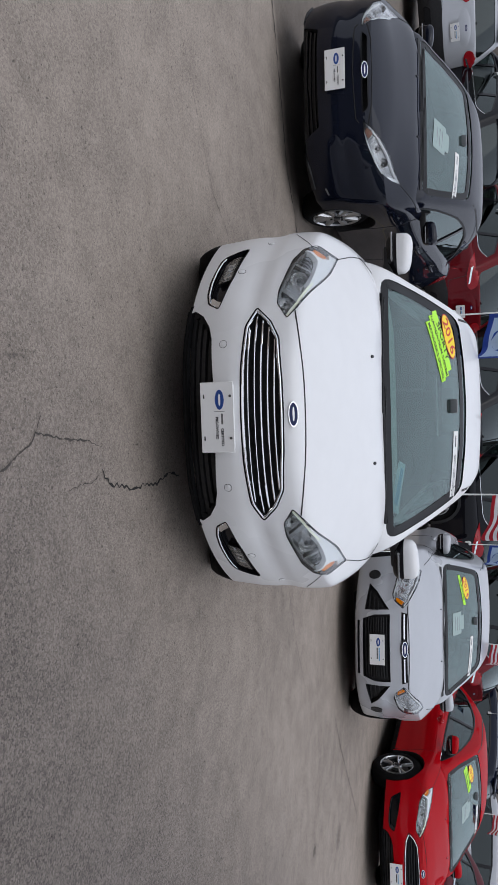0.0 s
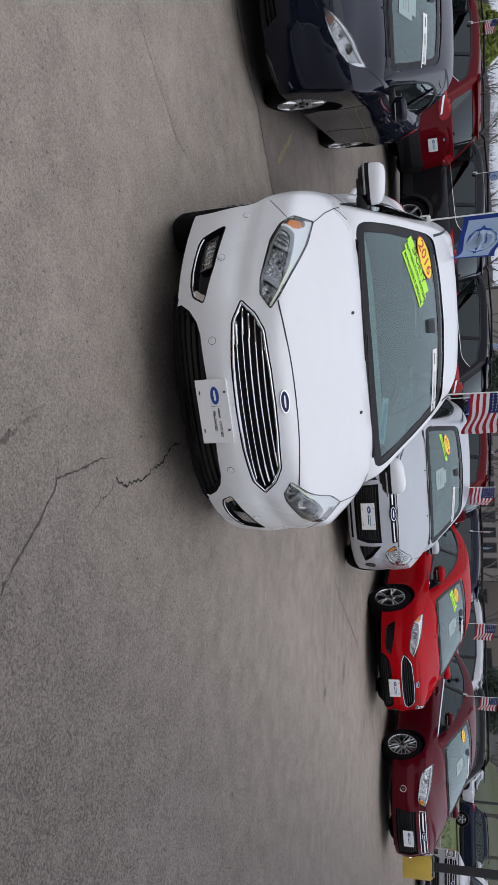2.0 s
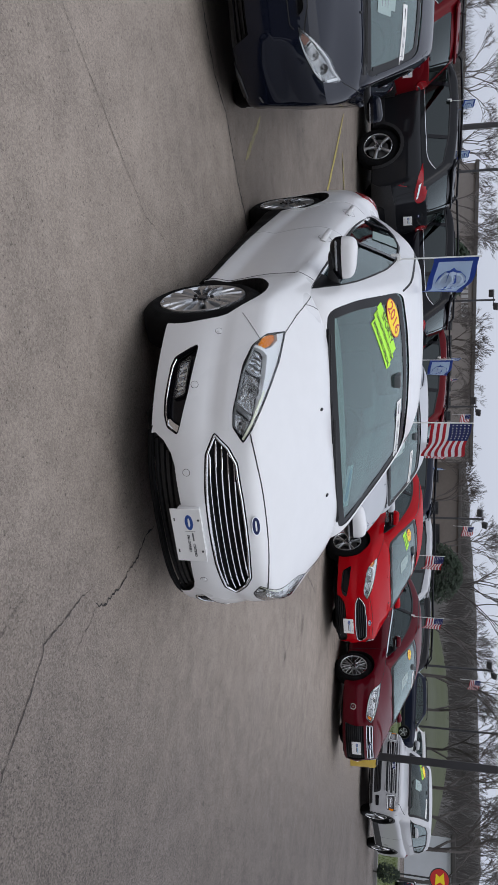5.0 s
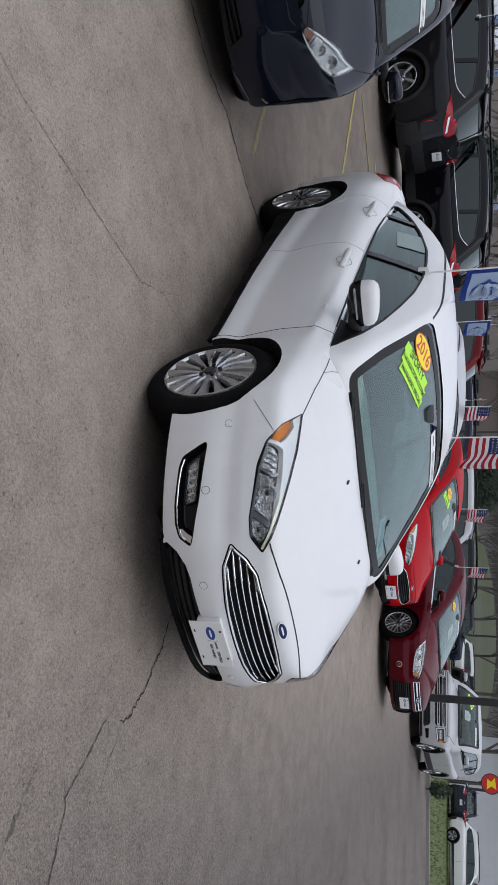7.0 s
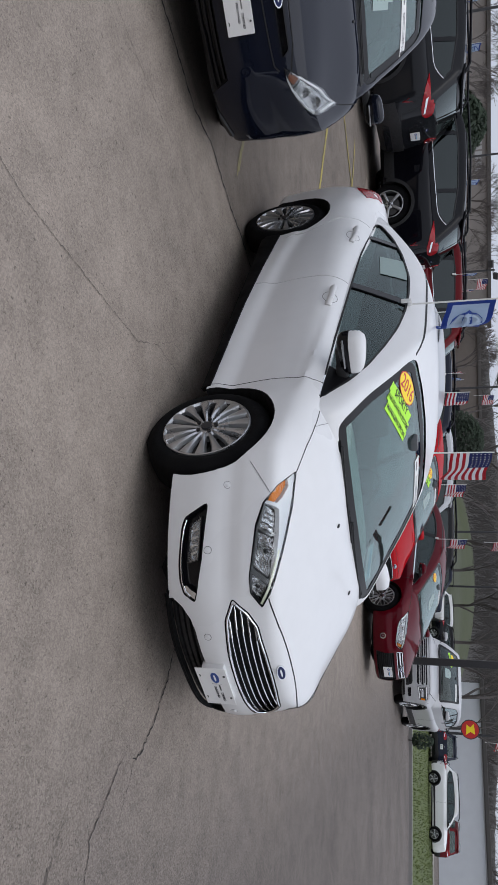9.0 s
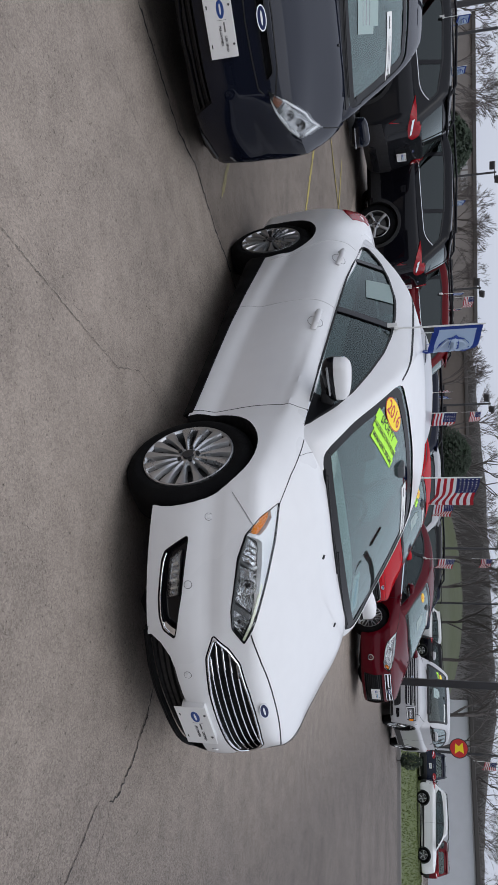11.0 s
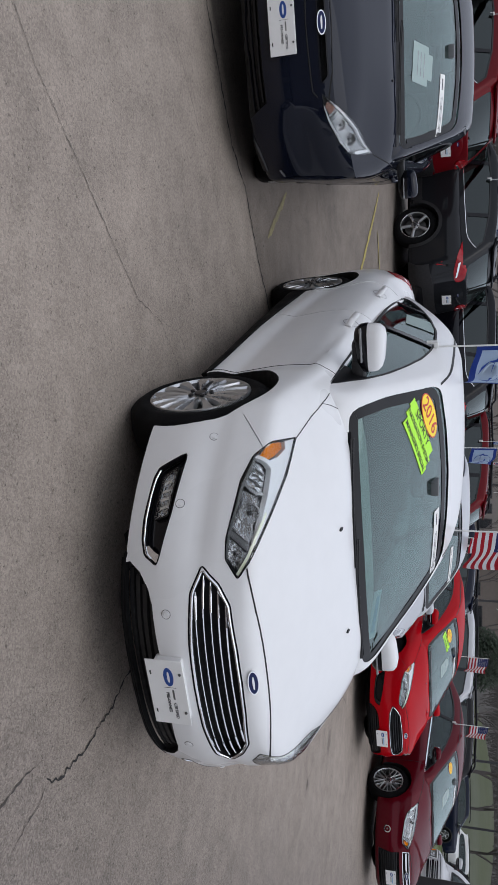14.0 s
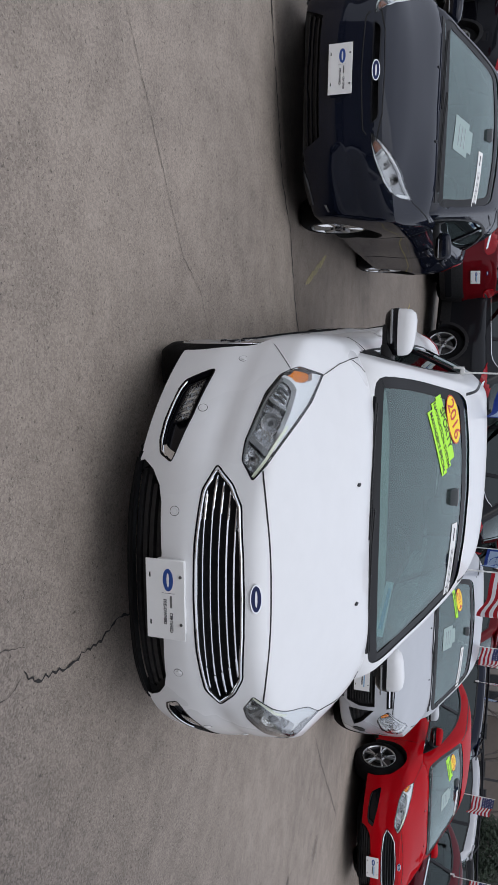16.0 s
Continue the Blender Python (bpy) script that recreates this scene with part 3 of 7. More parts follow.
def add_wheels(car, s, spokes, style, mat, width=0.21):
    for ya in s["axles"]:
        for side in (-1, 1):
            wheel = new("wheel")
            wheel.parent = car
            wheel.matrix_local = pose(side * s["face"], ya, s["tyre"], 17 * (ya > 2) + 8, 0, 0) @ (Matrix() if side < 0 else pose(0, 0, 0, 0, 0, 180))
            wheel.empty_display_size = 0.1
            for name, me, _ in wheel_meshes(s["tyre"], s["rim"], width, spokes, style, mat):
                for k in range(5 if name == "wheel_nut" else 1):
                    ob = new(name, me)
                    ob.parent = wheel
                    if name == "wheel_nut":
                        ob.matrix_local = pose(-0.002, 0.050 * math.cos(1.257 * k), 0.050 * math.sin(1.257 * k))


def seat(car, x, y, z):
    w = 0.25
    b = joined(
        moved(box_bm(-w, w, -0.25, 0.25, -0.09, 0.09, 0.06, 3), pose(0, 0, 0, -6)),
        moved(box_bm(-w * 0.95, w * 0.95, -0.06, 0.06, 0, 0.58, 0.05, 3), pose(0, 0.26, 0.02, -18)),
        moved(box_bm(-0.13, 0.13, -0.05, 0.05, 0.60, 0.78, 0.045, 3), pose(0, 0.27, 0.02, -14)),
    )
    part("seat", b, SEAT, car, at=pose(x, y, z))


def interior(car, s, k=1.0):
    """Dashboard, wheel, seats and mirror behind the glass."""
    ys = s["axles"][1] - s["axles"][0]
    y0 = s["axles"][0]
    dz = s["height"] - 1.466
    part("dashboard", moved(box_bm(-0.69, 0.69, -0.22, 0.22, -0.2, 0.12, 0.08, 3), pose(0, y0 + 0.56 * k, 0.82 + dz, 6)), DASH, car)
    part("dash_shelf", box_bm(-0.58, 0.58, y0 + 0.08, y0 + 0.42 * k, 0.86 + dz, 0.918 + dz, 0.01, 2), DASH, car)
    for x in (-0.36, 0.36):
        seat(car, x, y0 + 0.50 * ys, 0.50 + dz)
        seat(car, x, y0 + 0.80 * ys, 0.52 + dz)
    part("steering_wheel", moved(joined(lathe([(0.0 + 0.014 * math.sin(a), 0.18 + 0.014 * math.cos(a)) for a in [2 * math.pi * i / 8 for i in range(9)]], 28, "y"), moved(box_bm(-0.17, 0.17, -0.012, 0.012, -0.03, 0.03, 0.01, 1), Matrix()), box_bm(-0.06, 0.06, -0.03, 0.02, -0.06, 0.06, 0.02, 2)), pose(0.36, y0 + 0.86 * k, 0.90 + dz, -28)), DASH, car)
    # mirror colour is greyed for the reflection that veils it through the glass
    part("inside_mirror", moved(joined(box_bm(-0.12, 0.12, -0.015, 0.015, -0.035, 0.035, 0.012, 2), box_bm(-0.045, 0.045, -0.09, -0.01, -0.01, 0.06, 0.015, 2)), pose(0, s["screen"][4][1] + 0.08, s["screen"][4][0] - 0.03)), material("veiled_mirror_housing", (0.10, 0.105, 0.11), 0.5), car)


def side_mirror(car, mat, m):
    """A door mirror with a black foot at the pose m."""
    foot = part("mirror_foot", joined(box_bm(-0.10, 0.04, -0.05, 0.06, -0.035, 0.02, 0.018, 2), box_bm(-0.19, -0.06, -0.045, 0.06, -0.03, 0.035, 0.02, 2)), TRIM, car, at=m)
    shell = bmesh.new()
    bmesh.ops.create_uvsphere(shell, u_segments=20, v_segments=12, radius=1)
    for v in shell.verts:
        x, y, z = v.co
        p = 3.6
        q = (abs(x) ** p + abs(y) ** p + abs(z) ** p) ** (1 / p)
        x, y, z = x / q, y / q, z / q
        v.co = (-0.150 + 0.105 * x, 0.01 + (0.075 if y < 0 else 0.04) * y, 0.05 + (0.066 - 0.010 * x) * z)
    lower = shell.copy()
    for v in lower.verts:
        v.co.z = min(v.co.z, 0.042)
        v.co = Vector((-0.150, 0.01, 0.05)) + (v.co - Vector((-0.150, 0.01, 0.05))) * 1.025
    part("mirror_underside", lower, GLOSSBLACK, foot, "black lower mirror housing")
    part("mirror_shell", shell, mat, foot, "painted mirror housing")
    part("mirror_glass", moved(box_bm(-0.235, -0.075, 0.043, 0.052, 0.0, 0.092, 0.02, 2), Matrix()), CHROME, foot)
    part("mirror_lamp", moved(box_bm(-0.255, -0.10, -0.075, -0.055, 0.02, 0.032, 0.008, 2), pose(0, 0, -0.01)), LAMPGREY, foot, "indicator strip")
    return foot


def car_shell(car, s, mat, step, openings=None, tint=None, clear=None):
    """The painted body with its arches and openings, the cabin with its windows. Returns the two skins."""
    L, W, H = s["length"], s["width"], s["height"]
    gb, gc = body_field(s), cabin_field(s)
    zt = max(z for _, z in s["top"])
    low = wrapped(gb, (-W - 0.1, -0.1, 0.1), (W + 0.1, L + 0.1, zt + 0.06), (-W * 0.45, 0.55, 0.42), (W * 0.45, L - 0.6, zt - 0.38), step)
    skin = Skin(low)
    arches = []
    for ya in s["axles"]:
        for sd in (-1, 1):
            c = lathe([(-0.16, 0), (-0.16, s["tyre"] + 0.024), (0.26, s["tyre"] + 0.024), (0.26, 0)], 40)
            arches.append(moved(c, pose(sd * (W - 0.06), ya, s["tyre"] + 0.006) @ (Matrix() if sd < 0 else pose(0, 0, 0, 0, 0, 180)) @ pose(-0.09, 0, 0)))
    cuts = arches + (openings(skin) if openings else [])
    y0, y1 = s["screen"][2][1] + 0.12, s["back"][2][1] - 0.14
    cuts.append(box_bm(-W * 0.73, W * 0.73, y0, y1, 0.36, zt + 0.3))
    part("body", mesh_smooth(cut(mesh_of(low), cuts)), [mat, TRIM], car)
    base = s["low"]
    # unseen trays, added to block light and deepen the shade under the car
    part("underbody", joined(box_bm(-W * 0.66, W * 0.66, s["axles"][0] + 0.42, s["axles"][1] - 0.42, base - 0.05, base + 0.05, 0.02, 1), box_bm(-W * 0.56, W * 0.56, 0.30, s["axles"][0] + 0.5, base - 0.04, base + 0.05, 0.02, 1), box_bm(-W * 0.56, W * 0.56, s["axles"][1] - 0.5, L - 0.45, base - 0.02, base + 0.06, 0.02, 1)), MATTBLACK, car, "added dark trays that shade the ground below")
    cb = (-W, s["screen"][0][1] - 0.1, s["low"] + 0.4), (W, s["back"][0][1] + 0.2, H + 0.08)
    ci = (-0.3, s["screen"][4][1] + 0.15, s["low"] + 0.6), (0.3, s["back"][3][1] - 0.15, H - 0.3)
    outer = wrapped(gc, *cb, *ci, step)
    cskin = Skin(outer)
    ccuts = []
    ccuts.append(wrapped(gc, (cb[0][0], cb[0][1], cb[0][2] - 0.2), cb[1], *ci, step * 1.6, -0.022))
    ccuts[0].verts.ensure_lookup_table()
    for v in ccuts[0].verts:
        if v.co.z < s["low"] + 0.52:
            v.co.z -= 0.3
    ccuts.append(prism(s["dlo"], lambda u, v, d: (d, u, v), -1.2, 1.2))
    ccuts.append(prism(s["glass"], lambda u, v, d: (u, d, v), s["screen"][0][1] - 0.3, s["screen"][4][1] + 0.45))
    ccuts.append(prism(s["rearglass"], lambda u, v, d: (u, d, v), s["back"][4][1] - 0.3, s["back"][0][1] + 0.6))
    part("roof", mesh_smooth(cut(mesh_of(outer), ccuts)), [mat, DASH], car)
    # panes
    front = grown(s["glass"], 0.006)
    part("windscreen", trued(cskin.patch("front", front, -0.006, 0.004, 0.07), gc, -0.006, 0.004), clear or WINDOW, car, "slightly green tinted windscreen")
    part("rear_window", cskin.patch("rear", grown(s["rearglass"], 0.006), -0.006, 0.004, 0.08), tint or SIDEGLASS, car)
    part("windscreen_edge", trued(cskin.strip("front", grown(s["glass"], -0.022), 0.060, -0.004, 0.003, 0.03, True), gc, -0.004, 0.003), FRIT, car, "black printed glass edge")
    cutsy = [min(u for u, v in s["dlo"]) - 0.05, *s["posts"], max(u for u, v in s["dlo"]) + 0.05]
    for sd in ("right", "left"):
        for i, (a, b) in enumerate(zip(cutsy, cutsy[1:])):
            piece = clipped(grown(s["dlo"], 0.004), a, b)
            if len(piece) > 2:
                part("side_window", trued(cskin.patch(sd, piece, -0.010, 0.004, 0.08), gc, -0.010, 0.004), SIDEGLASS if (i == 0 or not tint) else tint, car)
        for p in s["posts"]:
            post = clipped(s["dlo"], p - 0.045, p + 0.02)
            if len(post) > 2:
                part("door_post", cskin.patch(sd, post, 0.0, 0.02, 0.06), GLOSSBLACK, car)
        part("window_frame", cskin.strip(sd, s["dlo"], s.get("trim", 0.022), 0.002, 0.016, 0.05, True), TRIM, car, "black window surround")
    return skin, cskin


def mesh_smooth(me):
    me.shade_smooth()
    me.set_sharp_from_angle(angle=radians(32))
    return me


def grown(poly, d):
    """An outline grown by d all round (shrunk where d is below 0)."""
    pts = [Vector(q) for q in poly]
    pts = [q for i, q in enumerate(pts) if (q - pts[i - 1]).length > 1e-5]
    area = sum(pts[i - 1].x * q.y - pts[i - 1].y * q.x for i, q in enumerate(pts))
    out = []
    for i, q in enumerate(pts):
        a, b = (q - pts[i - 1]).normalized(), (pts[(i + 1) % len(pts)] - q).normalized()
        t = (a + b).normalized()
        n = Vector((t.y, -t.x)) * (1 if area > 0 else -1)
        out.append(tuple(q + n * d / max(0.5, t.dot(a))))
    return out


def clipped(poly, a, b):
    """The part of an outline between u = a and u = b."""
    for lim, sign in ((a, 1), (b, -1)):
        out = []
        for i in range(len(poly)):
            p, q = poly[i - 1], poly[i]
            ip, iq = (p[0] - lim) * sign >= 0, (q[0] - lim) * sign >= 0
            if ip != iq:
                t = (lim - p[0]) / (q[0] - p[0])
                out.append((lim, p[1] + t * (q[1] - p[1])))
            if iq:
                out.append(q)
        poly = out
        if not poly:
            return []
    return poly


def front_cut(poly, y0, y1):
    return prism(poly, lambda u, v, d: (u, d, v), y0, y1)


COMPACT = compact_shape()
COMPACT["glass"] = rounded([(-0.735, 0.958), (-0.40, 0.969), (0, 0.974), (0.40, 0.969), (0.735, 0.958), (0.672, 1.131), (0.560, 1.338), (0.28, 1.368), (0, 1.378), (-0.28, 1.368), (-0.560, 1.338), (-0.672, 1.131)], 0.075, 4)
COMPACT["rearglass"] = rounded([(-0.62, 1.11), (0.62, 1.11), (0.50, 1.37), (-0.50, 1.37)], 0.06, 3)
COMPACT["dlo"] = [(1.20, 0.862), (1.442, 1.0), (1.65, 1.085), (1.909, 1.165), (2.15, 1.228), (2.4, 1.268), (2.65, 1.285), (2.9, 1.28), (3.235, 1.222), (3.5, 1.145), (3.70, 1.05), (3.68, 1.01), (3.54, 0.997), (2.993, 0.952), (2.3, 0.915), (1.648, 0.88)]
COMPACT["dlo"] = rounded(COMPACT["dlo"], 0.05, 2)


def scaled(s, sx, sy, sz):
    out = scaled_shape(s, sx, sy, sz)
    z = lambda v: 0.17 + (v - 0.17) * sz  # noqa: E731
    for k in ("glass", "rearglass"):
        out[k] = [(u * sx, z(v)) for u, v in s[k]]
    return out


FACET = material("faceted_reflector", (0.80, 0.81, 0.82), 0.10, 0.95, grain=0.045, spread=0.25, bump=0.5)

FACETMID = material("shaded_reflector", (0.5, 0.5, 0.51), 0.14, 1.0, grain=0.008, spread=0.8, bump=1.0)
FACETDARK = material("smoked_reflector", (0.48, 0.48, 0.49), 0.12, 1.0, grain=0.035, spread=0.6, bump=0.8)
LAMPDARK = material("lamp_back", (0.06, 0.06, 0.062), 0.3, 0.3, coat=0.3)
BOWL = material("bowl_reflector", (0.9, 0.9, 0.91), 0.22, 0.85, grain=0.012, spread=0.35, bump=0.5)
BROWNAMBER = material("brown_amber", (0.22, 0.07, 0.03), 0.3, coat=0.3, grain=0.008, spread=0.4, bump=0.3)
FRIT = material("glass_border", (0.006, 0.006, 0.007), 0.4, spec=0.2)
SAIL = material("satin_black", (0.006, 0.006, 0.007), 0.4, spec=0.12)


def lay(skin, bm, m, off=0.002):
    """Lays a flat piece, posed by m, down along its own -z onto a skin."""
    n = m.to_3x3() @ Vector((0, 0, 1))
    for v in bm.verts:
        h = v.co.z
        p = m @ Vector((v.co.x, v.co.y, 0))
        hit, nrm, _, _ = skin.tree.ray_cast(p + n * 0.25, -n)
        v.co = (hit if hit is not None else p) + n * (off + h - 0.0065)
    return bm


def sheet_bm(w, h, nx=6, ny=4, slant=0.0, jag=0.0):
    bm = bmesh.new()
    g = [[bm.verts.new(((i / nx - 0.5) * w + slant * (j / ny - 0.5) + (jag * (1 if j % 2 else -1) if i in (0, nx) else 0), (j / ny - 0.5) * h, 0)) for i in range(nx + 1)] for j in range(ny + 1)]
    for j in range(ny):
        for i in range(nx):
            bm.faces.new((g[j][i], g[j][i + 1], g[j + 1][i + 1], g[j + 1][i]))
    return bm


def disc_bm(w, h, rings=4, seg=28):
    bm = bmesh.new()
    c = bm.verts.new((0, 0, 0))
    prev = None
    for r in range(1, rings + 1):
        ring = [bm.verts.new((w / 2 * r / rings * math.cos(2 * math.pi * k / seg), h / 2 * r / rings * math.sin(2 * math.pi * k / seg), 0)) for k in range(seg)]
        for k in range(seg):
            if prev:
                bm.faces.new((prev[k], ring[k], ring[(k + 1) % seg], prev[(k + 1) % seg]))
            else:
                bm.faces.new((c, ring[k], ring[(k + 1) % seg]))
        prev = ring
    return bm


def year_sticker(car, ck, x, z, turn, year, lines, size=1.0):
    """An oval with the year over lime strips with words, on the windscreen."""
    hit, nrm = ck.on("front", x, z)
    m = frame_on(hit, nrm, turn=turn)
    w, lh = 0.40 * size, 0.056 * size
    n = len(lines)
    base = None
    for i, (words, height) in enumerate(lines):
        y = -(i + 0.5) * lh * 1.08
        s = part("sticker_strip", lay(ck, sheet_bm(w * (1.0 + 0.03 * (i % 2)), lh * 1.12, 10, 3, 0.012), m @ pose(0.012 * i * size, y, 0), 0.0025), LIME, car if base is None else base, "lime green sticker strip")
        base = base or s
        if not words:
            part("sticker_bar", lay(ck, sheet_bm(w * 0.8, lh * 0.45, 8, 1), m @ pose(0.012 * i * size, y, 0), 0.0035), PRINTBLACK, base, "plain dark bar")
            continue
        part("sticker_line", lay(ck, moved(text_bm(words, height * size, 0.0006), pose(0.012 * i * size, y, 0)), m, 0.0035), PRINTBLACK, base)
    part("sticker_rim", lay(ck, disc_bm(0.30 * size, 0.160 * size), m @ pose(0.01, 0.078 * size, 0, 0, 0, -2), 0.0042), PRINTRED, base or car, "thin red edge")
    part("sticker_oval", lay(ck, disc_bm(0.285 * size, 0.147 * size), m @ pose(0.01, 0.078 * size, 0, 0, 0, -2), 0.0052), YELLOW, base or car, "yellow oval sticker")
    if year:
        part("sticker_year", lay(ck, moved(text_bm(year, 0.118 * size, 0.0012), pose(0.01, 0.078 * size, 0)), m, 0.0062), PRINTRED, base or car)


def strip_label(car, ck, x, z, turn, w=0.46, h=0.075):
    hit, nrm = ck.on("front", x, z)
    m = frame_on(hit, nrm, turn=turn)
    b = part("window_label", lay(ck, sheet_bm(w, h, 10, 2), m, 0.0025), PAPER, car, "white printed strip on the glass")
    part("label_print", lay(ck, sheet_bm(w * 0.6, h * 0.08, 8, 1), m @ pose(0.06, -0.008, 0), 0.0033), PRINT, b)
    part("label_print", lay(ck, sheet_bm(w * 0.62, h * 0.08, 8, 1), m @ pose(0.06, 0.01, 0), 0.0033), PRINT, b)
    part("label_print", lay(ck, sheet_bm(w * 0.16, h * 0.2, 3, 1), m @ pose(-w * 0.36, 0, 0), 0.0033), PRINT, b)


def hang_tag(car, ck, x, z, turn=0.0, size=1.25):
    """A pale stock tag behind the glass."""
    hit, nrm = ck.on("front", x, z)
    m = frame_on(hit, nrm, turn=turn)
    tagmat = material("pale_card", (0.29, 0.37, 0.355), 0.7, grain=0.02, spread=0.05)
    b = part("stock_tag", lay(ck, sheet_bm(0.20 * size, 0.17 * size, 5, 4), m, 0.002), tagmat, car, "pale printed card behind the glass")
    part("tag_top", lay(ck, sheet_bm(0.13 * size, 0.05 * size, 4, 2), m @ pose(0, 0.11 * size, 0), 0.002), tagmat, b)
    for k in range(3):
        part("tag_print", lay(ck, sheet_bm(0.12 * size, 0.008, 3, 1), m @ pose(0, (0.04 - 0.035 * k) * size, 0), 0.003), LAMPGREY, b)


def seams(car, skin, lines, width=0.006, mat=None):
    for side, line in lines:
        part("panel_gap", skin.strip(side, line, width, 0.0022, 0.006, 0.012), mat or GAP, car)


def door_handle(car, skin, side, y, z, mat, w=0.21, chrome=False):
    hit, n = skin.on(side, y, z)
    ring = [(y + 0.062 * math.cos(2 * math.pi * k / 18), z + 0.044 * math.sin(2 * math.pi * k / 18)) for k in range(18)]
    part("handle_cup", skin.strip(side, ring, 0.004, 0.001, 0.004, 0.012, True), material("cup_edge", (0.22, 0.22, 0.22), 0.5), car)
    pts = [hit + Vector((0, (t - 0.5) * w, 0.006 * (t - 0.5))) + n * (0.004 + 0.030 * min(1, 7 * t, 7 * (1 - t))) for t in [k / 14 for k in range(15)]]
    bm = tube(pts, 0.014, 10)
    for v in bm.verts:
        v.co.z = hit.z + (v.co.z - hit.z) * 1.5
    part("door_handle", bm, CHROME if chrome else mat, car, "painted door handle")


def wiper(car, ck, pts):
    base = [ck.on("front", x, z - 0.014)[0] + ck.on("front", x, z - 0.014)[1] * 0.016 for x, z in pts]
    part("wiper", joined(tube(base, 0.004, 6), moved(tube([p - Vector((0, 0.003, 0.008)) for p in base], 0.005, 6), Matrix())), TRIM, car, "black wiper arm and blade")


def lamp_bowl(parent, hit, normal, r):
    m = frame_on(hit, normal)
    b = part("lamp_bowl", lathe([(-0.03, 0.0), (-0.028, r * 0.5), (-0.014, r * 0.9), (0.0, r), (0.004, r * 1.06), (0.0, r * 1.1), (-0.03, r * 1.1)], 24, "z"), BOWL, parent, at=m)
    part("bulb_shield", lathe([(-0.028, r * 0.30), (-0.010, r * 0.34), (-0.004, r * 0.26), (-0.002, 0)], 18, "z"), NUT, b, "dark bulb shield")
    part("bowl_ring", lathe([(-0.016, r * 0.72), (-0.012, r * 0.76), (-0.010, r * 0.70)], 20, "z"), LAMPDARK, b)


def bead(skin, side, pts, r, off=0.0, step=0.02, closed=False, seg=7):
    """A round moulding that follows the skin."""
    line = dense(pts, step, closed)
    if closed:
        line.append(line[0])
    out = []
    for u, v in line:
        hit, n = skin.on(side, u, v)
        if hit is not None:
            out.append(hit + n * off)
    return tube(out, r, seg)


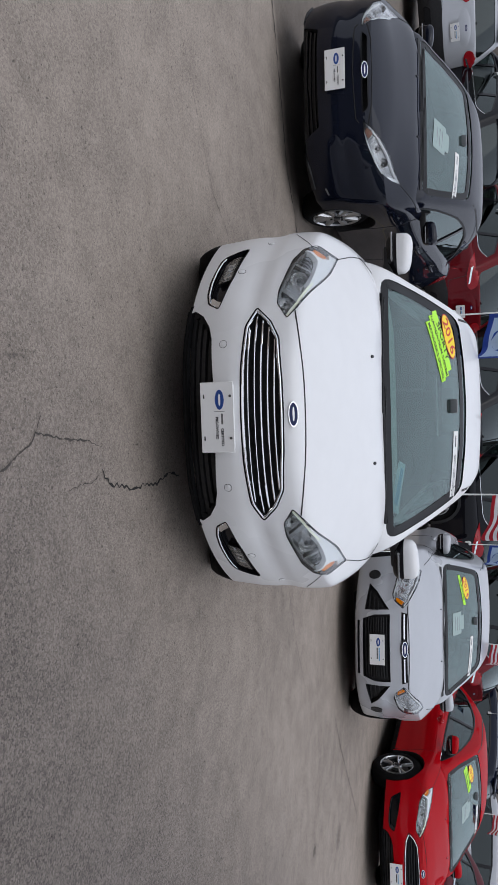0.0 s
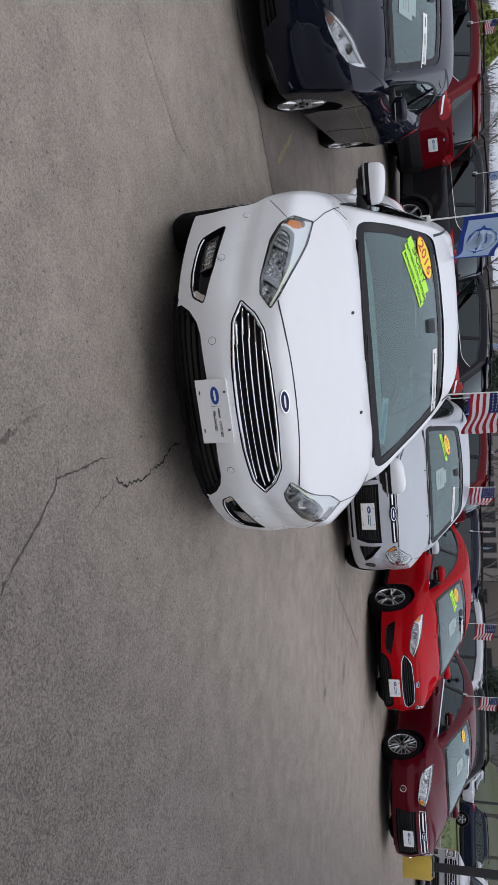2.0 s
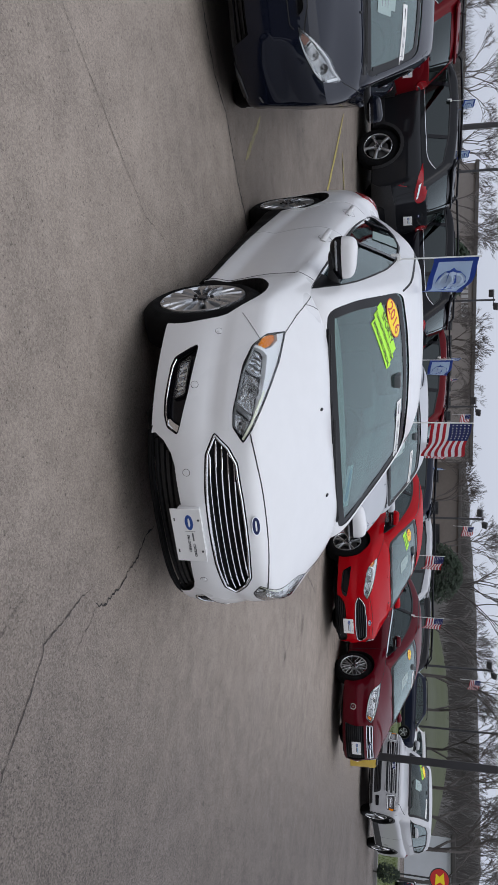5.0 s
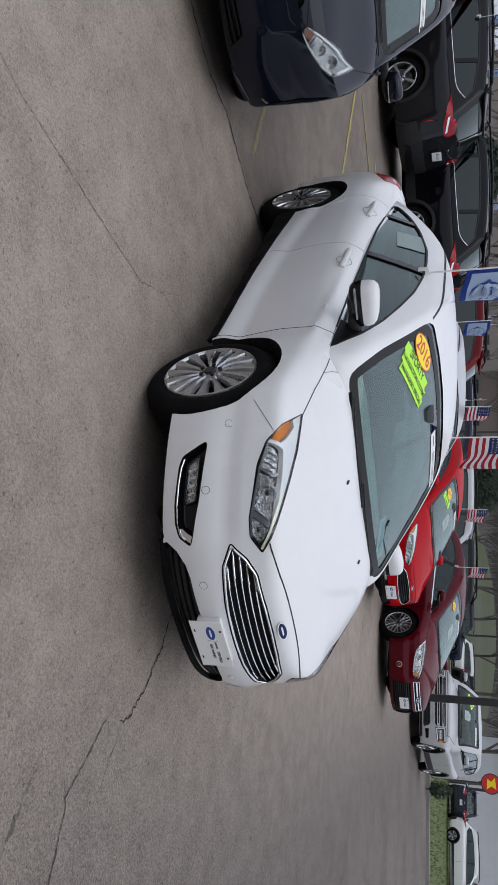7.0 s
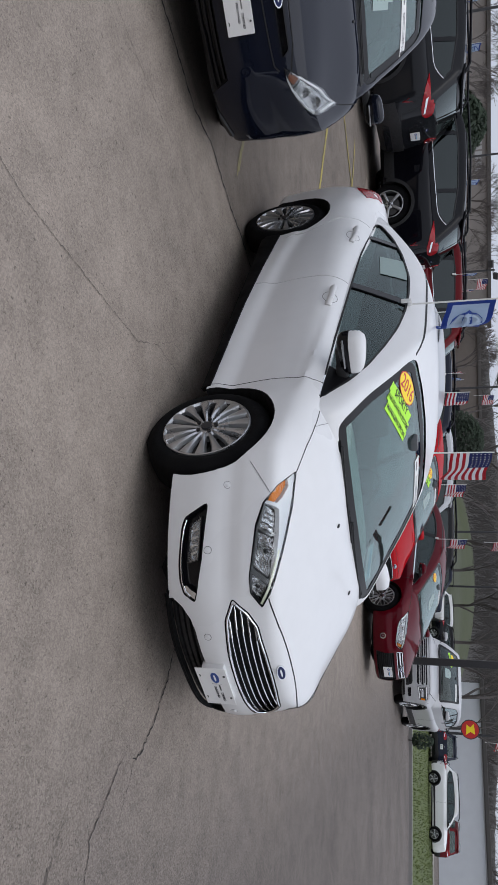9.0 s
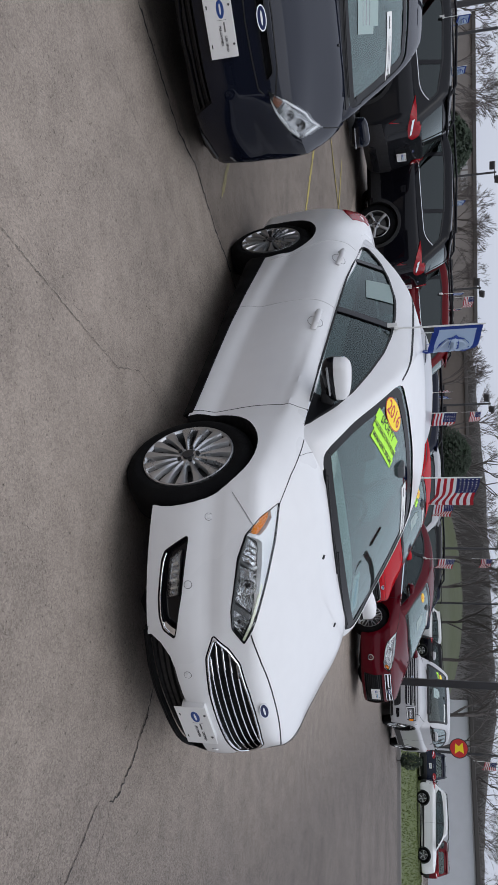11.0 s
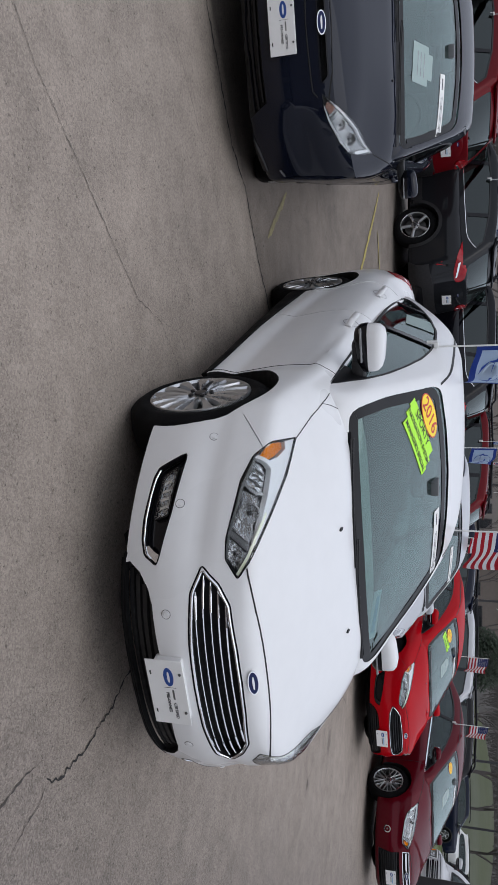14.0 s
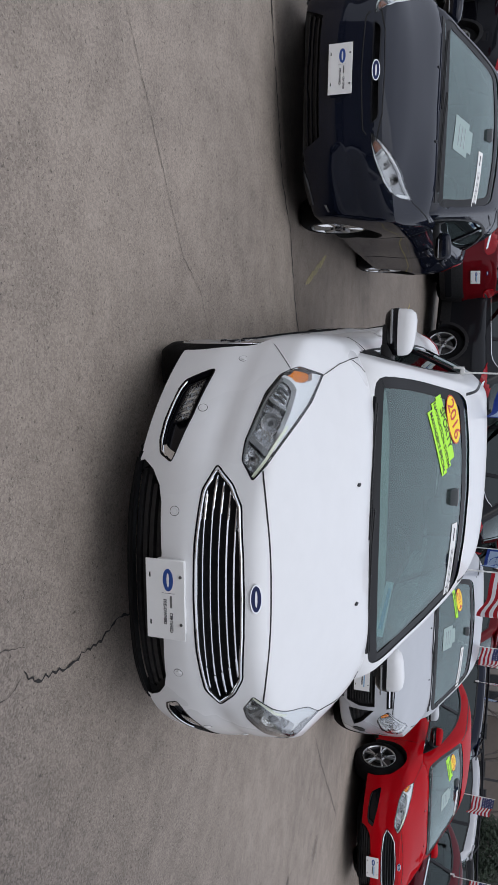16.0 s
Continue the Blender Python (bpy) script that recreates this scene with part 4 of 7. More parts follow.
def headlight(car, skin, poly, sd, amber="outer", guide=True, r=0.012, orange=False):
    """A lamp unit behind a clear lens: a dark back, a small bowl, a deep bowl with a bulb, a ribbed reflector,
    a bright bezel along the upper edge and an amber wedge at one end.
    poly runs along the upper edge from the inner tip outwards, then back along the lower edge."""
    side = "brow_l" if sd > 0 else "brow_r"
    h = len(poly) // 2
    up, low = [Vector(p) for p in poly[:h]], [Vector(p) for p in poly[h:]][::-1]

    def at(s, t):
        k = min(h - 2, int(s * (h - 1)))
        f = s * (h - 1) - k
        return tuple(low[k].lerp(low[k + 1], f).lerp(up[k].lerp(up[k + 1], f), t))

    run = lambda s0, s1, t, n=7: [at(s0 + (s1 - s0) * i / n, t) for i in range(n + 1)]  # noqa: E731
    smooth = rounded(poly, r, 3)
    housing = part("headlight", skin.patch(side, smooth, -0.048, 0.004, 0.03), LAMPDARK, car, "clear headlight unit with chrome bowls")
    if amber == "outer":
        part("inner_reflector", skin.patch(side, run(0.03, 0.22, 0.08, 4) + run(0.22, 0.03, 0.80, 4), -0.030, 0.006, 0.015), FACETDARK, housing, "smoked reflector")
        part("bowl_reflector", skin.patch(side, run(0.28, 0.555, 0.06, 5) + run(0.555, 0.28, 0.80, 5), -0.036, 0.006, 0.012), FACETDARK, housing, "smoked reflector round the bulb")
        part("bowl_arc", skin.strip(side, [at(0.60, 0.05), at(0.575, 0.25), at(0.57, 0.45), at(0.60, 0.70)], 0.012, -0.020, 0.02, 0.015), LAMPGREY, housing, "curved bright partition")
        box = part("side_reflector", skin.patch(side, rounded([at(0.60, 0.06), at(0.60, 0.70), at(0.74, 0.58), at(0.78, 0.07)], 0.006, 2), -0.034, 0.006, 0.012), FACET, housing, "ribbed chrome reflector")
        for k in range(3):
            s = 0.645 + 0.042 * k
            part("rib", skin.strip(side, [at(s, 0.12), at(s - 0.01, 0.60 - 0.03 * k)], 0.006, -0.026, 0.008, 0.02), LAMPDARK, box)
        bowls = ((0.12, 0.42, 0.024, 0.024), (0.42, 0.42, 0.036, 0.026))
    else:
        part("side_reflector", skin.patch(side, run(0.20, 0.93, 0.08) + run(0.93, 0.20, 0.86), -0.028, 0.006, 0.012), FACETMID, housing, "chrome reflector")
        bowls = ((0.36, 0.42, 0.030, 0.024), (0.60, 0.42, 0.036, 0.024))
    for s, t, rad, depth in bowls:
        rad = min(rad, 0.40 * (Vector(at(s, 1)) - Vector(at(s, 0))).length)
        hit, n = skin.on(side, *at(s, t))
        n = Vector((n.x * 0.6, -1, 0.2)).normalized()
        lamp_bowl(housing, hit - n * depth, n, rad)
    part("divider", skin.strip(side, [at(0.25, 0.05), at(0.25, 0.80)], 0.022, -0.016, 0.02, 0.02), LAMPGREY, housing)
    band = [(0.30, 0.90), (0.45, 0.84), (0.60, 0.74), (0.72, 0.62), (0.77, 0.55), (0.785, 0.40), (0.795, 0.04), (0.825, 0.04), (0.815, 0.42), (0.86, 0.58), (0.93, 0.74), (0.985, 0.60), (0.995, 0.96)]
    if amber == "outer":
        part("bezel", skin.patch(side, [at(*p) for p in band] + run(0.95, 0.30, 0.97), -0.006, 0.026, 0.02), BEZEL, housing, "inner bezel whitened for the mirrored sky")
        part("amber_reflector", skin.patch(side, rounded([at(0.83, 0.05), at(0.825, 0.43), at(0.885, 0.60), at(0.975, 0.84), at(0.988, 0.45), at(0.965, 0.05)], 0.006, 2), -0.024, 0.006, 0.015), AMBER, housing, "amber corner reflector")
    else:
        part("bezel", skin.strip(side, run(0.08, 0.98, 0.93, 12), 0.011, -0.008, 0.016, 0.02), BEZEL, housing, "inner bezel strip whitened for the mirrored sky")
        part("outer_bezel", skin.strip(side, [at(0.90, 0.08), at(0.955, 0.9)], 0.02, -0.010, 0.014, 0.02), BEZEL, housing)
        part("amber_reflector", skin.patch(side, rounded([at(0.06, 0.25), at(0.07, 0.75), at(0.19, 0.78), at(0.19, 0.25)], 0.01, 3), -0.016, 0.006, 0.015), AMBER if orange else BROWNAMBER, housing, "amber inner reflector")
    part("lower_bezel", skin.strip(side, run(0.0, 0.8, 0.06), 0.009, -0.010, 0.02, 0.02), BEZEL if amber != "outer" else LAMPGREY, housing)
    if guide:
        part("light_guide", skin.strip(side, run(0.02, 0.50, 0.88), 0.011, -0.005, 0.008, 0.02), CLEARBAR, housing, "pale light guide")
    part("lens", skin.patch(side, smooth, 0.002, 0.002, 0.02), LENS, housing)
    part("lens_edge", skin.strip(side, smooth, 0.0035, 0.0015, 0.006, 0.012, True), GLOSSBLACK, housing)


def brow(points):
    """Places on the right front corner (x outwards, y, z) as seen from the brow."""
    a, e = radians(40), radians(30)
    return [(x * math.cos(a) + y * math.sin(a), z * math.cos(e) + (y * math.cos(a) - x * math.sin(a)) * math.sin(e)) for x, y, z in points]


LAMP = [(0.417, 0.157, 0.675), (0.470, 0.200, 0.716), (0.540, 0.300, 0.750), (0.600, 0.430, 0.774), (0.660, 0.560, 0.793), (0.760, 0.705, 0.807), (0.797, 0.565, 0.740), (0.772, 0.482, 0.684), (0.712, 0.392, 0.653), (0.635, 0.305, 0.641), (0.550, 0.226, 0.625), (0.486, 0.181, 0.628)]


def lamp_set(x0=0.417, kx=1.0, y0=0.157, ky=1.0, z0=0.675, kz=1.0, fat=0.0):
    """The lamp outline, moved and stretched for another front."""
    t = lambda p: (x0 + (p[0] - 0.417) * kx, y0 + (p[1] - 0.157) * ky, z0 + (p[2] - 0.675) * kz)  # noqa: E731
    low = [(*p[:2], p[2] - fat * (1 if i > 5 else 0) * (0.6 if i == 11 else 1)) for i, p in enumerate([t(p) for p in LAMP])]
    return brow(low)


GRILLE = [(-0.456, 0.546), (-0.385, 0.514), (-0.2, 0.502), (0, 0.499), (0.2, 0.502), (0.385, 0.514), (0.456, 0.546), (0.402, 0.602), (0.328, 0.640), (0.15, 0.655), (0, 0.658), (-0.15, 0.655), (-0.328, 0.640), (-0.402, 0.602)]
FOG = [(0.446, 0.371), (0.482, 0.318), (0.540, 0.301), (0.62, 0.297), (0.79, 0.308), (0.832, 0.322), (0.884, 0.400), (0.898, 0.425), (0.875, 0.427), (0.645, 0.409), (0.485, 0.382)]
INTAKE = [(-0.462, 0.215), (-0.474, 0.256), (-0.446, 0.302), (-0.395, 0.340), (-0.34, 0.357), (-0.16, 0.370), (0.16, 0.370), (0.34, 0.357), (0.395, 0.340), (0.446, 0.302), (0.474, 0.256), (0.462, 0.215)]


def pocket(skin, side, poly, depth=0.06, step=0.03):
    """A closed cutter that follows the skin, depth deep."""
    return skin.patch(side, poly, 0.03, depth + 0.03, step)


def hex_openings(skin):
    out = [front_cut(rounded(GRILLE, 0.014, 3), -0.3, 0.19), front_cut(INTAKE, -0.3, 0.17)]
    out += [box_bm(-1.2, 1.2, -0.4, 0.66, 0.05, 0.236), box_bm(-1.2, -0.60, 1.2, 3.3, 0.05, 0.240), box_bm(0.60, 1.2, 1.2, 3.3, 0.05, 0.240)]
    for side in ("corner_r", "corner_l"):
        out += [pocket(skin, side.replace("corner", "brow"), rounded(lamp_set(), 0.012, 3), 0.055), pocket(skin, side, rounded(FOG, 0.010, 2), 0.05)]
    return out


def hex_face(car, skin, ck, s, mat, bars=True, lamps=True, sensors=True, words=True):
    """Six-sided grille, swept lamps, lower intake with black lip."""
    part("grille_frame", bead(skin, "front", rounded(GRILLE, 0.014, 3), 0.0055, 0.0, 0.02, True), CHROME, car, "chrome grille surround")
    part("grille_gasket", skin.strip("front", rounded(grown(GRILLE, 0.009), 0.014, 3), 0.006, 0.0015, 0.006, 0.015, True), GLOSSBLACK, car)
    if bars:
        for z, w in ((0.522, 0.385), (0.549, 0.438), (0.577, 0.415), (0.605, 0.385), (0.632, 0.33)):
            line = [(-w, z), (-w * 0.6, z), (0, z - 0.002), (w * 0.6, z), (w, z)]
            bar = part("grille_bar", bead(skin, "front", line, 0.0036, -0.012, 0.04), CHROME, car, "chrome grille bar")
            for sd in (-1, 1):
                part("bar_end", bead(skin, "front", [(sd * w * 0.74, z), (sd * w * 0.97, z + 0.001)], 0.0052, -0.010, 0.04), CHROME, bar, "broad chrome bar end")
    else:
        for z, w in ((0.52, 0.37), (0.55, 0.42), (0.58, 0.40), (0.61, 0.36), (0.638, 0.30)):
            part("grille_bar", skin.strip("front", [(-w, z), (0, z), (w, z)], 0.008, -0.014, 0.012, 0.05), GLOSSBLACK, car)
    lip = part("bumper_lip", bead(skin, "front", [(-0.50, 0.234), (-0.46, 0.224), (-0.3, 0.219), (0, 0.218), (0.3, 0.219), (0.46, 0.224), (0.50, 0.234)], 0.014, -0.010, 0.04), MATTBLACK, car, "matt black lower bumper lip")
    part("lip_edge", skin.patch("front", [(-0.478, 0.212), (-0.478, 0.236), (0.478, 0.236), (0.478, 0.212), (0.2, 0.212), (-0.2, 0.212)], 0.0, 0.02, 0.05), MATTBLACK, lip)
    # black panels stand in for the shade below the bumper corners
    for side in ("corner_r", "corner_l"):
        part("bumper_shade", skin.patch(side, [(0.425, 0.206), (0.440, 0.262), (0.66, 0.265), (0.86, 0.270), (1.03, 0.275), (1.05, 0.206)], -0.03, 0.02, 0.03), MATTBLACK, lip, "black panel for the shade under the bumper corner")
    for z, w in ((0.243, 0.45), (0.275, 0.43), (0.305, 0.40), (0.338, 0.345)):
        part("intake_slat", skin.strip("front", [(-w, z), (-w / 2, z), (0, z), (w / 2, z), (w, z)], 0.018, -0.028, 0.02, 0.06), TRIM, car)
    part("plate_bracket", box_bm(-0.142, 0.142, 0.004, 0.05, 0.352, 0.464, 0.012, 2), mat, car)
    plate(car, pose(0.003, 0.000, 0.397, 90, 0, 0), words=words)
    hit, n = skin.on("front", 0, 0.705)
    badge(car, frame_on(hit, n, off=0.004))
    for sd, side in ((-1, "corner_r"), (1, "corner_l")):
        headlight(car, skin, lamp_set(), sd)
        bez = part("fog_bezel", skin.strip(side, rounded(FOG, 0.010, 2), 0.005, 0.001, 0.03, 0.015, True), GLOSSBLACK, car, "gloss black fog lamp surround")
        part("fog_trim", bead(skin, side, [(0.470, 0.345), (0.490, 0.322), (0.54, 0.3085), (0.62, 0.3045), (0.72, 0.309), (0.785, 0.316), (0.822, 0.328)], 0.0038, -0.003, 0.015), CHROME if lamps else TRIM, bez, "chrome strip" if lamps else "black strip")
        part("fog_wing", skin.patch(side, [(0.456, 0.368), (0.484, 0.325), (0.515, 0.315), (0.520, 0.330), (0.500, 0.352), (0.486, 0.377)], -0.006, 0.012, 0.02), CHROME if lamps else TRIM, bez, "broad end of the strip")
        part("fog_back", skin.patch(side, rounded(FOG, 0.010, 2), -0.034, 0.01, 0.03), GLOSSBLACK, bez, "gloss black recess")
        if lamps:
            fogp = rounded([(0.62, 0.334), (0.80, 0.343), (0.845, 0.400), (0.64, 0.392)], 0.008, 2)
            part("fog_rim", skin.strip(side, fogp, 0.006, -0.012, 0.02, 0.02, True), GLOSSBLACK, bez)
            part("fog_lamp", skin.patch(side, fogp, -0.022, 0.01, 0.02), FACETDARK, bez, "narrow fog lamp")
            for u in (0.665, 0.70, 0.735, 0.77):
                part("fog_rib", skin.strip(side, [(u, 0.350), (u + 0.012, 0.382)], 0.011, -0.016, 0.008, 0.02), FACET, bez)
            part("fog_lens", skin.patch(side, fogp, -0.010, 0.003, 0.02), LENS, bez)
        if sensors:
            for u, v in ((0.312, 0.414), (0.658, 0.438), (0.829, 0.513)):
                hit, n = skin.on("front", sd * u, v)
                part("sensor_gap", lathe([(-0.004, 0.0185), (0.0008, 0.0185), (0.0008, 0.015)], 18, "z"), LAMPGREY, car, at=frame_on(hit, n))
                part("parking_sensor", lathe([(-0.004, 0.016), (0.002, 0.016), (0.002, 0.011), (0.0005, 0.010), (0.004, 0.009), (0.005, 0)], 18, "z"), mat, car, at=frame_on(hit, n))


def compact_details(car, skin, ck, s, mat):
    """Gaps, handles, mirrors, wipers, roof strips, tail lamps of the compact."""
    seams(car, skin, [("front", [(0.45 * math.sin(a * 0.157), 0.746 - 0.039 * abs(math.sin(a * 0.157)) ** 2.4) for a in range(-10, 11)])], 0.006)
    for sd, side in ((-1, "right"), (1, "left")):
        seams(car, skin, [(side, [(0.639, 0.614), (0.575, 0.668), (0.518, 0.717)]), ("top", [(sd * 0.806, 0.986), (sd * 0.775, 1.045), (sd * 0.742, 1.094), (sd * 0.69, 1.15)]), (side, [(1.305, 0.22), (1.31, 0.40), (1.315, 0.602), (1.316, 0.828), (1.36, 0.90)])], 0.0016)
        seams(car, skin, [(side, [(2.47, 0.30), (2.485, 0.6), (2.50, 0.93)]), (side, [(3.16, 0.40), (3.28, 0.62), (3.42, 0.78), (3.50, 0.98)])], 0.0009, SOFTGAP if mat is WHITE else GAP)
        seams(car, skin, [("top", [(sd * 0.752, 0.69), (sd * 0.768, 0.76), (sd * 0.792, 0.86), (sd * 0.806, 0.986), (sd * 0.808, 1.114)])], 0.0036)
        # the shade under the doors is laid on as a black strip
        part("sill_band", skin.patch(side, [(1.29, 0.206), (1.29, 0.260), (1.75, 0.267), (2.23, 0.278), (2.7, 0.302), (3.10, 0.334), (3.22, 0.345), (3.22, 0.206)], 0.010, 0.025, 0.03), MATTBLACK, car, "black strip for the shade under the sill")
        door_handle(car, skin, side, 2.22, 0.822, mat)
        door_handle(car, skin, side, 3.18, 0.885, mat)
        tailp = [(3.965, 0.93), (4.05, 0.985), (4.20, 1.03), (4.40, 0.99), (4.38, 0.84), (4.22, 0.82), (4.10, 0.86)]
        part("tail_light", skin.patch(side, tailp, 0.006, 0.01, 0.04), REDLENS, car, "wrap-round red tail lamp")
        for u, v in ((0.273, 0.817),):
            hit, n = skin.on("top", sd * u, v)
            part("washer_jet", oval_bm(0.016, 0.03, 0, 0.006, 14), TRIM, car, at=frame_on(hit, n, Vector((0, 1, 0))))
        part("roof_strip", ck.strip("top", [(sd * 0.555, 2.0), (sd * 0.553, 2.3), (sd * 0.545, 2.8), (sd * 0.53, 3.3)], 0.016, 0.0015, 0.006, 0.08), TRIM, car, "black roof joint strip")
        q = [(1.20, 0.864), (1.46, 1.0), (1.52, 0.885)]
        part("mirror_sail", ck.patch(side, q, 0.003, 0.02, 0.05), SAIL, car)
        part("belt_trim", ck.strip(side, [(1.22, 0.862), (1.45, 0.872), (1.648, 0.882), (2.3, 0.917), (2.993, 0.954), (3.6, 0.998)], 0.009, 0.006, 0.012, 0.08), TRIM, car)
        part("fender_garnish", ck.strip(side, [(1.19, 0.852), (1.42, 0.868)], 0.022, 0.006, 0.012, 0.05), CHROME, car, "bright trim at the mirror foot")
    # black cowl below the glass
    part("cowl", ck.strip("front", [(-0.63, 0.963), (-0.4, 0.969), (0, 0.977), (0.4, 0.969), (0.63, 0.963)], 0.020, 0.001, 0.02, 0.04), MATTBLACK, car, "black plastic cowl")
    wiper(car, ck, [(0.62, 0.970), (0.35, 0.978), (0.05, 0.986), (-0.12, 0.994)])
    wiper(car, ck, [(0.02, 0.977), (-0.25, 0.979), (-0.45, 0.980), (-0.60, 0.983)])


def mirrors(car, mat, x=0.745, y=1.50, z=0.968, k=1.12):
    for sd in (-1, 1):
        m = pose(sd * x, y, z) @ Matrix.Diagonal((-sd * k, k, k, 1))
        side_mirror(car, mat, m)


# ---- window flags ----
FLAGRED = material("flag_red", (0.45, 0.015, 0.03), 0.8, grain=0.004, spread=0.1)
FLAGWHITE = material("flag_white", (0.75, 0.75, 0.76), 0.8, grain=0.004, spread=0.05)
FLAGBLUE = material("flag_blue", (0.02, 0.03, 0.14), 0.8, grain=0.004, spread=0.1)
BANNERBLUE = material("banner_blue", (0.02, 0.06, 0.30), 0.8, grain=0.004, spread=0.1)
BANNERPALE = material("banner_pale", (0.45, 0.55, 0.68), 0.8, grain=0.004, spread=0.05)
POLEWHITE = material("pole_white", (0.7, 0.7, 0.68), 0.4)


def flag(x, y, z, kind="stars", yaw=0.0, lean=0.0, size=1.0, droop=0.2, seed=1, pole=0.56, group="window flags"):
    """A small flag on a plastic staff clipped to a car window; the cloth hangs towards +x at yaw 0."""
    label = {"stars": "small striped flag with stars on a white window staff", "banner": "small blue banner with a pale field on a window staff"}[kind]
    ob = thing("window_flag", label, "flag", pose(x, y, z, lean, 0, yaw), group)
    part("staff", tube([(0, 0, 0), (0.002, 0, pole * 0.5), (0.004, 0, pole)], 0.006 * size, 8, 0.8), POLEWHITE, ob, "white plastic staff")
    part("clip", joined(box_bm(-0.03, 0.012, -0.008, 0.008, -0.01, 0.02, 0.004, 1), box_bm(-0.034, -0.028, -0.02, 0.02, -0.05, 0.015, 0.002, 1)), POLEWHITE, ob)
    rnd = random.Random(seed)
    w, h = 0.40 * size, 0.30 * size
    nx, ny = 24, 26
    ph = rnd.random() * 6

    def place(u, v):
        k = u**1.2
        turn = 1.1 * max(0, u - 0.5) ** 1.3
        return (0.006 + u * w * (1 - 0.25 * droop) * math.cos(turn), 0.035 * size * math.sin(u * 7 + ph + v * 1.2) * k + u * w * math.sin(turn) * 0.7, pole - 0.015 - (1 - v) * h - droop * w * u**1.4 + 0.02 * size * math.sin(u * 9 + v * 3 + ph) * k)

    bm = bmesh.new()
    g = [[bm.verts.new(place(i / nx, j / ny)) for i in range(nx + 1)] for j in range(ny + 1)]
    for j in range(ny):
        for i in range(nx):
            f = bm.faces.new((g[j][i], g[j][i + 1], g[j + 1][i + 1], g[j + 1][i]))
            if kind == "stars":
                f.material_index = 2 if (i < nx * 0.4 and j >= 12) else (0 if (j // 2) % 2 == 0 else 1)
            else:
                f.material_index = 0 if (i in (0, 1, 22, 23) or j in (0, 1, 2, 23, 24, 25)) else 1
    bmesh.ops.solidify(bm, geom=bm.faces[:], thickness=0.0012)
    cloth = part("cloth", bm, [FLAGRED, FLAGWHITE, FLAGBLUE] if kind == "stars" else [BANNERBLUE, BANNERPALE], ob, "wavy printed cloth")
    spots = []
    if kind == "stars":
        for r in range(5):
            for c in range(6):
                u, v = (c + 0.5 + 0.0 * (r % 2)) / 6 * 0.38 + 0.01, 0.5 + (r + 0.5) / 5 * 0.48
                spots.append((u, v, 0.011, 0.02, FLAGWHITE))
    else:
        spots = [(0.5, 0.5, 0.26, 0.34, BANNERBLUE), (0.5, 0.5, 0.22, 0.28, BANNERPALE), (0.5, 0.5, 0.30, 0.11, BANNERBLUE), (0.5, 0.5, 0.24, 0.05, BANNERPALE)]
    for side in (-1, 1):
        bms, mats = [], []
        for i, (u, v, du, dv, mat) in enumerate(spots):
            b = bmesh.new()
            n = 5 if kind == "stars" else 12
            ring = []
            for k in range(n):
                a = 2 * math.pi * k / n
                p = Vector(place(u + du * math.cos(a), v + dv * math.sin(a)))
                ring.append(b.verts.new(p + Vector((0, side * (0.002 + 0.0012 * i * (kind != "stars")), 0))))
            b.faces.new(ring)
            bms.append(b)
            mats.append(mat)
        if kind == "stars":
            s = part("star_field", joined(*bms), FLAGWHITE, cloth)
            tagged(s, "small white stars", kind="stuff")
        else:
            for b, mat in zip(bms, mats):
                part("banner_print", b, mat, cloth)
    return ob


# ---- other fronts ----
SMALL = scaled(COMPACT, 0.91, 0.94, 1.045)
SMALL.update(axles=(0.99, 3.48), tyre=0.30, rim=0.205, face=0.775, low=0.215)
SMALL["screen"] = [(z, y - 0.13) for z, y in SMALL["screen"]]
SMALL["roof"] = [(y - 0.13, z) for y, z in SMALL["roof"]]
SMALL["top"] = [(y, z + 0.03 * min(1, max(0, (y - 0.2) / 0.6))) for y, z in SMALL["top"]]
SMALL["glass"] = [(u, z + 0.035 * (z < 1.1)) for u, z in SMALL["glass"]]
SMALL["dlo"] = [(y - 0.13 * min(1, max(0, (3.3 - y) / 1.2)), z) for y, z in SMALL["dlo"]]
SLOT = rounded([(-0.31, 0.668), (0.31, 0.668), (0.27, 0.712), (-0.27, 0.712)], 0.02, 3)
SMALL_LOW = [(-0.44, 0.215), (-0.37, 0.345), (0.37, 0.345), (0.44, 0.215)]
SMALL_LAMP = brow([(0.353, 0.118, 0.667), (0.424, 0.179, 0.752), (0.486, 0.304, 0.804), (0.538, 0.418, 0.833), (0.606, 0.514, 0.850), (0.677, 0.651, 0.884), (0.686, 0.523, 0.827), (0.676, 0.372, 0.768), (0.621, 0.301, 0.729), (0.558, 0.240, 0.701), (0.488, 0.186, 0.680), (0.423, 0.148, 0.667)])


def small_openings(skin):
    return [front_cut(SLOT, -0.3, 0.15), front_cut(SMALL_LOW, -0.3, 0.16)] + [pocket(skin, c, SMALL_LAMP, 0.055) for c in ("brow_r", "brow_l")]


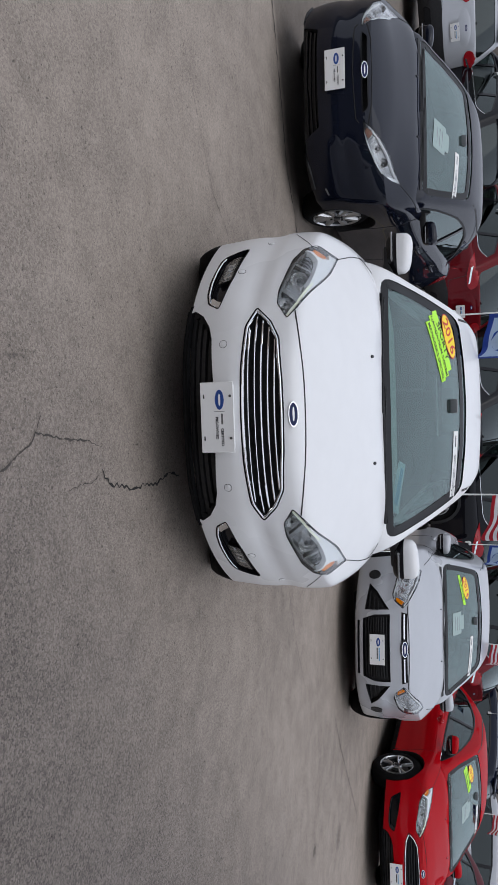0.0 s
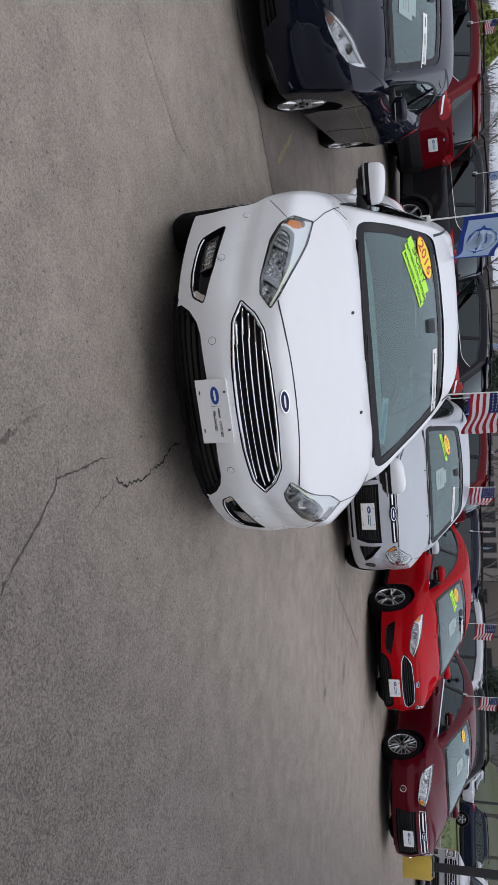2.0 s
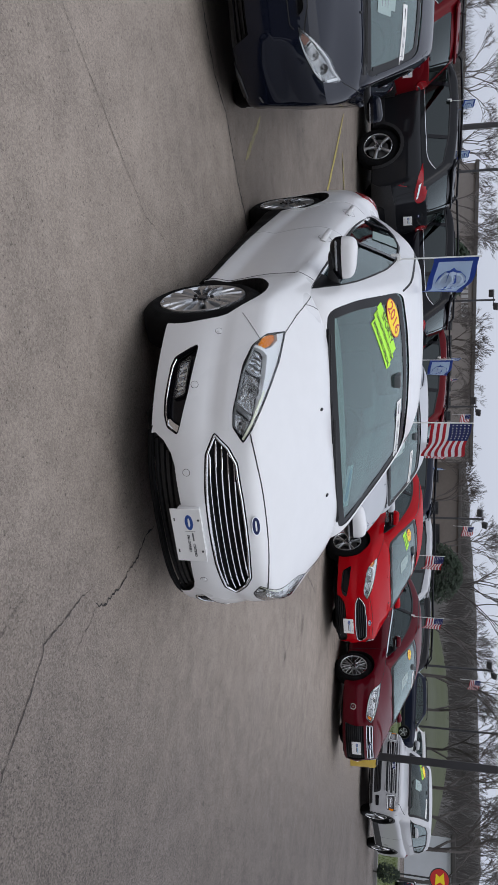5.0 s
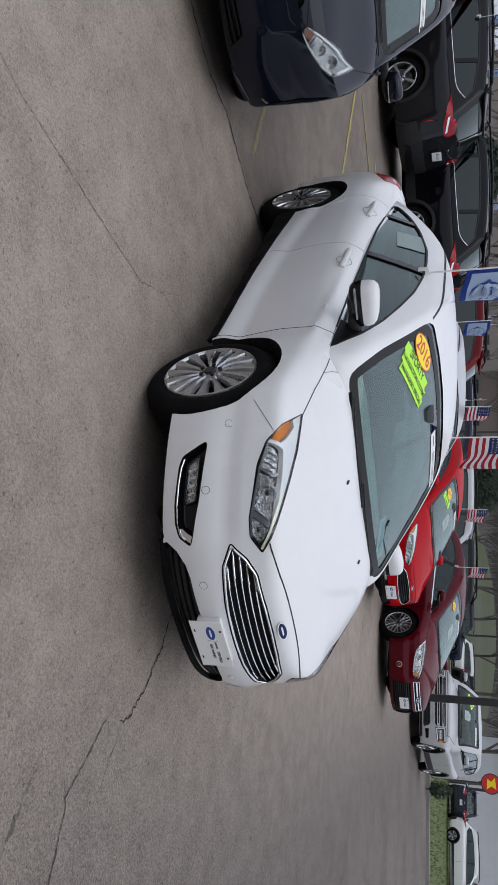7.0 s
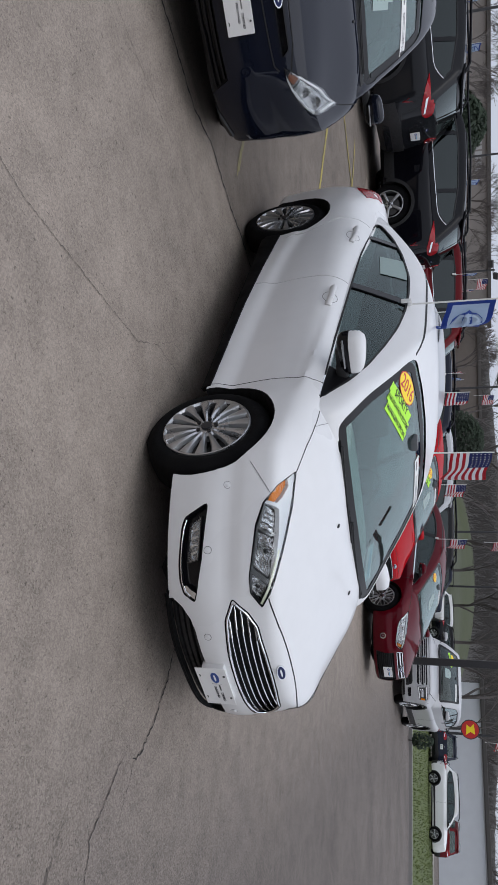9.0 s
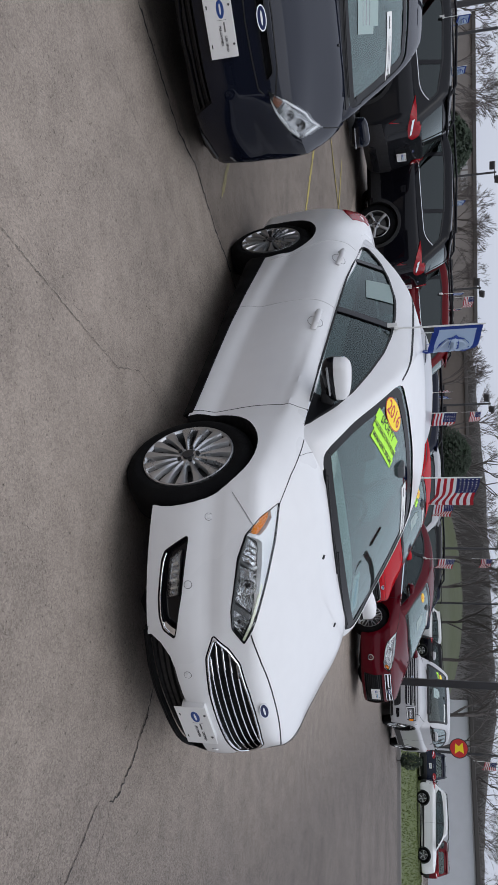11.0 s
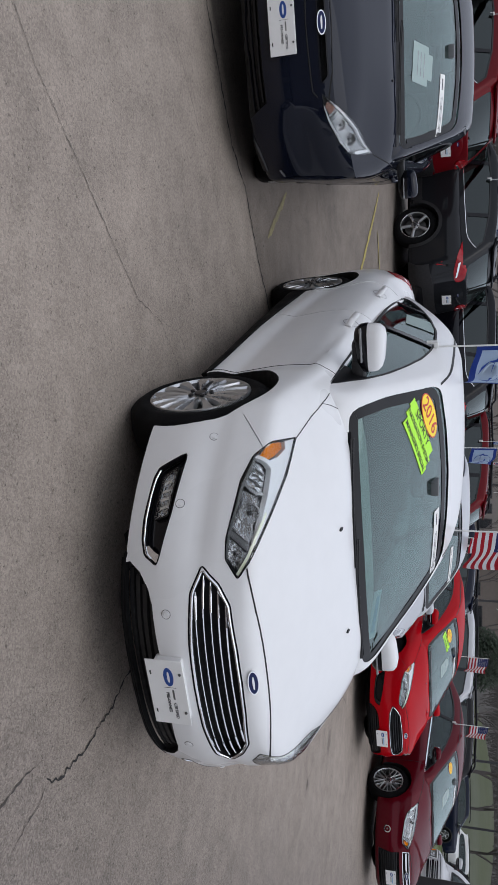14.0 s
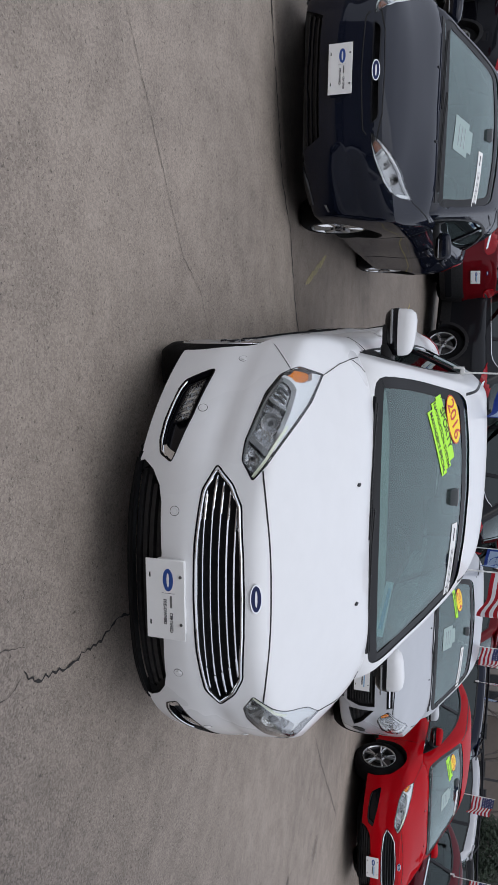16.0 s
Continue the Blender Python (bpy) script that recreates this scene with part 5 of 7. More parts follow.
def common_details(car, skin, ck, s, mat, sy=1.0, zs=1.0):
    """Gaps, handles and glass furniture, placed in proportion to the compact."""
    y = lambda v: v * sy  # noqa: E731
    z = lambda v: 0.17 + (v - 0.17) * zs  # noqa: E731
    kx = s["width"] / 0.912
    for sd, side in ((-1, "right"), (1, "left")):
        seams(car, skin, [("top", [(sd * kx * 0.752, y(0.70)), (sd * kx * 0.792, y(0.86)), (sd * kx * 0.815, y(0.98)), (sd * kx * 0.828, y(1.15))]), (side, [(y(1.305), z(0.22)), (y(1.31), z(0.40)), (y(1.315), z(0.602)), (y(1.316), z(0.828)), (y(1.36), z(0.89))]), (side, [(y(2.47), z(0.26)), (y(2.485), z(0.6)), (y(2.50), z(0.91))])], 0.006)
        door_handle(car, skin, side, y(2.22), z(0.822), mat)
        door_handle(car, skin, side, y(3.18), z(0.885), mat)
        part("tail_light", skin.patch(side, [(y(a), z(b)) for a, b in ((3.95, 0.945), (4.05, 1.0), (4.2, 1.02), (4.40, 0.99), (4.38, 0.84), (4.2, 0.82))], 0.006, 0.01, 0.05), REDLENS, car, "red tail lamp")
        hit, n = skin.on("top", sd * 0.273 * kx, y(0.83))
        part("washer_jet", oval_bm(0.016, 0.03, 0, 0.006, 10), TRIM, car, at=frame_on(hit, n, Vector((0, 1, 0))))
        part("roof_strip", ck.strip("top", [(sd * kx * 0.555, y(2.0)), (sd * kx * 0.553, y(2.3)), (sd * kx * 0.545, y(2.8)), (sd * kx * 0.53, y(3.3))], 0.016, 0.0015, 0.006, 0.1), TRIM, car)
        part("mirror_sail", ck.patch(side, [(y(1.20), z(0.864)), (y(1.46), z(1.0)), (y(1.52), z(0.885))], 0.003, 0.02, 0.06), SAIL, car)
    part("cowl", ck.strip("front", [(u * kx, z(v)) for u, v in ((-0.70, 0.958), (-0.4, 0.969), (0, 0.977), (0.4, 0.969), (0.70, 0.958))], 0.036, 0.001, 0.02, 0.05), TRIM, car, "black plastic cowl")
    wiper(car, ck, [(u * kx, z(v)) for u, v in ((0.62, 0.978), (0.35, 0.986), (0.05, 0.997), (-0.12, 1.008))])
    wiper(car, ck, [(u * kx, z(v)) for u, v in ((0.02, 0.984), (-0.25, 0.988), (-0.45, 0.990), (-0.60, 0.996))])


def small_face(car, skin, ck, s, mat):
    """Slot grille with the badge on it, leaf-shaped lamps, wide low intake."""
    part("slot_edge", skin.strip("front", SLOT, 0.008, 0.002, 0.02, 0.03, True), GLOSSBLACK, car)
    hit, n = skin.on("front", 0, 0.69)
    badge(car, frame_on(hit, n, off=0.006), 0.125, 0.052)
    seams(car, skin, [("front", [(-0.40, 0.70), (-0.25, 0.735), (0, 0.742), (0.25, 0.735), (0.40, 0.70)]), ("front", [(-0.37, 0.64), (-0.34, 0.618), (0, 0.606), (0.34, 0.618), (0.37, 0.64)])], 0.007)
    for z, w in ((0.245, 0.41), (0.28, 0.40), (0.315, 0.37)):
        part("intake_slat", skin.strip("front", [(-w, z), (0, z), (w, z)], 0.012, -0.02, 0.02, 0.06), GLOSSBLACK, car)
    part("bumper_lip", skin.strip("front", [(-0.72, 0.235), (-0.46, 0.212), (0, 0.206), (0.46, 0.212), (0.72, 0.235)], 0.03, 0.012, 0.02, 0.06), TRIM, car, "matt black lower lip")
    part("plate_bracket", box_bm(-0.13, 0.13, -0.002, 0.06, 0.42, 0.55, 0.01, 2), MATTBLACK, car)
    plate(car, pose(0.0, -0.006, 0.485, 90, 0, 0))
    for sd, side in ((-1, "corner_r"), (1, "corner_l")):
        headlight(car, skin, SMALL_LAMP, sd, "inner", False)
        part("bumper_slot", skin.strip(side, [(0.80, 0.33), (0.86, 0.345)], 0.014, 0.002, 0.01, 0.02), LAMPGREY, car)


OLD = scaled(COMPACT, 1.02, 0.97, 1.045)
OLD["screen"] = [(z, y - 0.10) for z, y in OLD["screen"]]
OLD["roof"] = [(y - 0.10, z) for y, z in OLD["roof"]]
OLD["top"] = [(y, z + 0.03 * min(1, max(0, (y - 0.2) / 0.6))) for y, z in OLD["top"]]
OLD["glass"] = [(u, z + 0.035 * (z < 1.1)) for u, z in OLD["glass"]]
OLD["dlo"] = [(y - 0.10 * min(1, max(0, (3.3 - y) / 1.2)), z) for y, z in OLD["dlo"]]
OLD_SLOT = [(-0.36, 0.665), (0.36, 0.665), (0.345, 0.722), (-0.345, 0.722)]
OLD_MID = [(-0.29, 0.285), (0.29, 0.285), (0.335, 0.40), (0.34, 0.555), (-0.34, 0.555), (-0.335, 0.40)]
OLD_TRI = [(0.375, 0.30), (0.62, 0.335), (0.55, 0.42), (0.385, 0.545)]
OLD_LAMP = lamp_set(x0=0.40, kx=0.95, y0=0.13, ky=0.82, z0=0.685, kz=1.15, fat=0.055)


def old_openings(skin):
    out = [front_cut(OLD_SLOT, -0.3, 0.15), front_cut(OLD_MID, -0.3, 0.12), front_cut([(-0.27, 0.228), (0.27, 0.228), (0.27, 0.252), (-0.27, 0.252)], -0.3, 0.12)]
    out += [pocket(skin, "front", f(OLD_TRI), 0.05) for f in (lambda p: p, flipped)]
    return out + [pocket(skin, c, OLD_LAMP, 0.055) for c in ("brow_r", "brow_l")]


def old_face(car, skin, ck, s, mat):
    """Slot with a chrome bar, three-part lower grille, round fog covers."""
    part("slot_bar", skin.strip("front", [(-0.34, 0.694), (0, 0.696), (0.34, 0.694)], 0.014, 0.0, 0.02, 0.05), CHROME, car, "chrome bar")
    hit, n = skin.on("front", 0, 0.695)
    part("badge_plinth", oval_bm(0.20, 0.085, -0.02, 0.012), GLOSSBLACK, car, at=frame_on(hit, n))
    badge(car, frame_on(hit, n, off=0.014), 0.16, 0.062)
    seams(car, skin, [("front", [(-0.42, 0.722), (-0.2, 0.738), (0, 0.742), (0.2, 0.738), (0.42, 0.722)])], 0.008)
    for k in range(9):
        z = 0.31 + k * 0.027
        part("grille_slat", skin.strip("front", [(-0.31, z), (0, z), (0.31, z)], 0.010, -0.02, 0.02, 0.07), TRIM, car)
    plate(car, pose(0, -0.004, 0.435, 90, 0, 0), words=False)
    for sd, side in ((-1, "corner_r"), (1, "corner_l")):
        f = (lambda p: p) if sd > 0 else flipped
        for k in range(4):
            z = 0.345 + 0.045 * k
            part("grille_slat", skin.strip("front", f([(0.39, z), (0.56 - 0.045 * k, z)]), 0.010, -0.015, 0.02, 0.05), TRIM, car)
        headlight(car, skin, OLD_LAMP, sd, "inner", False, orange=True)
        hit, n = skin.on("front", sd * 0.70, 0.375)
        fog = part("fog_ring", lathe([(-0.01, 0.062), (0.006, 0.058), (0.004, 0.056), (0.002, 0.054)], 24, "z"), GAP, car, at=frame_on(hit, n))
        part("fog_cover", lathe([(0.001, 0.057), (0.006, 0.055), (0.004, 0.0)], 24, "z"), TRIM, fog, "round black fog cover")


BIG = scaled(COMPACT, 1.01, 1.06, 1.0)
BIG_SLOT = [(-0.40, 0.60), (0.40, 0.60), (0.385, 0.69), (-0.385, 0.69)]
BIG_MID = [(-0.44, 0.25), (0.44, 0.25), (0.40, 0.55), (-0.40, 0.55)]
BIG_LAMP = lamp_set(x0=0.43, kx=1.0, y0=0.16, ky=1.05, z0=0.675, kz=1.05, fat=0.04)


def big_openings(skin):
    return [front_cut(BIG_SLOT, -0.3, 0.17), front_cut(BIG_MID, -0.3, 0.15)] + [pocket(skin, c, BIG_LAMP, 0.055) for c in ("brow_r", "brow_l")]


def big_face(car, skin, ck, s, mat):
    """Bar grille with the badge on a chrome bar, black lower grille, round chrome fog lamps."""
    part("grille_bar", skin.strip("front", [(-0.38, 0.648), (0, 0.65), (0.38, 0.648)], 0.022, 0.006, 0.02, 0.05), CHROME, car, "chrome grille bar")
    part("grille_edge", skin.strip("front", BIG_SLOT, 0.010, 0.003, 0.02, 0.05, True), CHROME, car)
    hit, n = skin.on("front", 0, 0.65)
    badge(car, frame_on(hit, n, off=0.02), 0.16, 0.062)
    for k in range(8):
        z = 0.28 + k * 0.034
        part("grille_slat", skin.strip("front", [(-0.40, z), (0, z), (0.40, z)], 0.012, -0.02, 0.02, 0.07), TRIM, car)
    plate(car, pose(0, -0.004, 0.43, 90, 0, 0), words=False)
    seams(car, skin, [("front", [(-0.44, 0.70), (-0.2, 0.722), (0, 0.728), (0.2, 0.722), (0.44, 0.70)])], 0.008)
    for sd, side in ((-1, "corner_r"), (1, "corner_l")):
        headlight(car, skin, BIG_LAMP, sd, "inner", False, orange=True)
        hit, n = skin.on("front", sd * 0.66, 0.375)
        fog = part("fog_ring", lathe([(-0.02, 0.05), (0.008, 0.05), (0.006, 0.036), (-0.02, 0.036)], 24, "z"), CHROME, car, at=frame_on(hit, n))
        part("fog_lens", lathe([(-0.012, 0.038), (-0.004, 0.036), (0.002, 0.0)], 24, "z"), LAMPGREY, fog)
        side2 = "right" if sd < 0 else "left"
        part("belt_chrome", ck.strip(side2, [(1.27, 0.866), (1.75, 0.886), (2.44, 0.919), (3.17, 0.956), (3.75, 1.0)], 0.018, 0.008, 0.012, 0.1), CHROME, car, "chrome strip below the windows")


# ---- tall vehicles ----
def full_face(car, skin, ck, s, mat):
    """Two broad chrome bars between square lamps, a black mesh behind and a low intake."""
    top = s["top"][0][1]
    z0, z1 = top - 0.29, top - 0.03
    part("grille_back", skin.patch("front", rounded([(-0.60, z0), (0.60, z0), (0.62, z1), (-0.62, z1)], 0.05, 3), 0.003, 0.01, 0.05), GLOSSBLACK, car, "black grille mesh")
    for z in (z0 + 0.055, z0 + 0.165):
        part("grille_bar", skin.patch("front", rounded([(-0.61, z), (0.61, z), (0.61, z + 0.058), (-0.61, z + 0.058)], 0.025, 3), 0.03, 0.03, 0.05), mat, car, "broad painted grille bar")
        part("bar_slot", skin.patch("front", rounded([(-0.56, z + 0.017), (0.56, z + 0.017), (0.56, z + 0.042), (-0.56, z + 0.042)], 0.01, 2), 0.033, 0.006, 0.05), GLOSSBLACK, car)
    part("grille_frame", bead(skin, "front", rounded([(-0.62, z0 - 0.01), (0.62, z0 - 0.01), (0.64, z1 + 0.01), (-0.64, z1 + 0.01)], 0.06, 4), 0.013, 0.004, 0.04, True), mat, car, "painted grille surround")
    hit, n = skin.on("front", 0, z0 + 0.18)
    badge(car, frame_on(hit, n, off=0.036), 0.2, 0.085)
    low = rounded([(-0.66, 0.36), (0.66, 0.36), (0.60, 0.53), (-0.60, 0.53)], 0.05, 3)
    part("lower_intake", skin.patch("front", low, 0.003, 0.01, 0.06), TRIM, car, "black lower intake")
    for z in (0.41, 0.45, 0.49):
        part("intake_slat", skin.strip("front", [(-0.58, z), (0.58, z)], 0.014, 0.008, 0.01, 0.08), GLOSSBLACK, car)
    part("bumper_lip", skin.patch("front", [(-0.86, 0.27), (0.86, 0.27), (0.84, 0.33), (-0.84, 0.33)], 0.006, 0.012, 0.06), TRIM, car, "black lower lip")
    for sd, side in ((-1, "corner_r"), (1, "corner_l")):
        c = radians(40)
        pt = lambda x, y: x * math.cos(c) + y * math.sin(c)  # noqa: E731
        u0, u1 = pt(0.67, 0.12), pt(0.93, 0.48)
        poly = rounded([(u0, z0 + 0.01), (u1 - 0.04, z0 + 0.04), (u1, z1 - 0.06), (u1 - 0.02, z1), (u0, z1)], 0.03, 3)
        lamp = part("headlight", skin.patch(side, poly, 0.004, 0.01, 0.04), LAMPDARK, car, "square lamp with a bright C-shaped edge")
        part("lamp_edge", bead(skin, side, [(u1 - 0.05, z1 - 0.03), (u0 + 0.03, z1 - 0.03), (u0 + 0.03, z0 + 0.035), (u1 - 0.08, z0 + 0.055)], 0.014, 0.006, 0.03), BEZEL, lamp, "bright light guide")
        part("lamp_bowl", skin.patch(side, rounded([(u0 + 0.08, z0 + 0.08), (u1 - 0.12, z0 + 0.09), (u1 - 0.10, z1 - 0.09), (u0 + 0.08, z1 - 0.08)], 0.03, 3), 0.008, 0.01, 0.03), FACETDARK, lamp)
        part("amber_reflector", skin.patch(side, [(u1 - 0.08, z0 + 0.09), (u1 - 0.03, z0 + 0.09), (u1 - 0.01, z1 - 0.08), (u1 - 0.06, z1 - 0.06)], 0.009, 0.01, 0.03), AMBER, lamp, "amber corner")
        part("fog_lamp", skin.patch(side, rounded([(u0 + 0.05, 0.40), (u1 - 0.12, 0.41), (u1 - 0.13, 0.48), (u0 + 0.05, 0.49)], 0.02, 3), 0.004, 0.01, 0.03), GLOSSBLACK, car)
        seams(car, skin, [("top", [(sd * 0.80, 0.30), (sd * 0.82, 0.7), (sd * 0.80, 1.15)])], 0.012)
    seams(car, skin, [("front", [(-0.8, z1 + 0.045), (0, z1 + 0.06), (0.8, z1 + 0.045)])], 0.012)
    zt = max(v for _, v in s["glass"])
    year_sticker(car, ck, -0.46, zt - 0.17, 24, "", [("", 0.0), ("", 0.0)], 0.95)
    strip_label(car, ck, 0.40, zt - 0.07, -6)
    hang_tag(car, ck, -0.02, zt - 0.28)
    wiper(car, ck, [(0.60, 1.27), (0.2, 1.28), (-0.1, 1.30)])


def suv_shape(L=4.5, W=0.92, H=1.68, hood=1.02):
    s = compact_shape()
    k = L / 4.53
    s.update(
        crease=0.0, low=0.25, length=L, axles=(0.90 * k, 3.60 * k), tyre=0.355, rim=0.235, face=W - 0.05, width=W, height=H,
        nose=[(0.2, 0.08), (0.3, 0.03), (0.5, 0.02), (0.7, 0.05), (0.9, 0.09), (1.1, 0.13)], plan=(0.5, 3.2),
        tail=[(0.2, L - 0.12), (0.35, L - 0.02), (0.6, L), (0.75, L - 0.03), (0.95, L - 0.07), (1.2, L - 0.12)], tailplan=(0.30, 3.4),
        side=[(0.2, W - 0.05), (0.3, W - 0.02), (0.6, W), (0.85, W), (1.0, W - 0.02), (1.1, W - 0.05), (1.25, W - 0.09)],
        taper=[(0, -0.02), (1.0, 0.0), (3.5 * k, 0.0), (L, -0.06)],
        top=[(0, hood - 0.14), (0.15, hood - 0.06), (0.5, hood), (1.0, hood + 0.06), (1.3, hood + 0.09), (2.5, hood + 0.12), (L, hood + 0.16)],
        drop=[(0, 0.15), (0.6, 0.2), (1.2, 0.25), (L, 0.25)], bend=[(0, 3.0), (1, 5.0), (L, 5.0)],
        screen=[(0.9, 1.0), (hood + 0.05, 1.12), (1.25, 1.38), (1.4, 1.62), (1.52, 1.86), (H - 0.06, 2.1), (H + 0.05, 2.6)], screenplan=0.22,
        back=[(0.9, L - 0.05), (1.1, L - 0.10), (1.25, L - 0.22), (1.4, L - 0.36), (1.52, L - 0.48), (H - 0.06, L - 0.62), (H + 0.05, L - 1.1)], backplan=0.22,
        cside=[(0.8, W - 0.03), (1.05, W - 0.08), (1.25, W - 0.13), (1.5, W - 0.20), (H, W - 0.27), (H + 0.1, W - 0.4)], ctaper=[(1.0, 0), (3.0, 0), (L, -0.06)],
        roof=[(1.0, H - 0.12), (1.9, H - 0.04), (2.5, H), (3.4 * k, H - 0.02), (L, H - 0.14)], rdrop=0.06,
        dlo=[(1.35, 1.08), (1.75, 1.34), (2.05, 1.48), (2.6, 1.535), (3.4 * k, 1.51), (L - 0.62, 1.42), (L - 0.50, 1.30), (L - 0.70, 1.17), (3.2 * k, 1.13), (2.2, 1.09)], posts=(2.45 * k, 3.45 * k),
    )
    s["glass"] = rounded([(-0.70, hood + 0.07), (0.70, hood + 0.07), (0.58, 1.545), (-0.58, 1.545)], 0.06, 3)
    s["rearglass"] = rounded([(-0.64, 1.17), (0.64, 1.17), (0.56, 1.50), (-0.56, 1.50)], 0.07, 3)
    return s


def suv(label, mat, m, L=4.5, tint=None, rails=True, step=0.09, chrome=True, W=0.92, H=1.68, tall=1.0, group="cars in the second row"):
    """A utility vehicle with a detailed rear."""
    s = suv_shape(L, W, H, 1.02 if tall == 1.0 else 0.96)
    if tall != 1.0:
        squat = lambda z: z if z < 1.1 else 1.1 + (z - 1.1) * 0.78  # noqa: E731
        for k in ("roof", "dlo", "glass", "rearglass"):
            s[k] = [(u, squat(v)) for u, v in s[k]]
        for k in ("screen", "back", "cside"):
            s[k] = [(squat(z), v) for z, v in s[k]]
        H = s["height"] = squat(H)
        glass = {k: [(u * 1.14, 0.17 + (v - 0.17) * tall + 0.035 * (v > 1.3)) for u, v in s[k]] for k in ("glass", "rearglass")}
        s = {**scaled_shape(s, 1.0, 1.0, tall), **glass}
        s["tyre"], s["rim"] = 0.395, 0.26
    car = thing("utility_vehicle", label, "car", m, group)
    skin, ck = car_shell(car, s, mat, step, tint=tint or DARKGLASS, clear=tint)
    add_wheels(car, s, 5, "star", ALLOY)
    interior(car, s)
    mirrors(car, mat, W - 0.09, 1.55, 0.17 + 0.97 * tall)
    for sd, side in ((-1, "tail_r"), (1, "tail_l")):
        tl = [(-0.643 * L + d, z) for d, z in ((0.36, 1.02), (0.42, 1.13), (0.70, 1.17), (1.02, 1.16), (1.00, 1.09), (0.86, 1.02), (0.62, 0.96), (0.44, 0.96))]
        lamp = part("tail_light", skin.patch(side, rounded(tl, 0.05, 3), 0.014, 0.03, 0.05), REDLENS, car, "wrap-round red tail lamp")
        part("reverse_light", skin.patch(side, [(-0.643 * L + d, z) for d, z in ((0.47, 0.985), (0.49, 1.015), (0.76, 1.07), (0.74, 1.035))], 0.019, 0.01, 0.05), REFLECTOR, lamp, "clear section")
        part("reflector", skin.patch("rear", [(sd * 0.62, 0.5), (sd * 0.74, 0.5), (sd * 0.74, 0.56), (sd * 0.62, 0.55)], 0.006, 0.01, 0.05), REDLENS, car)
        if chrome:
            line = [(1.35, 1.075), (2.2, 1.085), (3.2 * L / 4.5, 1.125), (L - 0.76, 1.155), (L - 0.66, 1.18), (L - 0.58, 1.225), (L - 0.50, 1.295)]
            part("belt_chrome", ck.strip("right" if sd < 0 else "left", line, 0.009, 0.006, 0.012, 0.06), CHROME, car, "bright strip round the windows")
        if rails:
            part("roof_rail", tube([(sd * 0.60, 1.75, H - 0.04), (sd * 0.61, 1.9, H + 0.03), (sd * 0.61, 2.8, H + 0.05), (sd * 0.60, L - 0.75, H + 0.01), (sd * 0.58, L - 0.62, H - 0.07)], 0.018, 8), BLACKPAINT, car, "black roof rail")
        for ya in s["axles"]:
            arc = [(ya + (s["tyre"] + 0.05) * math.cos(math.pi * (k - 1) / 14), s["tyre"] + (s["tyre"] + 0.05) * math.sin(math.pi * (k - 1) / 14)) for k in range(17)]
            part("arch_trim", skin.strip("right" if sd < 0 else "left", arc, 0.055, 0.006, 0.012, 0.06), TRIM, car, "black arch moulding")
        part("sill_band", skin.patch("right" if sd < 0 else "left", [(s["axles"][0] + 0.42, 0.25), (s["axles"][1] - 0.42, 0.25), (s["axles"][1] - 0.42, 0.46), (s["axles"][0] + 0.42, 0.43)], 0.005, 0.012, 0.08), TRIM, car, "black sill moulding")
        seams(car, skin, [("right" if sd < 0 else "left", [(2.42 * L / 4.5, 0.35), (2.44 * L / 4.5, 1.08)])], 0.007)
    part("rear_bumper", skin.patch("rear", [(-0.84, 0.27), (0.84, 0.27), (0.86, 0.58), (0.5, 0.64), (-0.5, 0.64), (-0.86, 0.58)], 0.02, 0.04, 0.08), TRIM, car, "black lower bumper")
    part("bumper_step", skin.patch("rear", rounded([(-0.5, 0.36), (0.5, 0.36), (0.46, 0.46), (-0.46, 0.46)], 0.04, 3), 0.03, 0.02, 0.08), MIDGREY, car, "grey bumper insert")
    seams(car, skin, [("rear", [(-0.68, 1.05), (-0.66, 0.66), (0, 0.62), (0.66, 0.66), (0.68, 1.05)])], 0.008)
    part("plate_recess", skin.patch("rear", rounded([(-0.34, 0.74), (0.34, 0.74), (0.30, 0.94), (-0.30, 0.94)], 0.03, 3), 0.002, 0.004, 0.08), GLOSSBLACK if mat is BLACKPAINT else mat, car)
    plate(car, pose(0, L + 0.008, 0.84, 90, 0, 180), words=False)
    hit, n = skin.on("rear", 0, 1.02)
    badge(car, frame_on(hit, n, off=0.006), 0.12, 0.05)
    part("wiper", box_bm(-0.02, 0.02, -0.1, 0.03, 0, 0.02, 0.008, 1), TRIM, car, at=pose(0, L - 0.17, 1.18))
    part("tailgate_spoiler", moved(box_bm(-0.60, 0.60, -0.16, 0.10, -0.02, 0.015, 0.012, 2), pose(0, L - 0.60, H - 0.085, -12)), mat, car, "spoiler over the rear glass")
    part("aerial", tube([(0, L - 0.95, H - 0.03), (0, L - 0.90, H + 0.06)], 0.02, 6, 0.4), TRIM, car)
    if tall != 1.0:
        full_face(car, skin, ck, s, mat)
    return car


def repainted(ob, old, mat, m, label):
    """A copy of a vehicle at the pose m in another colour."""
    car = copy_thing(ob, m)
    for o in car.children_recursive:
        for slot in o.material_slots:
            if slot.material == old and mat is not old:
                slot.link = "OBJECT"
                slot.material = mat
    return tagged(car, label)


# ---- ground ----
def ground_z(x, y):
    """The lot climbs a little behind the first row, and the land rises past the grass."""
    sm = lambda t: max(0, min(1, t)) ** 2 * (3 - 2 * max(0, min(1, t)))  # noqa: E731
    z = 0.30 * sm((y - 5.8) / 4.2) * (1 - sm((x - 2.5) / 3.0))
    far = math.hypot(x, y)
    return z + 0.5 * sm((far - 58) / 30)


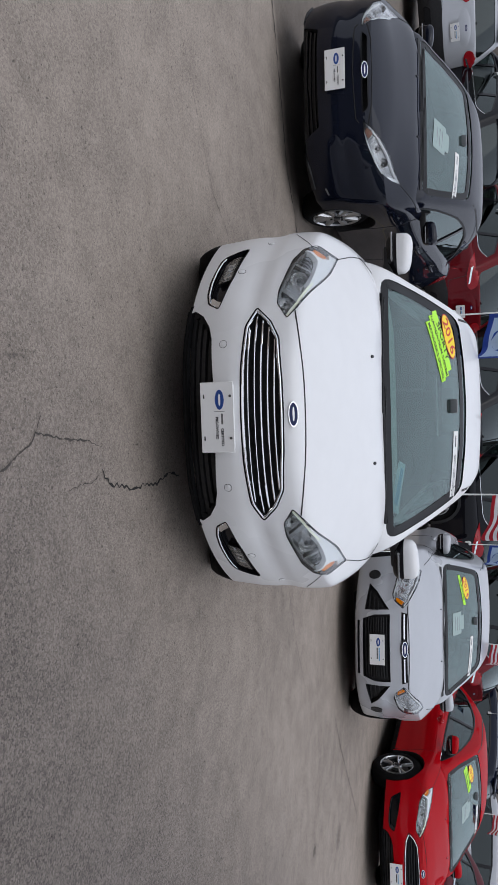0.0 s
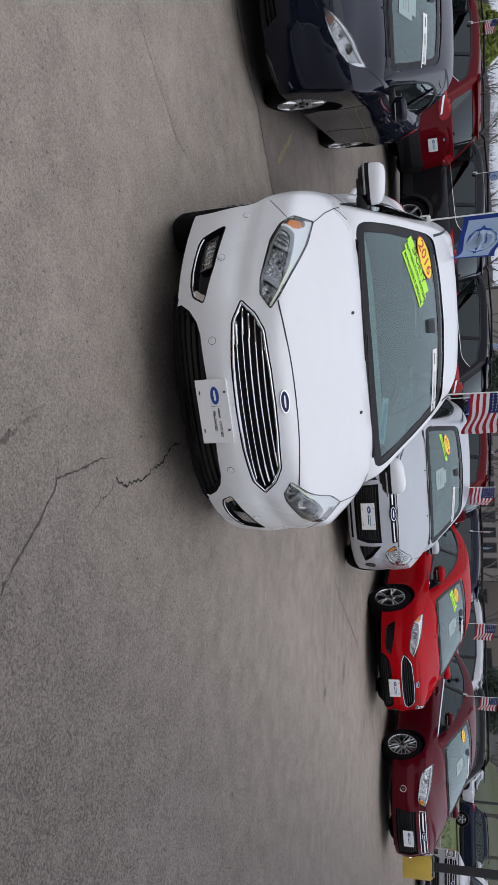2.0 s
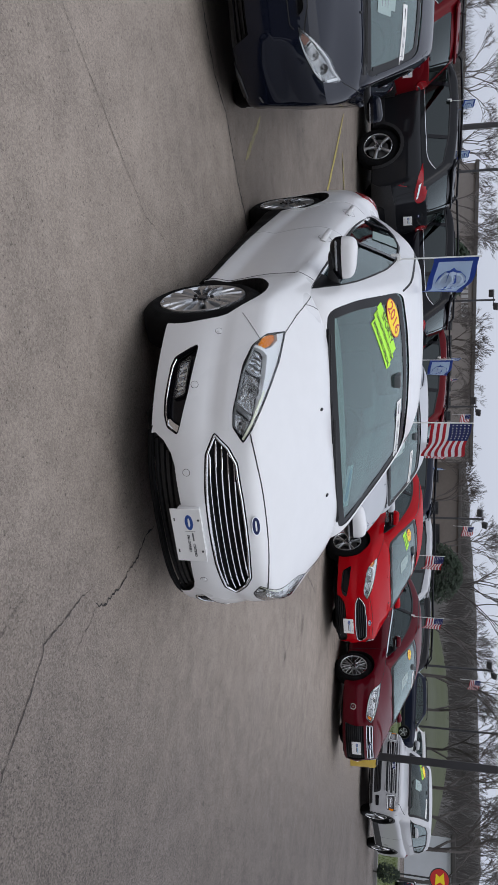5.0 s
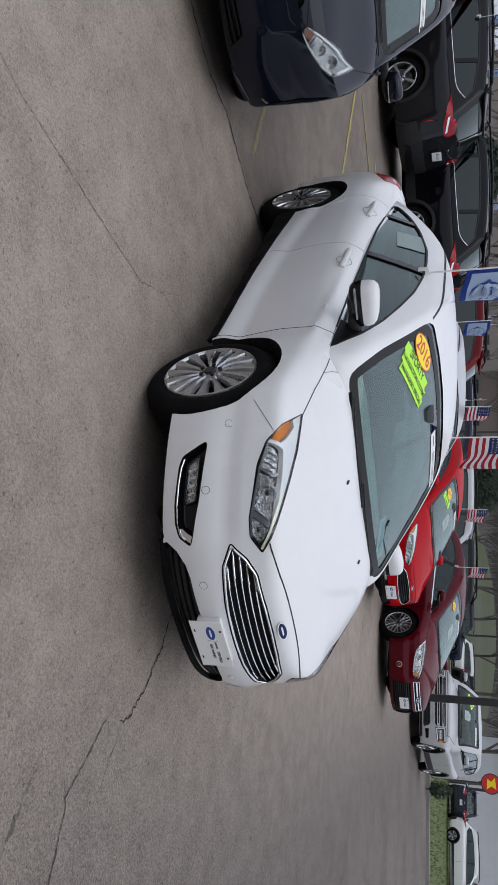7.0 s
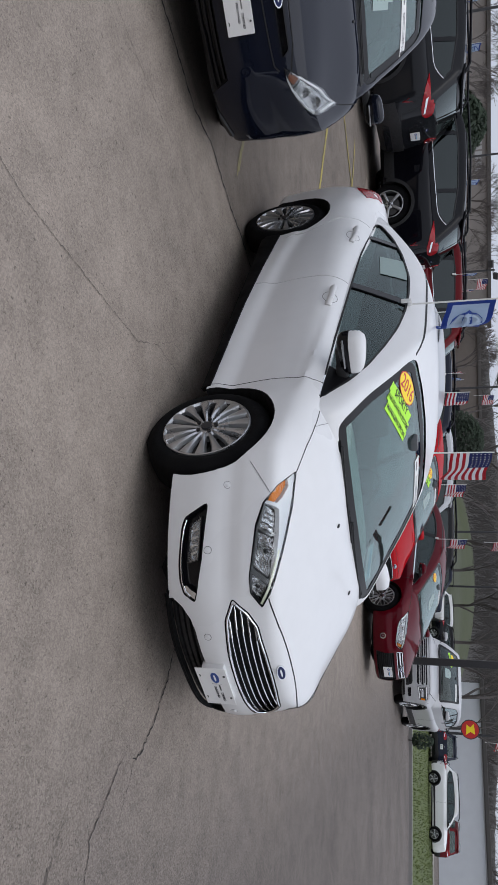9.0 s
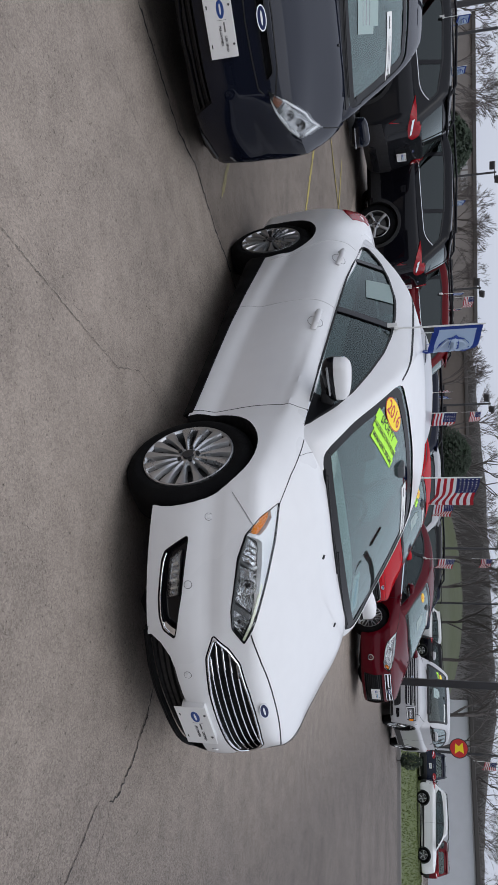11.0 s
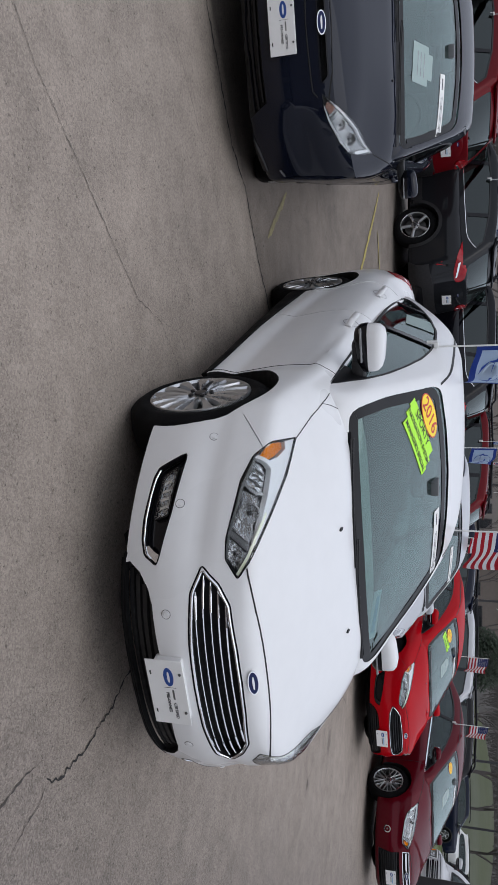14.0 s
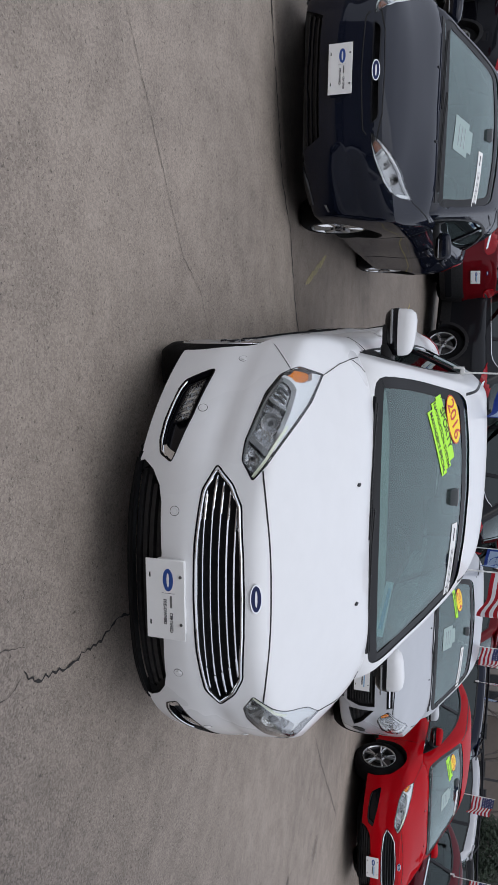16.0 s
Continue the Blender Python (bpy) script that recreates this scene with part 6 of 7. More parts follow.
def lot_surface():
    """Worn concrete: smooth and pale where traffic has polished it, coarse bare stone towards the lane."""
    m = bpy.data.materials.new("worn_concrete")
    m.use_nodes = True
    n, l = m.node_tree.nodes, m.node_tree.links
    b = n["Principled BSDF"]
    co = n.new("ShaderNodeTexCoord")

    def tex(kind, scale, detail=3, rough=0.55):
        t = n.new(kind)
        t.inputs["Scale"].default_value = scale
        if kind == "ShaderNodeTexNoise":
            t.inputs["Detail"].default_value, t.inputs["Roughness"].default_value = detail, rough
        l.new(co.outputs["Object"], t.inputs["Vector"])
        return t

    def span(src, a, b, lo, hi, smooth=False):
        r = n.new("ShaderNodeMapRange")
        r.interpolation_type = "SMOOTHSTEP" if smooth else "LINEAR"
        for key, v in (("From Min", a), ("From Max", b), ("To Min", lo), ("To Max", hi)):
            r.inputs[key].default_value = v
        l.new(src, r.inputs["Value"])
        return r.outputs[0]

    def calc(op, x, y):
        c = n.new("ShaderNodeMath")
        c.operation = op
        for k, v in enumerate((x, y)):
            if isinstance(v, (int, float)):
                c.inputs[k].default_value = v
            else:
                l.new(v, c.inputs[k])
        return c.outputs[0]

    sep = n.new("ShaderNodeSeparateXYZ")
    l.new(co.outputs["Object"], sep.inputs[0])
    wide, mid, fine = tex("ShaderNodeTexNoise", 0.7, 4), tex("ShaderNodeTexNoise", 5.0, 5), tex("ShaderNodeTexNoise", 190, 3, 0.75)
    stone, pit = tex("ShaderNodeTexVoronoi", 135), tex("ShaderNodeTexNoise", 42, 2, 0.5)
    # where bare stone shows: towards the lane in front, in ragged patches
    lane = calc("SUBTRACT", calc("MULTIPLY", sep.outputs["X"], 0.55), calc("MULTIPLY", sep.outputs["Y"], 0.75))
    bare = span(calc("ADD", lane, calc("MULTIPLY", wide.outputs["Fac"], 2.2)), 0.6, 3.0, 0.16, 1.0, True)
    rough = span(bare, 0.22, 1.0, 0.45, 1.0)
    grey = n.new("ShaderNodeSeparateColor")
    l.new(stone.outputs["Color"], grey.inputs[0])
    speck = calc("MULTIPLY", calc("SUBTRACT", grey.outputs[0], 0.5), calc("MULTIPLY", rough, 0.95))
    speck = calc("ADD", speck, calc("MULTIPLY", calc("SUBTRACT", fine.outputs["Fac"], 0.5), span(rough, 0.45, 1, 0.95, 2.5)))
    grit = tex("ShaderNodeTexNoise", 105, 2, 0.5)
    holes = calc("ADD", span(pit.outputs["Fac"], 0.30, 0.35, -0.42, 0.0), span(grit.outputs["Fac"], 0.27, 0.32, -0.7, 0.0))
    flecks = span(pit.outputs["Fac"], 0.65, 0.71, 0.0, 0.14)
    stain = span(mid.outputs["Fac"], 0.3, 0.7, -0.15, 0.15)
    broad = span(wide.outputs["Fac"], 0.3, 0.7, -0.18, 0.18)
    shade = calc("ADD", calc("ADD", calc("ADD", 1.09, speck), calc("ADD", holes, flecks)), calc("ADD", stain, broad))
    pale = n.new("ShaderNodeMix")
    pale.data_type = "RGBA"
    pale.inputs["A"].default_value, pale.inputs["B"].default_value = (0.272, 0.229, 0.192, 1), (0.134, 0.115, 0.102, 1)
    l.new(bare, pale.inputs["Factor"])
    # behind the open joint, shade between the cars is put into the colour
    shade_mask = calc("SUBTRACT", calc("SUBTRACT", sep.outputs["Y"], calc("MULTIPLY", sep.outputs["X"], 0.308)), 3.6)
    shade_mask = calc("MINIMUM", shade_mask, calc("SUBTRACT", 1.4, sep.outputs["X"]))
    shade = calc("MULTIPLY", shade, span(shade_mask, -0.02, 0.05, 1.0, 0.60))
    # oil and drip stains with soft ragged edges
    for x, y, rx, ry, turn, deep in ((-0.215, -0.99, 0.018, 0.075, 8, 0.5), (-0.235, -0.85, 0.010, 0.06, 2, 0.3), (3.9, 3.15, 0.05, 0.07, 20, 0.6), (2.6, 0.4, 0.02, 0.03, 0, 0.4), (0.115, 0.02, 0.006, 0.012, 0, 0.6), (-1.7, -0.35, 0.012, 0.014, 0, 0.45), (4.4, 4.2, 0.10, 0.16, 30, 0.4)):
        mp, ln = n.new("ShaderNodeMapping"), n.new("ShaderNodeVectorMath")
        mp.vector_type, ln.operation = "TEXTURE", "LENGTH"
        mp.inputs["Location"].default_value, mp.inputs["Rotation"].default_value, mp.inputs["Scale"].default_value = (x, y, 0), (0, 0, radians(turn)), (rx, ry, 50)
        l.new(co.outputs["Object"], mp.inputs["Vector"])
        l.new(mp.outputs[0], ln.inputs[0])
        ragged = calc("ADD", ln.outputs["Value"], calc("MULTIPLY", calc("SUBTRACT", pit.outputs["Fac"], 0.5), 2.6))
        shade = calc("MULTIPLY", shade, span(ragged, 0.35, 1.25, 1 - deep, 1.0, True))
    tint = n.new("ShaderNodeVectorMath")
    tint.operation = "SCALE"
    l.new(pale.outputs["Result"], tint.inputs[0])
    l.new(calc("MAXIMUM", shade, 0.15), tint.inputs["Scale"])
    l.new(tint.outputs[0], b.inputs["Base Color"])
    b.inputs["Roughness"].default_value, b.inputs["Specular IOR Level"].default_value = 0.85, 0.3
    bp = n.new("ShaderNodeBump")
    bp.inputs["Strength"].default_value, bp.inputs["Distance"].default_value = 0.6, 0.006
    l.new(calc("ADD", speck, holes), bp.inputs["Height"])
    l.new(bp.outputs[0], b.inputs["Normal"])
    return m


GROUND = lot_surface()
bm = bmesh.new()
xs = [-600, -200, -80, -40, -20] + [-12 + 0.75 * i for i in range(70)] + [45, 55, 70, 90, 120, 200, 600]
ys = [-600, -200, -60, -20, -8, -4] + [-2 + 0.75 * i for i in range(50)] + [40, 50, 65, 85, 120, 200, 600]
g = [[bm.verts.new((x, y, ground_z(x, y))) for x in xs] for y in ys]
for j in range(len(ys) - 1):
    for i in range(len(xs) - 1):
        bm.faces.new((g[j][i], g[j][i + 1], g[j + 1][i + 1], g[j + 1][i]))
ground = part("ground", bm, GROUND)
tagged(ground, "worn grey-brown concrete car lot surface", "ground", kind="structure")


# ---- the first row ----
def at_car(x, y, yaw, z=0.0):
    return pose(x, y, z, 0, 0, yaw)


hero = thing("car", "white compact saloon car with a barred chrome grille", "car", at_car(0, 0, 0), "cars for sale")
skin, ck = car_shell(hero, dict(COMPACT, press=1.0, trim=0.013), WHITE, 0.028, hex_openings)
add_wheels(hero, COMPACT, 15, "multi", ALLOY)
interior(hero, COMPACT)
hex_face(hero, skin, ck, COMPACT, WHITE)
compact_details(hero, skin, ck, COMPACT, WHITE)
mirrors(hero, WHITE)
year_sticker(hero, ck, -0.415, 1.264, 36, "2016", [("SPORTY", 0.070), ("NAVIGATION SYSTEM", 0.041), ("MANAGER'S SPECIAL", 0.041)], 0.98)
strip_label(hero, ck, 0.39, 1.305, -14)
dash_card = material("blue_card", (0.45, 0.62, 0.70), 0.6, grain=0.02, spread=0.08)
card = part("dash_card", ck.patch("front", [(0.29, 1.047), (0.32, 1.073), (0.60, 1.030), (0.56, 0.998)], -0.016, 0.002, 0.05), dash_card, hero, "pale blue printed card on the dashboard")
part("card_print", ck.patch("front", [(0.33, 1.052), (0.345, 1.063), (0.55, 1.027), (0.53, 1.014)], -0.014, 0.001, 0.05), LIGHTBLUE, card)
part("window_paper", ck.patch("right", [(2.80, 1.095), (3.07, 1.078), (3.13, 1.255), (2.84, 1.270)], -0.004, 0.002, 0.06), material("pale_card", (0.29, 0.37, 0.355), 0.7, grain=0.02, spread=0.05), hero, "pale paper behind the rear door glass")

red = thing("car", "bright red compact car with a black grille", "car", at_car(5.66, 5.63, 4), "cars for sale")
skin, ck = car_shell(red, COMPACT, RED, 0.05, hex_openings)
add_wheels(red, dict(COMPACT, rim=0.212), 5, "pair", ALLOY)
interior(red, COMPACT)
hex_face(red, skin, ck, COMPACT, RED, bars=False, lamps=False, sensors=False, words=False)
compact_details(red, skin, ck, COMPACT, RED)
mirrors(red, RED)
year_sticker(red, ck, -0.40, 1.225, 24, "2015", [("ONE OWNER", 0.045), ("LOW MILEAGE", 0.042)], 0.9)
strip_label(red, ck, 0.39, 1.305, -14)
hang_tag(red, ck, 0.02, 1.17)


grey = thing("car", "dark grey small hatchback car with a slot grille", "car", at_car(-2.495, 2.50, -4), "cars for sale")
skin, ck = car_shell(grey, SMALL, GREY, 0.045, small_openings)
add_wheels(grey, SMALL, 8, "star", ALLOY)
interior(grey, SMALL)
small_face(grey, skin, ck, SMALL, GREY)
common_details(grey, skin, ck, SMALL, GREY, 0.94, 1.08)
mirrors(grey, GREY, 0.735, 1.36, 1.01, 0.95)
strip_label(grey, ck, 0.39, 1.29, -14)
hang_tag(grey, ck, 0.12, 1.17, -10)

old = thing("car", "silvery white compact hatchback with a three-part lower grille", "car", at_car(2.43, 4.25, -5), "cars for sale")
skin, ck = car_shell(old, OLD, SILVERWHITE, 0.05, old_openings)
add_wheels(old, OLD, 7, "star", ALLOY)
interior(old, OLD)
old_face(old, skin, ck, OLD, SILVERWHITE)
common_details(old, skin, ck, OLD, SILVERWHITE, 0.97, 1.06)
mirrors(old, SILVERWHITE)
year_sticker(old, ck, -0.41, 1.235, 24, "2014", [("ONE OWNER", 0.045)], 0.9)
strip_label(old, ck, 0.39, 1.305, -14)
hang_tag(old, ck, -0.05, 1.17)

wine = thing("car", "wine red saloon car with a chrome bar grille", "car", at_car(8.3, 5.6, 0), "cars for sale")
skin, ck = car_shell(wine, BIG, WINE, 0.05, big_openings)
add_wheels(wine, BIG, 10, "mesh", ALLOY)
interior(wine, BIG)
big_face(wine, skin, ck, BIG, WINE)
common_details(wine, skin, ck, BIG, WINE, 1.06)
mirrors(wine, WINE, 0.81, 1.56, 1.0, 0.95)
year_sticker(wine, ck, -0.42, 1.23, 24, "2013", [], 0.85)
strip_label(wine, ck, 0.39, 1.305, -14)
hang_tag(wine, ck, -0.02, 1.17)

# ---- the second row, parked aslant with tails towards the lane ----
for k, mat, label, L in (
    (-3, SILVERWHITE, "silver utility vehicle parked aslant, tail out", 4.5),
    (-2, BLACKPAINT, "black utility vehicle parked aslant, tail out", 4.5),
    (-1, MAROON, "dark red utility vehicle parked aslant, tail out", 4.5),
    (0, MIDGREY, "mid grey utility vehicle parked aslant, tail out", 4.5),
    (1, BLACKPAINT, "black utility vehicle with bright window trim, tail out", 4.5),
    (2, MAROON, "dark red utility vehicle beside a black one, tail out", 4.5),
    (3, NAVY, "navy blue utility vehicle parked aslant, tail out", 4.5),
    (4, SILVERWHITE, "silver utility vehicle with roof rails, tail out", 4.5),
    (5, BLACKPAINT, "black utility vehicle at the end of the row", 4.5),
):
    x, y = -2.69 + 2.35 * k, 13.46 + 0.1 * k
    place = pose(x, y, ground_z(x + 1.5, y - 1.5), 0, 0, -130)
    if k == -3:
        row_suv = suv(label, mat, place, L, step=0.055)
    else:
        repainted(row_suv, SILVERWHITE, mat, place, label)

suv("pearl white full-size utility vehicle facing the lane", PEARL, at_car(13.70, 9.59, -70), 5.2, SUVGLASS, True, 0.06, False, 1.0, 1.68, tall=1.166, group="cars for sale")
flag(-0.64, 2.48, 1.29, "banner", yaw=12, seed=3, droop=0.28)
flag(0.64, 2.48, 1.29, "stars", yaw=0, seed=5)
for x, y, z, kind, yaw, seed in ((1.81, 6.68, 1.29, "banner", 15, 7), (3.09, 6.68, 1.29, "stars", 5, 8), (6.11, 8.07, 1.29, "stars", -5, 9), (7.66, 8.2, 1.31, "stars", 0, 10)):
    flag(x, y, z, kind, yaw=yaw, seed=seed)
for k, sd, kind, seed in ((-2, 1, "banner", 29), (-1, 1, "stars", 30), (0, -1, "banner", 31), (0, 1, "banner", 32), (1, -1, "banner", 33), (2, -1, "stars", 34), (2, 1, "banner", 35), (3, -1, "banner", 36), (3, 1, "stars", 37)):
    x, y = -2.69 + 2.35 * k, 13.46 + 0.1 * k
    q = pose(x, y, ground_z(x + 1.5, y - 1.5), 0, 0, -130) @ Vector((sd * 0.725, 2.75, 1.53))
    flag(*q, kind, yaw=25 + 8 * k, seed=seed, size=0.62, pole=0.42, droop=0.3, group="flags of the second row")


# ---- surface of the lot: cracks, joints, painted lines ----
CRACK = material("crack_dark", (0.055, 0.047, 0.042), 0.95, grain=0.01, spread=0.4)
FAINT = material("crack_faint", (0.125, 0.105, 0.090), 0.95, grain=0.02, spread=0.6)
JOINT = material("joint_dark", (0.02, 0.018, 0.017), 0.95, grain=0.02, spread=0.4)
LINEWORN = material("faded_yellow_paint", (0.22, 0.19, 0.095), 0.85, grain=0.03, spread=0.7)
LINEYELLOW = material("worn_yellow_paint", (0.33, 0.27, 0.075), 0.8, grain=0.03, spread=0.5)


def on_ground(name, label, pts, width, mat, rag=0.4, step=0.05, wander=0.015, seed=1, lift=0.003):
    """A ragged band on the ground along points."""
    rnd = random.Random(seed)
    bm = bmesh.new()
    rows = []
    line = dense(pts, step, False)
    for i, p in enumerate(line):
        a, b = line[max(0, i - 1)], line[min(len(line) - 1, i + 1)]
        d = (b - a).normalized()
        n = Vector((-d.y, d.x))
        q = p + n * rnd.uniform(-wander, wander)
        w = width * (1 + rnd.uniform(-rag, rag)) / 2 * min(1, 0.25 + 6 * min(i, len(line) - 1 - i) / len(line))
        rows.append([bm.verts.new((*(q + n * s), ground_z(*q) + lift)) for s in (w, -w)])
    for a, b in zip(rows, rows[1:]):
        bm.faces.new((a[0], a[1], b[1], b[0]))
    ob = part(name, bm, mat)
    return tagged(ob, label, name.replace("_", " "), kind="structure")


for k, (pts, w) in enumerate((
    ([(0.11, -0.29), (0.07, -0.41), (0.06, -0.56), (0.03, -0.75), (0.06, -0.78), (0.13, -0.92), (0.18, -1.05), (0.26, -1.22), (0.40, -1.55)], 0.005),
    ([(0.20, -0.31), (0.24, -0.37), (0.24, -0.46), (0.26, -0.58)], 0.003),
    ([(0.03, -0.75), (-0.04, -0.71)], 0.003),
    ([(-3.4, 0.28), (-2.59, 0.48), (-2.23, 0.60), (-1.83, 0.82), (-1.57, 0.965), (-1.28, 1.13), (-1.14, 1.33), (-0.88, 1.47), (-0.5, 1.56)], 0.0045),
    ([(-2.24, 0.69), (-1.93, 0.775), (-1.69, 0.96), (-1.28, 1.115)], 0.002),
    ([(-1.10, 1.39), (-1.02, 1.55), (-0.9, 1.62)], 0.003),
    ([(-3.4, 1.85), (-2.54, 2.06), (-2.16, 2.22), (-1.66, 2.44), (-1.1, 2.62), (-0.7, 2.85)], 0.004),
    ([(3.05, 4.12), (3.6, 4.45), (4.2, 4.88), (4.8, 5.3)], 0.02),
    ([(0.9, 2.2), (1.3, 2.5), (1.9, 2.72), (2.4, 3.0)], 0.006),
)):
    on_ground("crack", "dark ragged crack in the concrete", pts, w * (1.1 if k < 3 else 0.75), CRACK if k < 3 else FAINT, 0.9, 0.016, 0.005, k)
on_ground("crack", "wide dark crack in the concrete by the bumper", [(0.20, -0.31), (0.26, -0.25), (0.29, -0.12), (0.30, -0.03), (0.30, 0.08), (0.31, 0.23), (0.28, 0.32), (0.29, 0.5)], 0.010, material("crack_deep", (0.02, 0.018, 0.017), 0.95, grain=0.01, spread=0.4), 0.7, 0.02, 0.012, 20)
on_ground("joint", "dark open joint between concrete slabs", [(-4.2, 2.3), (-2.6, 2.72), (-1.92, 2.90), (-1.65, 3.10), (-1.08, 3.27), (-0.84, 3.38), (0.4, 3.75), (1.8, 4.15)], 0.014, JOINT, 0.7, 0.03, 0.010, 21)
for k, (a, b, w) in enumerate((((-1.52, 4.35), (-1.24, 3.59), 0.05), ((-1.15, 9.0), (0.60, 6.4), 0.075), ((-0.66, 8.8), (0.95, 8.86), 0.06), ((0.35, 9.5), (1.4, 8.2), 0.06), ((2.7, 8.9), (3.9, 7.3), 0.08))):
    on_ground("painted_line", "worn yellow parking line", [a, b], w, LINEYELLOW if k else LINEWORN, 0.3, 0.05, 0.006, 30 + k, 0.004)

# ---- lamp post between the wine red car and the white utility vehicle ----
post = thing("lamp_post", "dark square steel lamp post on a yellow concrete base", "lamp post", pose(11.53, 8.06, 0, 0, 0, 40))
YELLOWBASE = material("yellow_concrete", (0.45, 0.31, 0.05), 0.85, grain=0.02, spread=0.3, bump=0.2)
POSTGREY = material("dark_post", (0.03, 0.03, 0.033), 0.5, grain=0.05, spread=0.2)
part("base", lathe([(0, 0), (0, 0.25), (0.50, 0.24), (0.54, 0.21), (0.54, 0)], 28, "z"), YELLOWBASE, post, "yellow painted concrete base")
part("foot_plate", box_bm(-0.18, 0.18, -0.18, 0.18, 0.54, 0.57, 0.005, 1), POSTGREY, post)
part("pole", box_bm(-0.078, 0.078, -0.078, 0.078, 0.56, 8.6, 0.012, 2), POSTGREY, post)
for sd in (-1, 1):
    part("lamp_head", moved(box_bm(-0.18, 0.18, -0.32, 0.32, -0.06, 0.06, 0.03, 2), pose(0.0, sd * 0.55, 8.55, sd * 8)), POSTGREY, post, "flat floodlight head")

# ---- grass bank, kerb ----
GRASS = material("spring_grass", (0.075, 0.098, 0.022), 0.9, grain=0.06, spread=0.5, bump=0.6)
KERB = material("pale_kerb", (0.42, 0.40, 0.36), 0.8, grain=0.03, spread=0.2, bump=0.2)
bm = bmesh.new()
rows = []
for i in range(26):
    d = 0.0 + 30.0 * i / 25
    row = []
    for j in range(60):
        y = -25 + 60 * j / 59
        x = 22.0 - 0.4 * (y - 11.5) + d
        row.append(bm.verts.new((x, y, ground_z(x, y) + (0.05 if 0 < i < 25 else -0.03) + 0.03 * noise.noise(Vector((x, y, 0))))))
    rows.append(row)
for a, b in zip(rows, rows[1:]):
    for j in range(59):
        bm.faces.new((a[j], a[j + 1], b[j + 1], b[j]))
bmesh.ops.recalc_face_normals(bm, faces=bm.faces)
tagged(part("grass_bank", bm, GRASS), "patchy green and brown grass bank beside the lot", "grass", kind="structure")
rnd = random.Random(5)
bm = bmesh.new()
for _ in range(26000):
    d, y = rnd.uniform(0.1, 29.5), rnd.uniform(-12, 24)
    x = 22.0 - 0.4 * (y - 11.5) + d
    z = ground_z(x, y) + 0.03
    h, a = rnd.uniform(0.04, 0.12), rnd.uniform(0, 6.28)
    w = 0.025
    v = [bm.verts.new(c) for c in ((x - w * math.cos(a), y - w * math.sin(a), z), (x + w * math.cos(a), y + w * math.sin(a), z), (x + rnd.uniform(-0.05, 0.05), y + rnd.uniform(-0.05, 0.05), z + h))]
    bm.faces.new(v)
tagged(part("grass_blades", bm, material("grass_blade", (0.085, 0.108, 0.028), 0.9, grain=0.3, spread=0.5)), "loose grass tufts", "grass", kind="stuff")
for d, w, lab in ((0.0, 0.16, "low kerb along the lot"), (30.2, 0.5, "pale concrete kerb along the road")):
    bm = bmesh.new()
    rows = []
    for j in range(40):
        y = -25 + 60 * j / 39
        x = 22.0 - 0.4 * (y - 11.5) + d
        z = ground_z(x, y)
        rows.append([bm.verts.new(c) for c in ((x - w / 2, y, z - 0.05), (x - w / 2 + 0.02, y, z + 0.11), (x + w / 2, y, z + 0.12), (x + w / 2, y, z - 0.05))])
    for a, b in zip(rows, rows[1:]):
        for k in range(3):
            bm.faces.new((a[k], a[k + 1], b[k + 1], b[k]))
    bm.faces.new(rows[0]), bm.faces.new(rows[-1])
    bmesh.ops.recalc_face_normals(bm, faces=bm.faces)
    tagged(part("kerb", bm, KERB if w > 0.2 else material("grey_kerb", (0.22, 0.21, 0.2), 0.85, grain=0.03, spread=0.2)), lab, "kerb", kind="structure")


# ---- far buildings, woods, trees ----
def polar(az, dist, x0=-2.0, y0=-2.0):
    return x0 + dist * math.sin(radians(az)), y0 + dist * math.cos(radians(az))


BRICK = material("brown_masonry", (0.20, 0.182, 0.168), 0.9, grain=0.4, spread=0.15)
DARKBRICK = material("dark_brown_masonry", (0.15, 0.13, 0.115), 0.9, grain=0.4, spread=0.15)
PALEWALL = material("pale_metal_wall", (0.56, 0.58, 0.60), 0.7, grain=0.8, spread=0.08)
ROOFDARK = material("roof_edge", (0.07, 0.065, 0.06), 0.8)
PANE = material("dark_pane", (0.02, 0.022, 0.025), 0.1, coat=1.0)


def building(name, label, az0, az1, dist, h, mat, windows=(), z0=0.5, deep=14, sign=False):
    """A flat-roofed block that faces the lot between two bearings."""
    (xa, ya), (xb, yb) = polar(az0, dist), polar(az1, dist)
    L = math.hypot(xb - xa, yb - ya)
    b = thing(name, label, "building", Matrix.Translation((xa, ya, z0)) @ pose(0, 0, 0, 0, 0, math.degrees(math.atan2(yb - ya, xb - xa))), kind="")
    part("wall", box_bm(0, L, 0, deep, -1.5, h, 0.02, 1), mat, b)
    part("roof", box_bm(-0.25, L + 0.25, -0.25, deep + 0.25, h, h + 0.35, 0.03, 1), ROOFDARK, b, "dark roof edge")
    for u, v, w, hh in windows:
        win = part("window", box_bm(u * L - w / 2 - 0.08, u * L + w / 2 + 0.08, -0.06, 0.02, v - 0.08, v + hh + 0.08, 0.01, 1), ROOFDARK, b)
        part("pane", box_bm(u * L - w / 2, u * L + w / 2, -0.08, -0.05, v, v + hh), PANE, win)
    if sign:
        n = 9
        for k in range(n):
            part("sign_bar", box_bm(L * (0.36 + 0.016 * k), L * (0.36 + 0.016 * k) + 0.32, -0.12, -0.02, h - 1.1, h - 0.45), material("sign_pale", (0.35, 0.35, 0.35), 0.6), b, "plain pale sign shape")
    return b


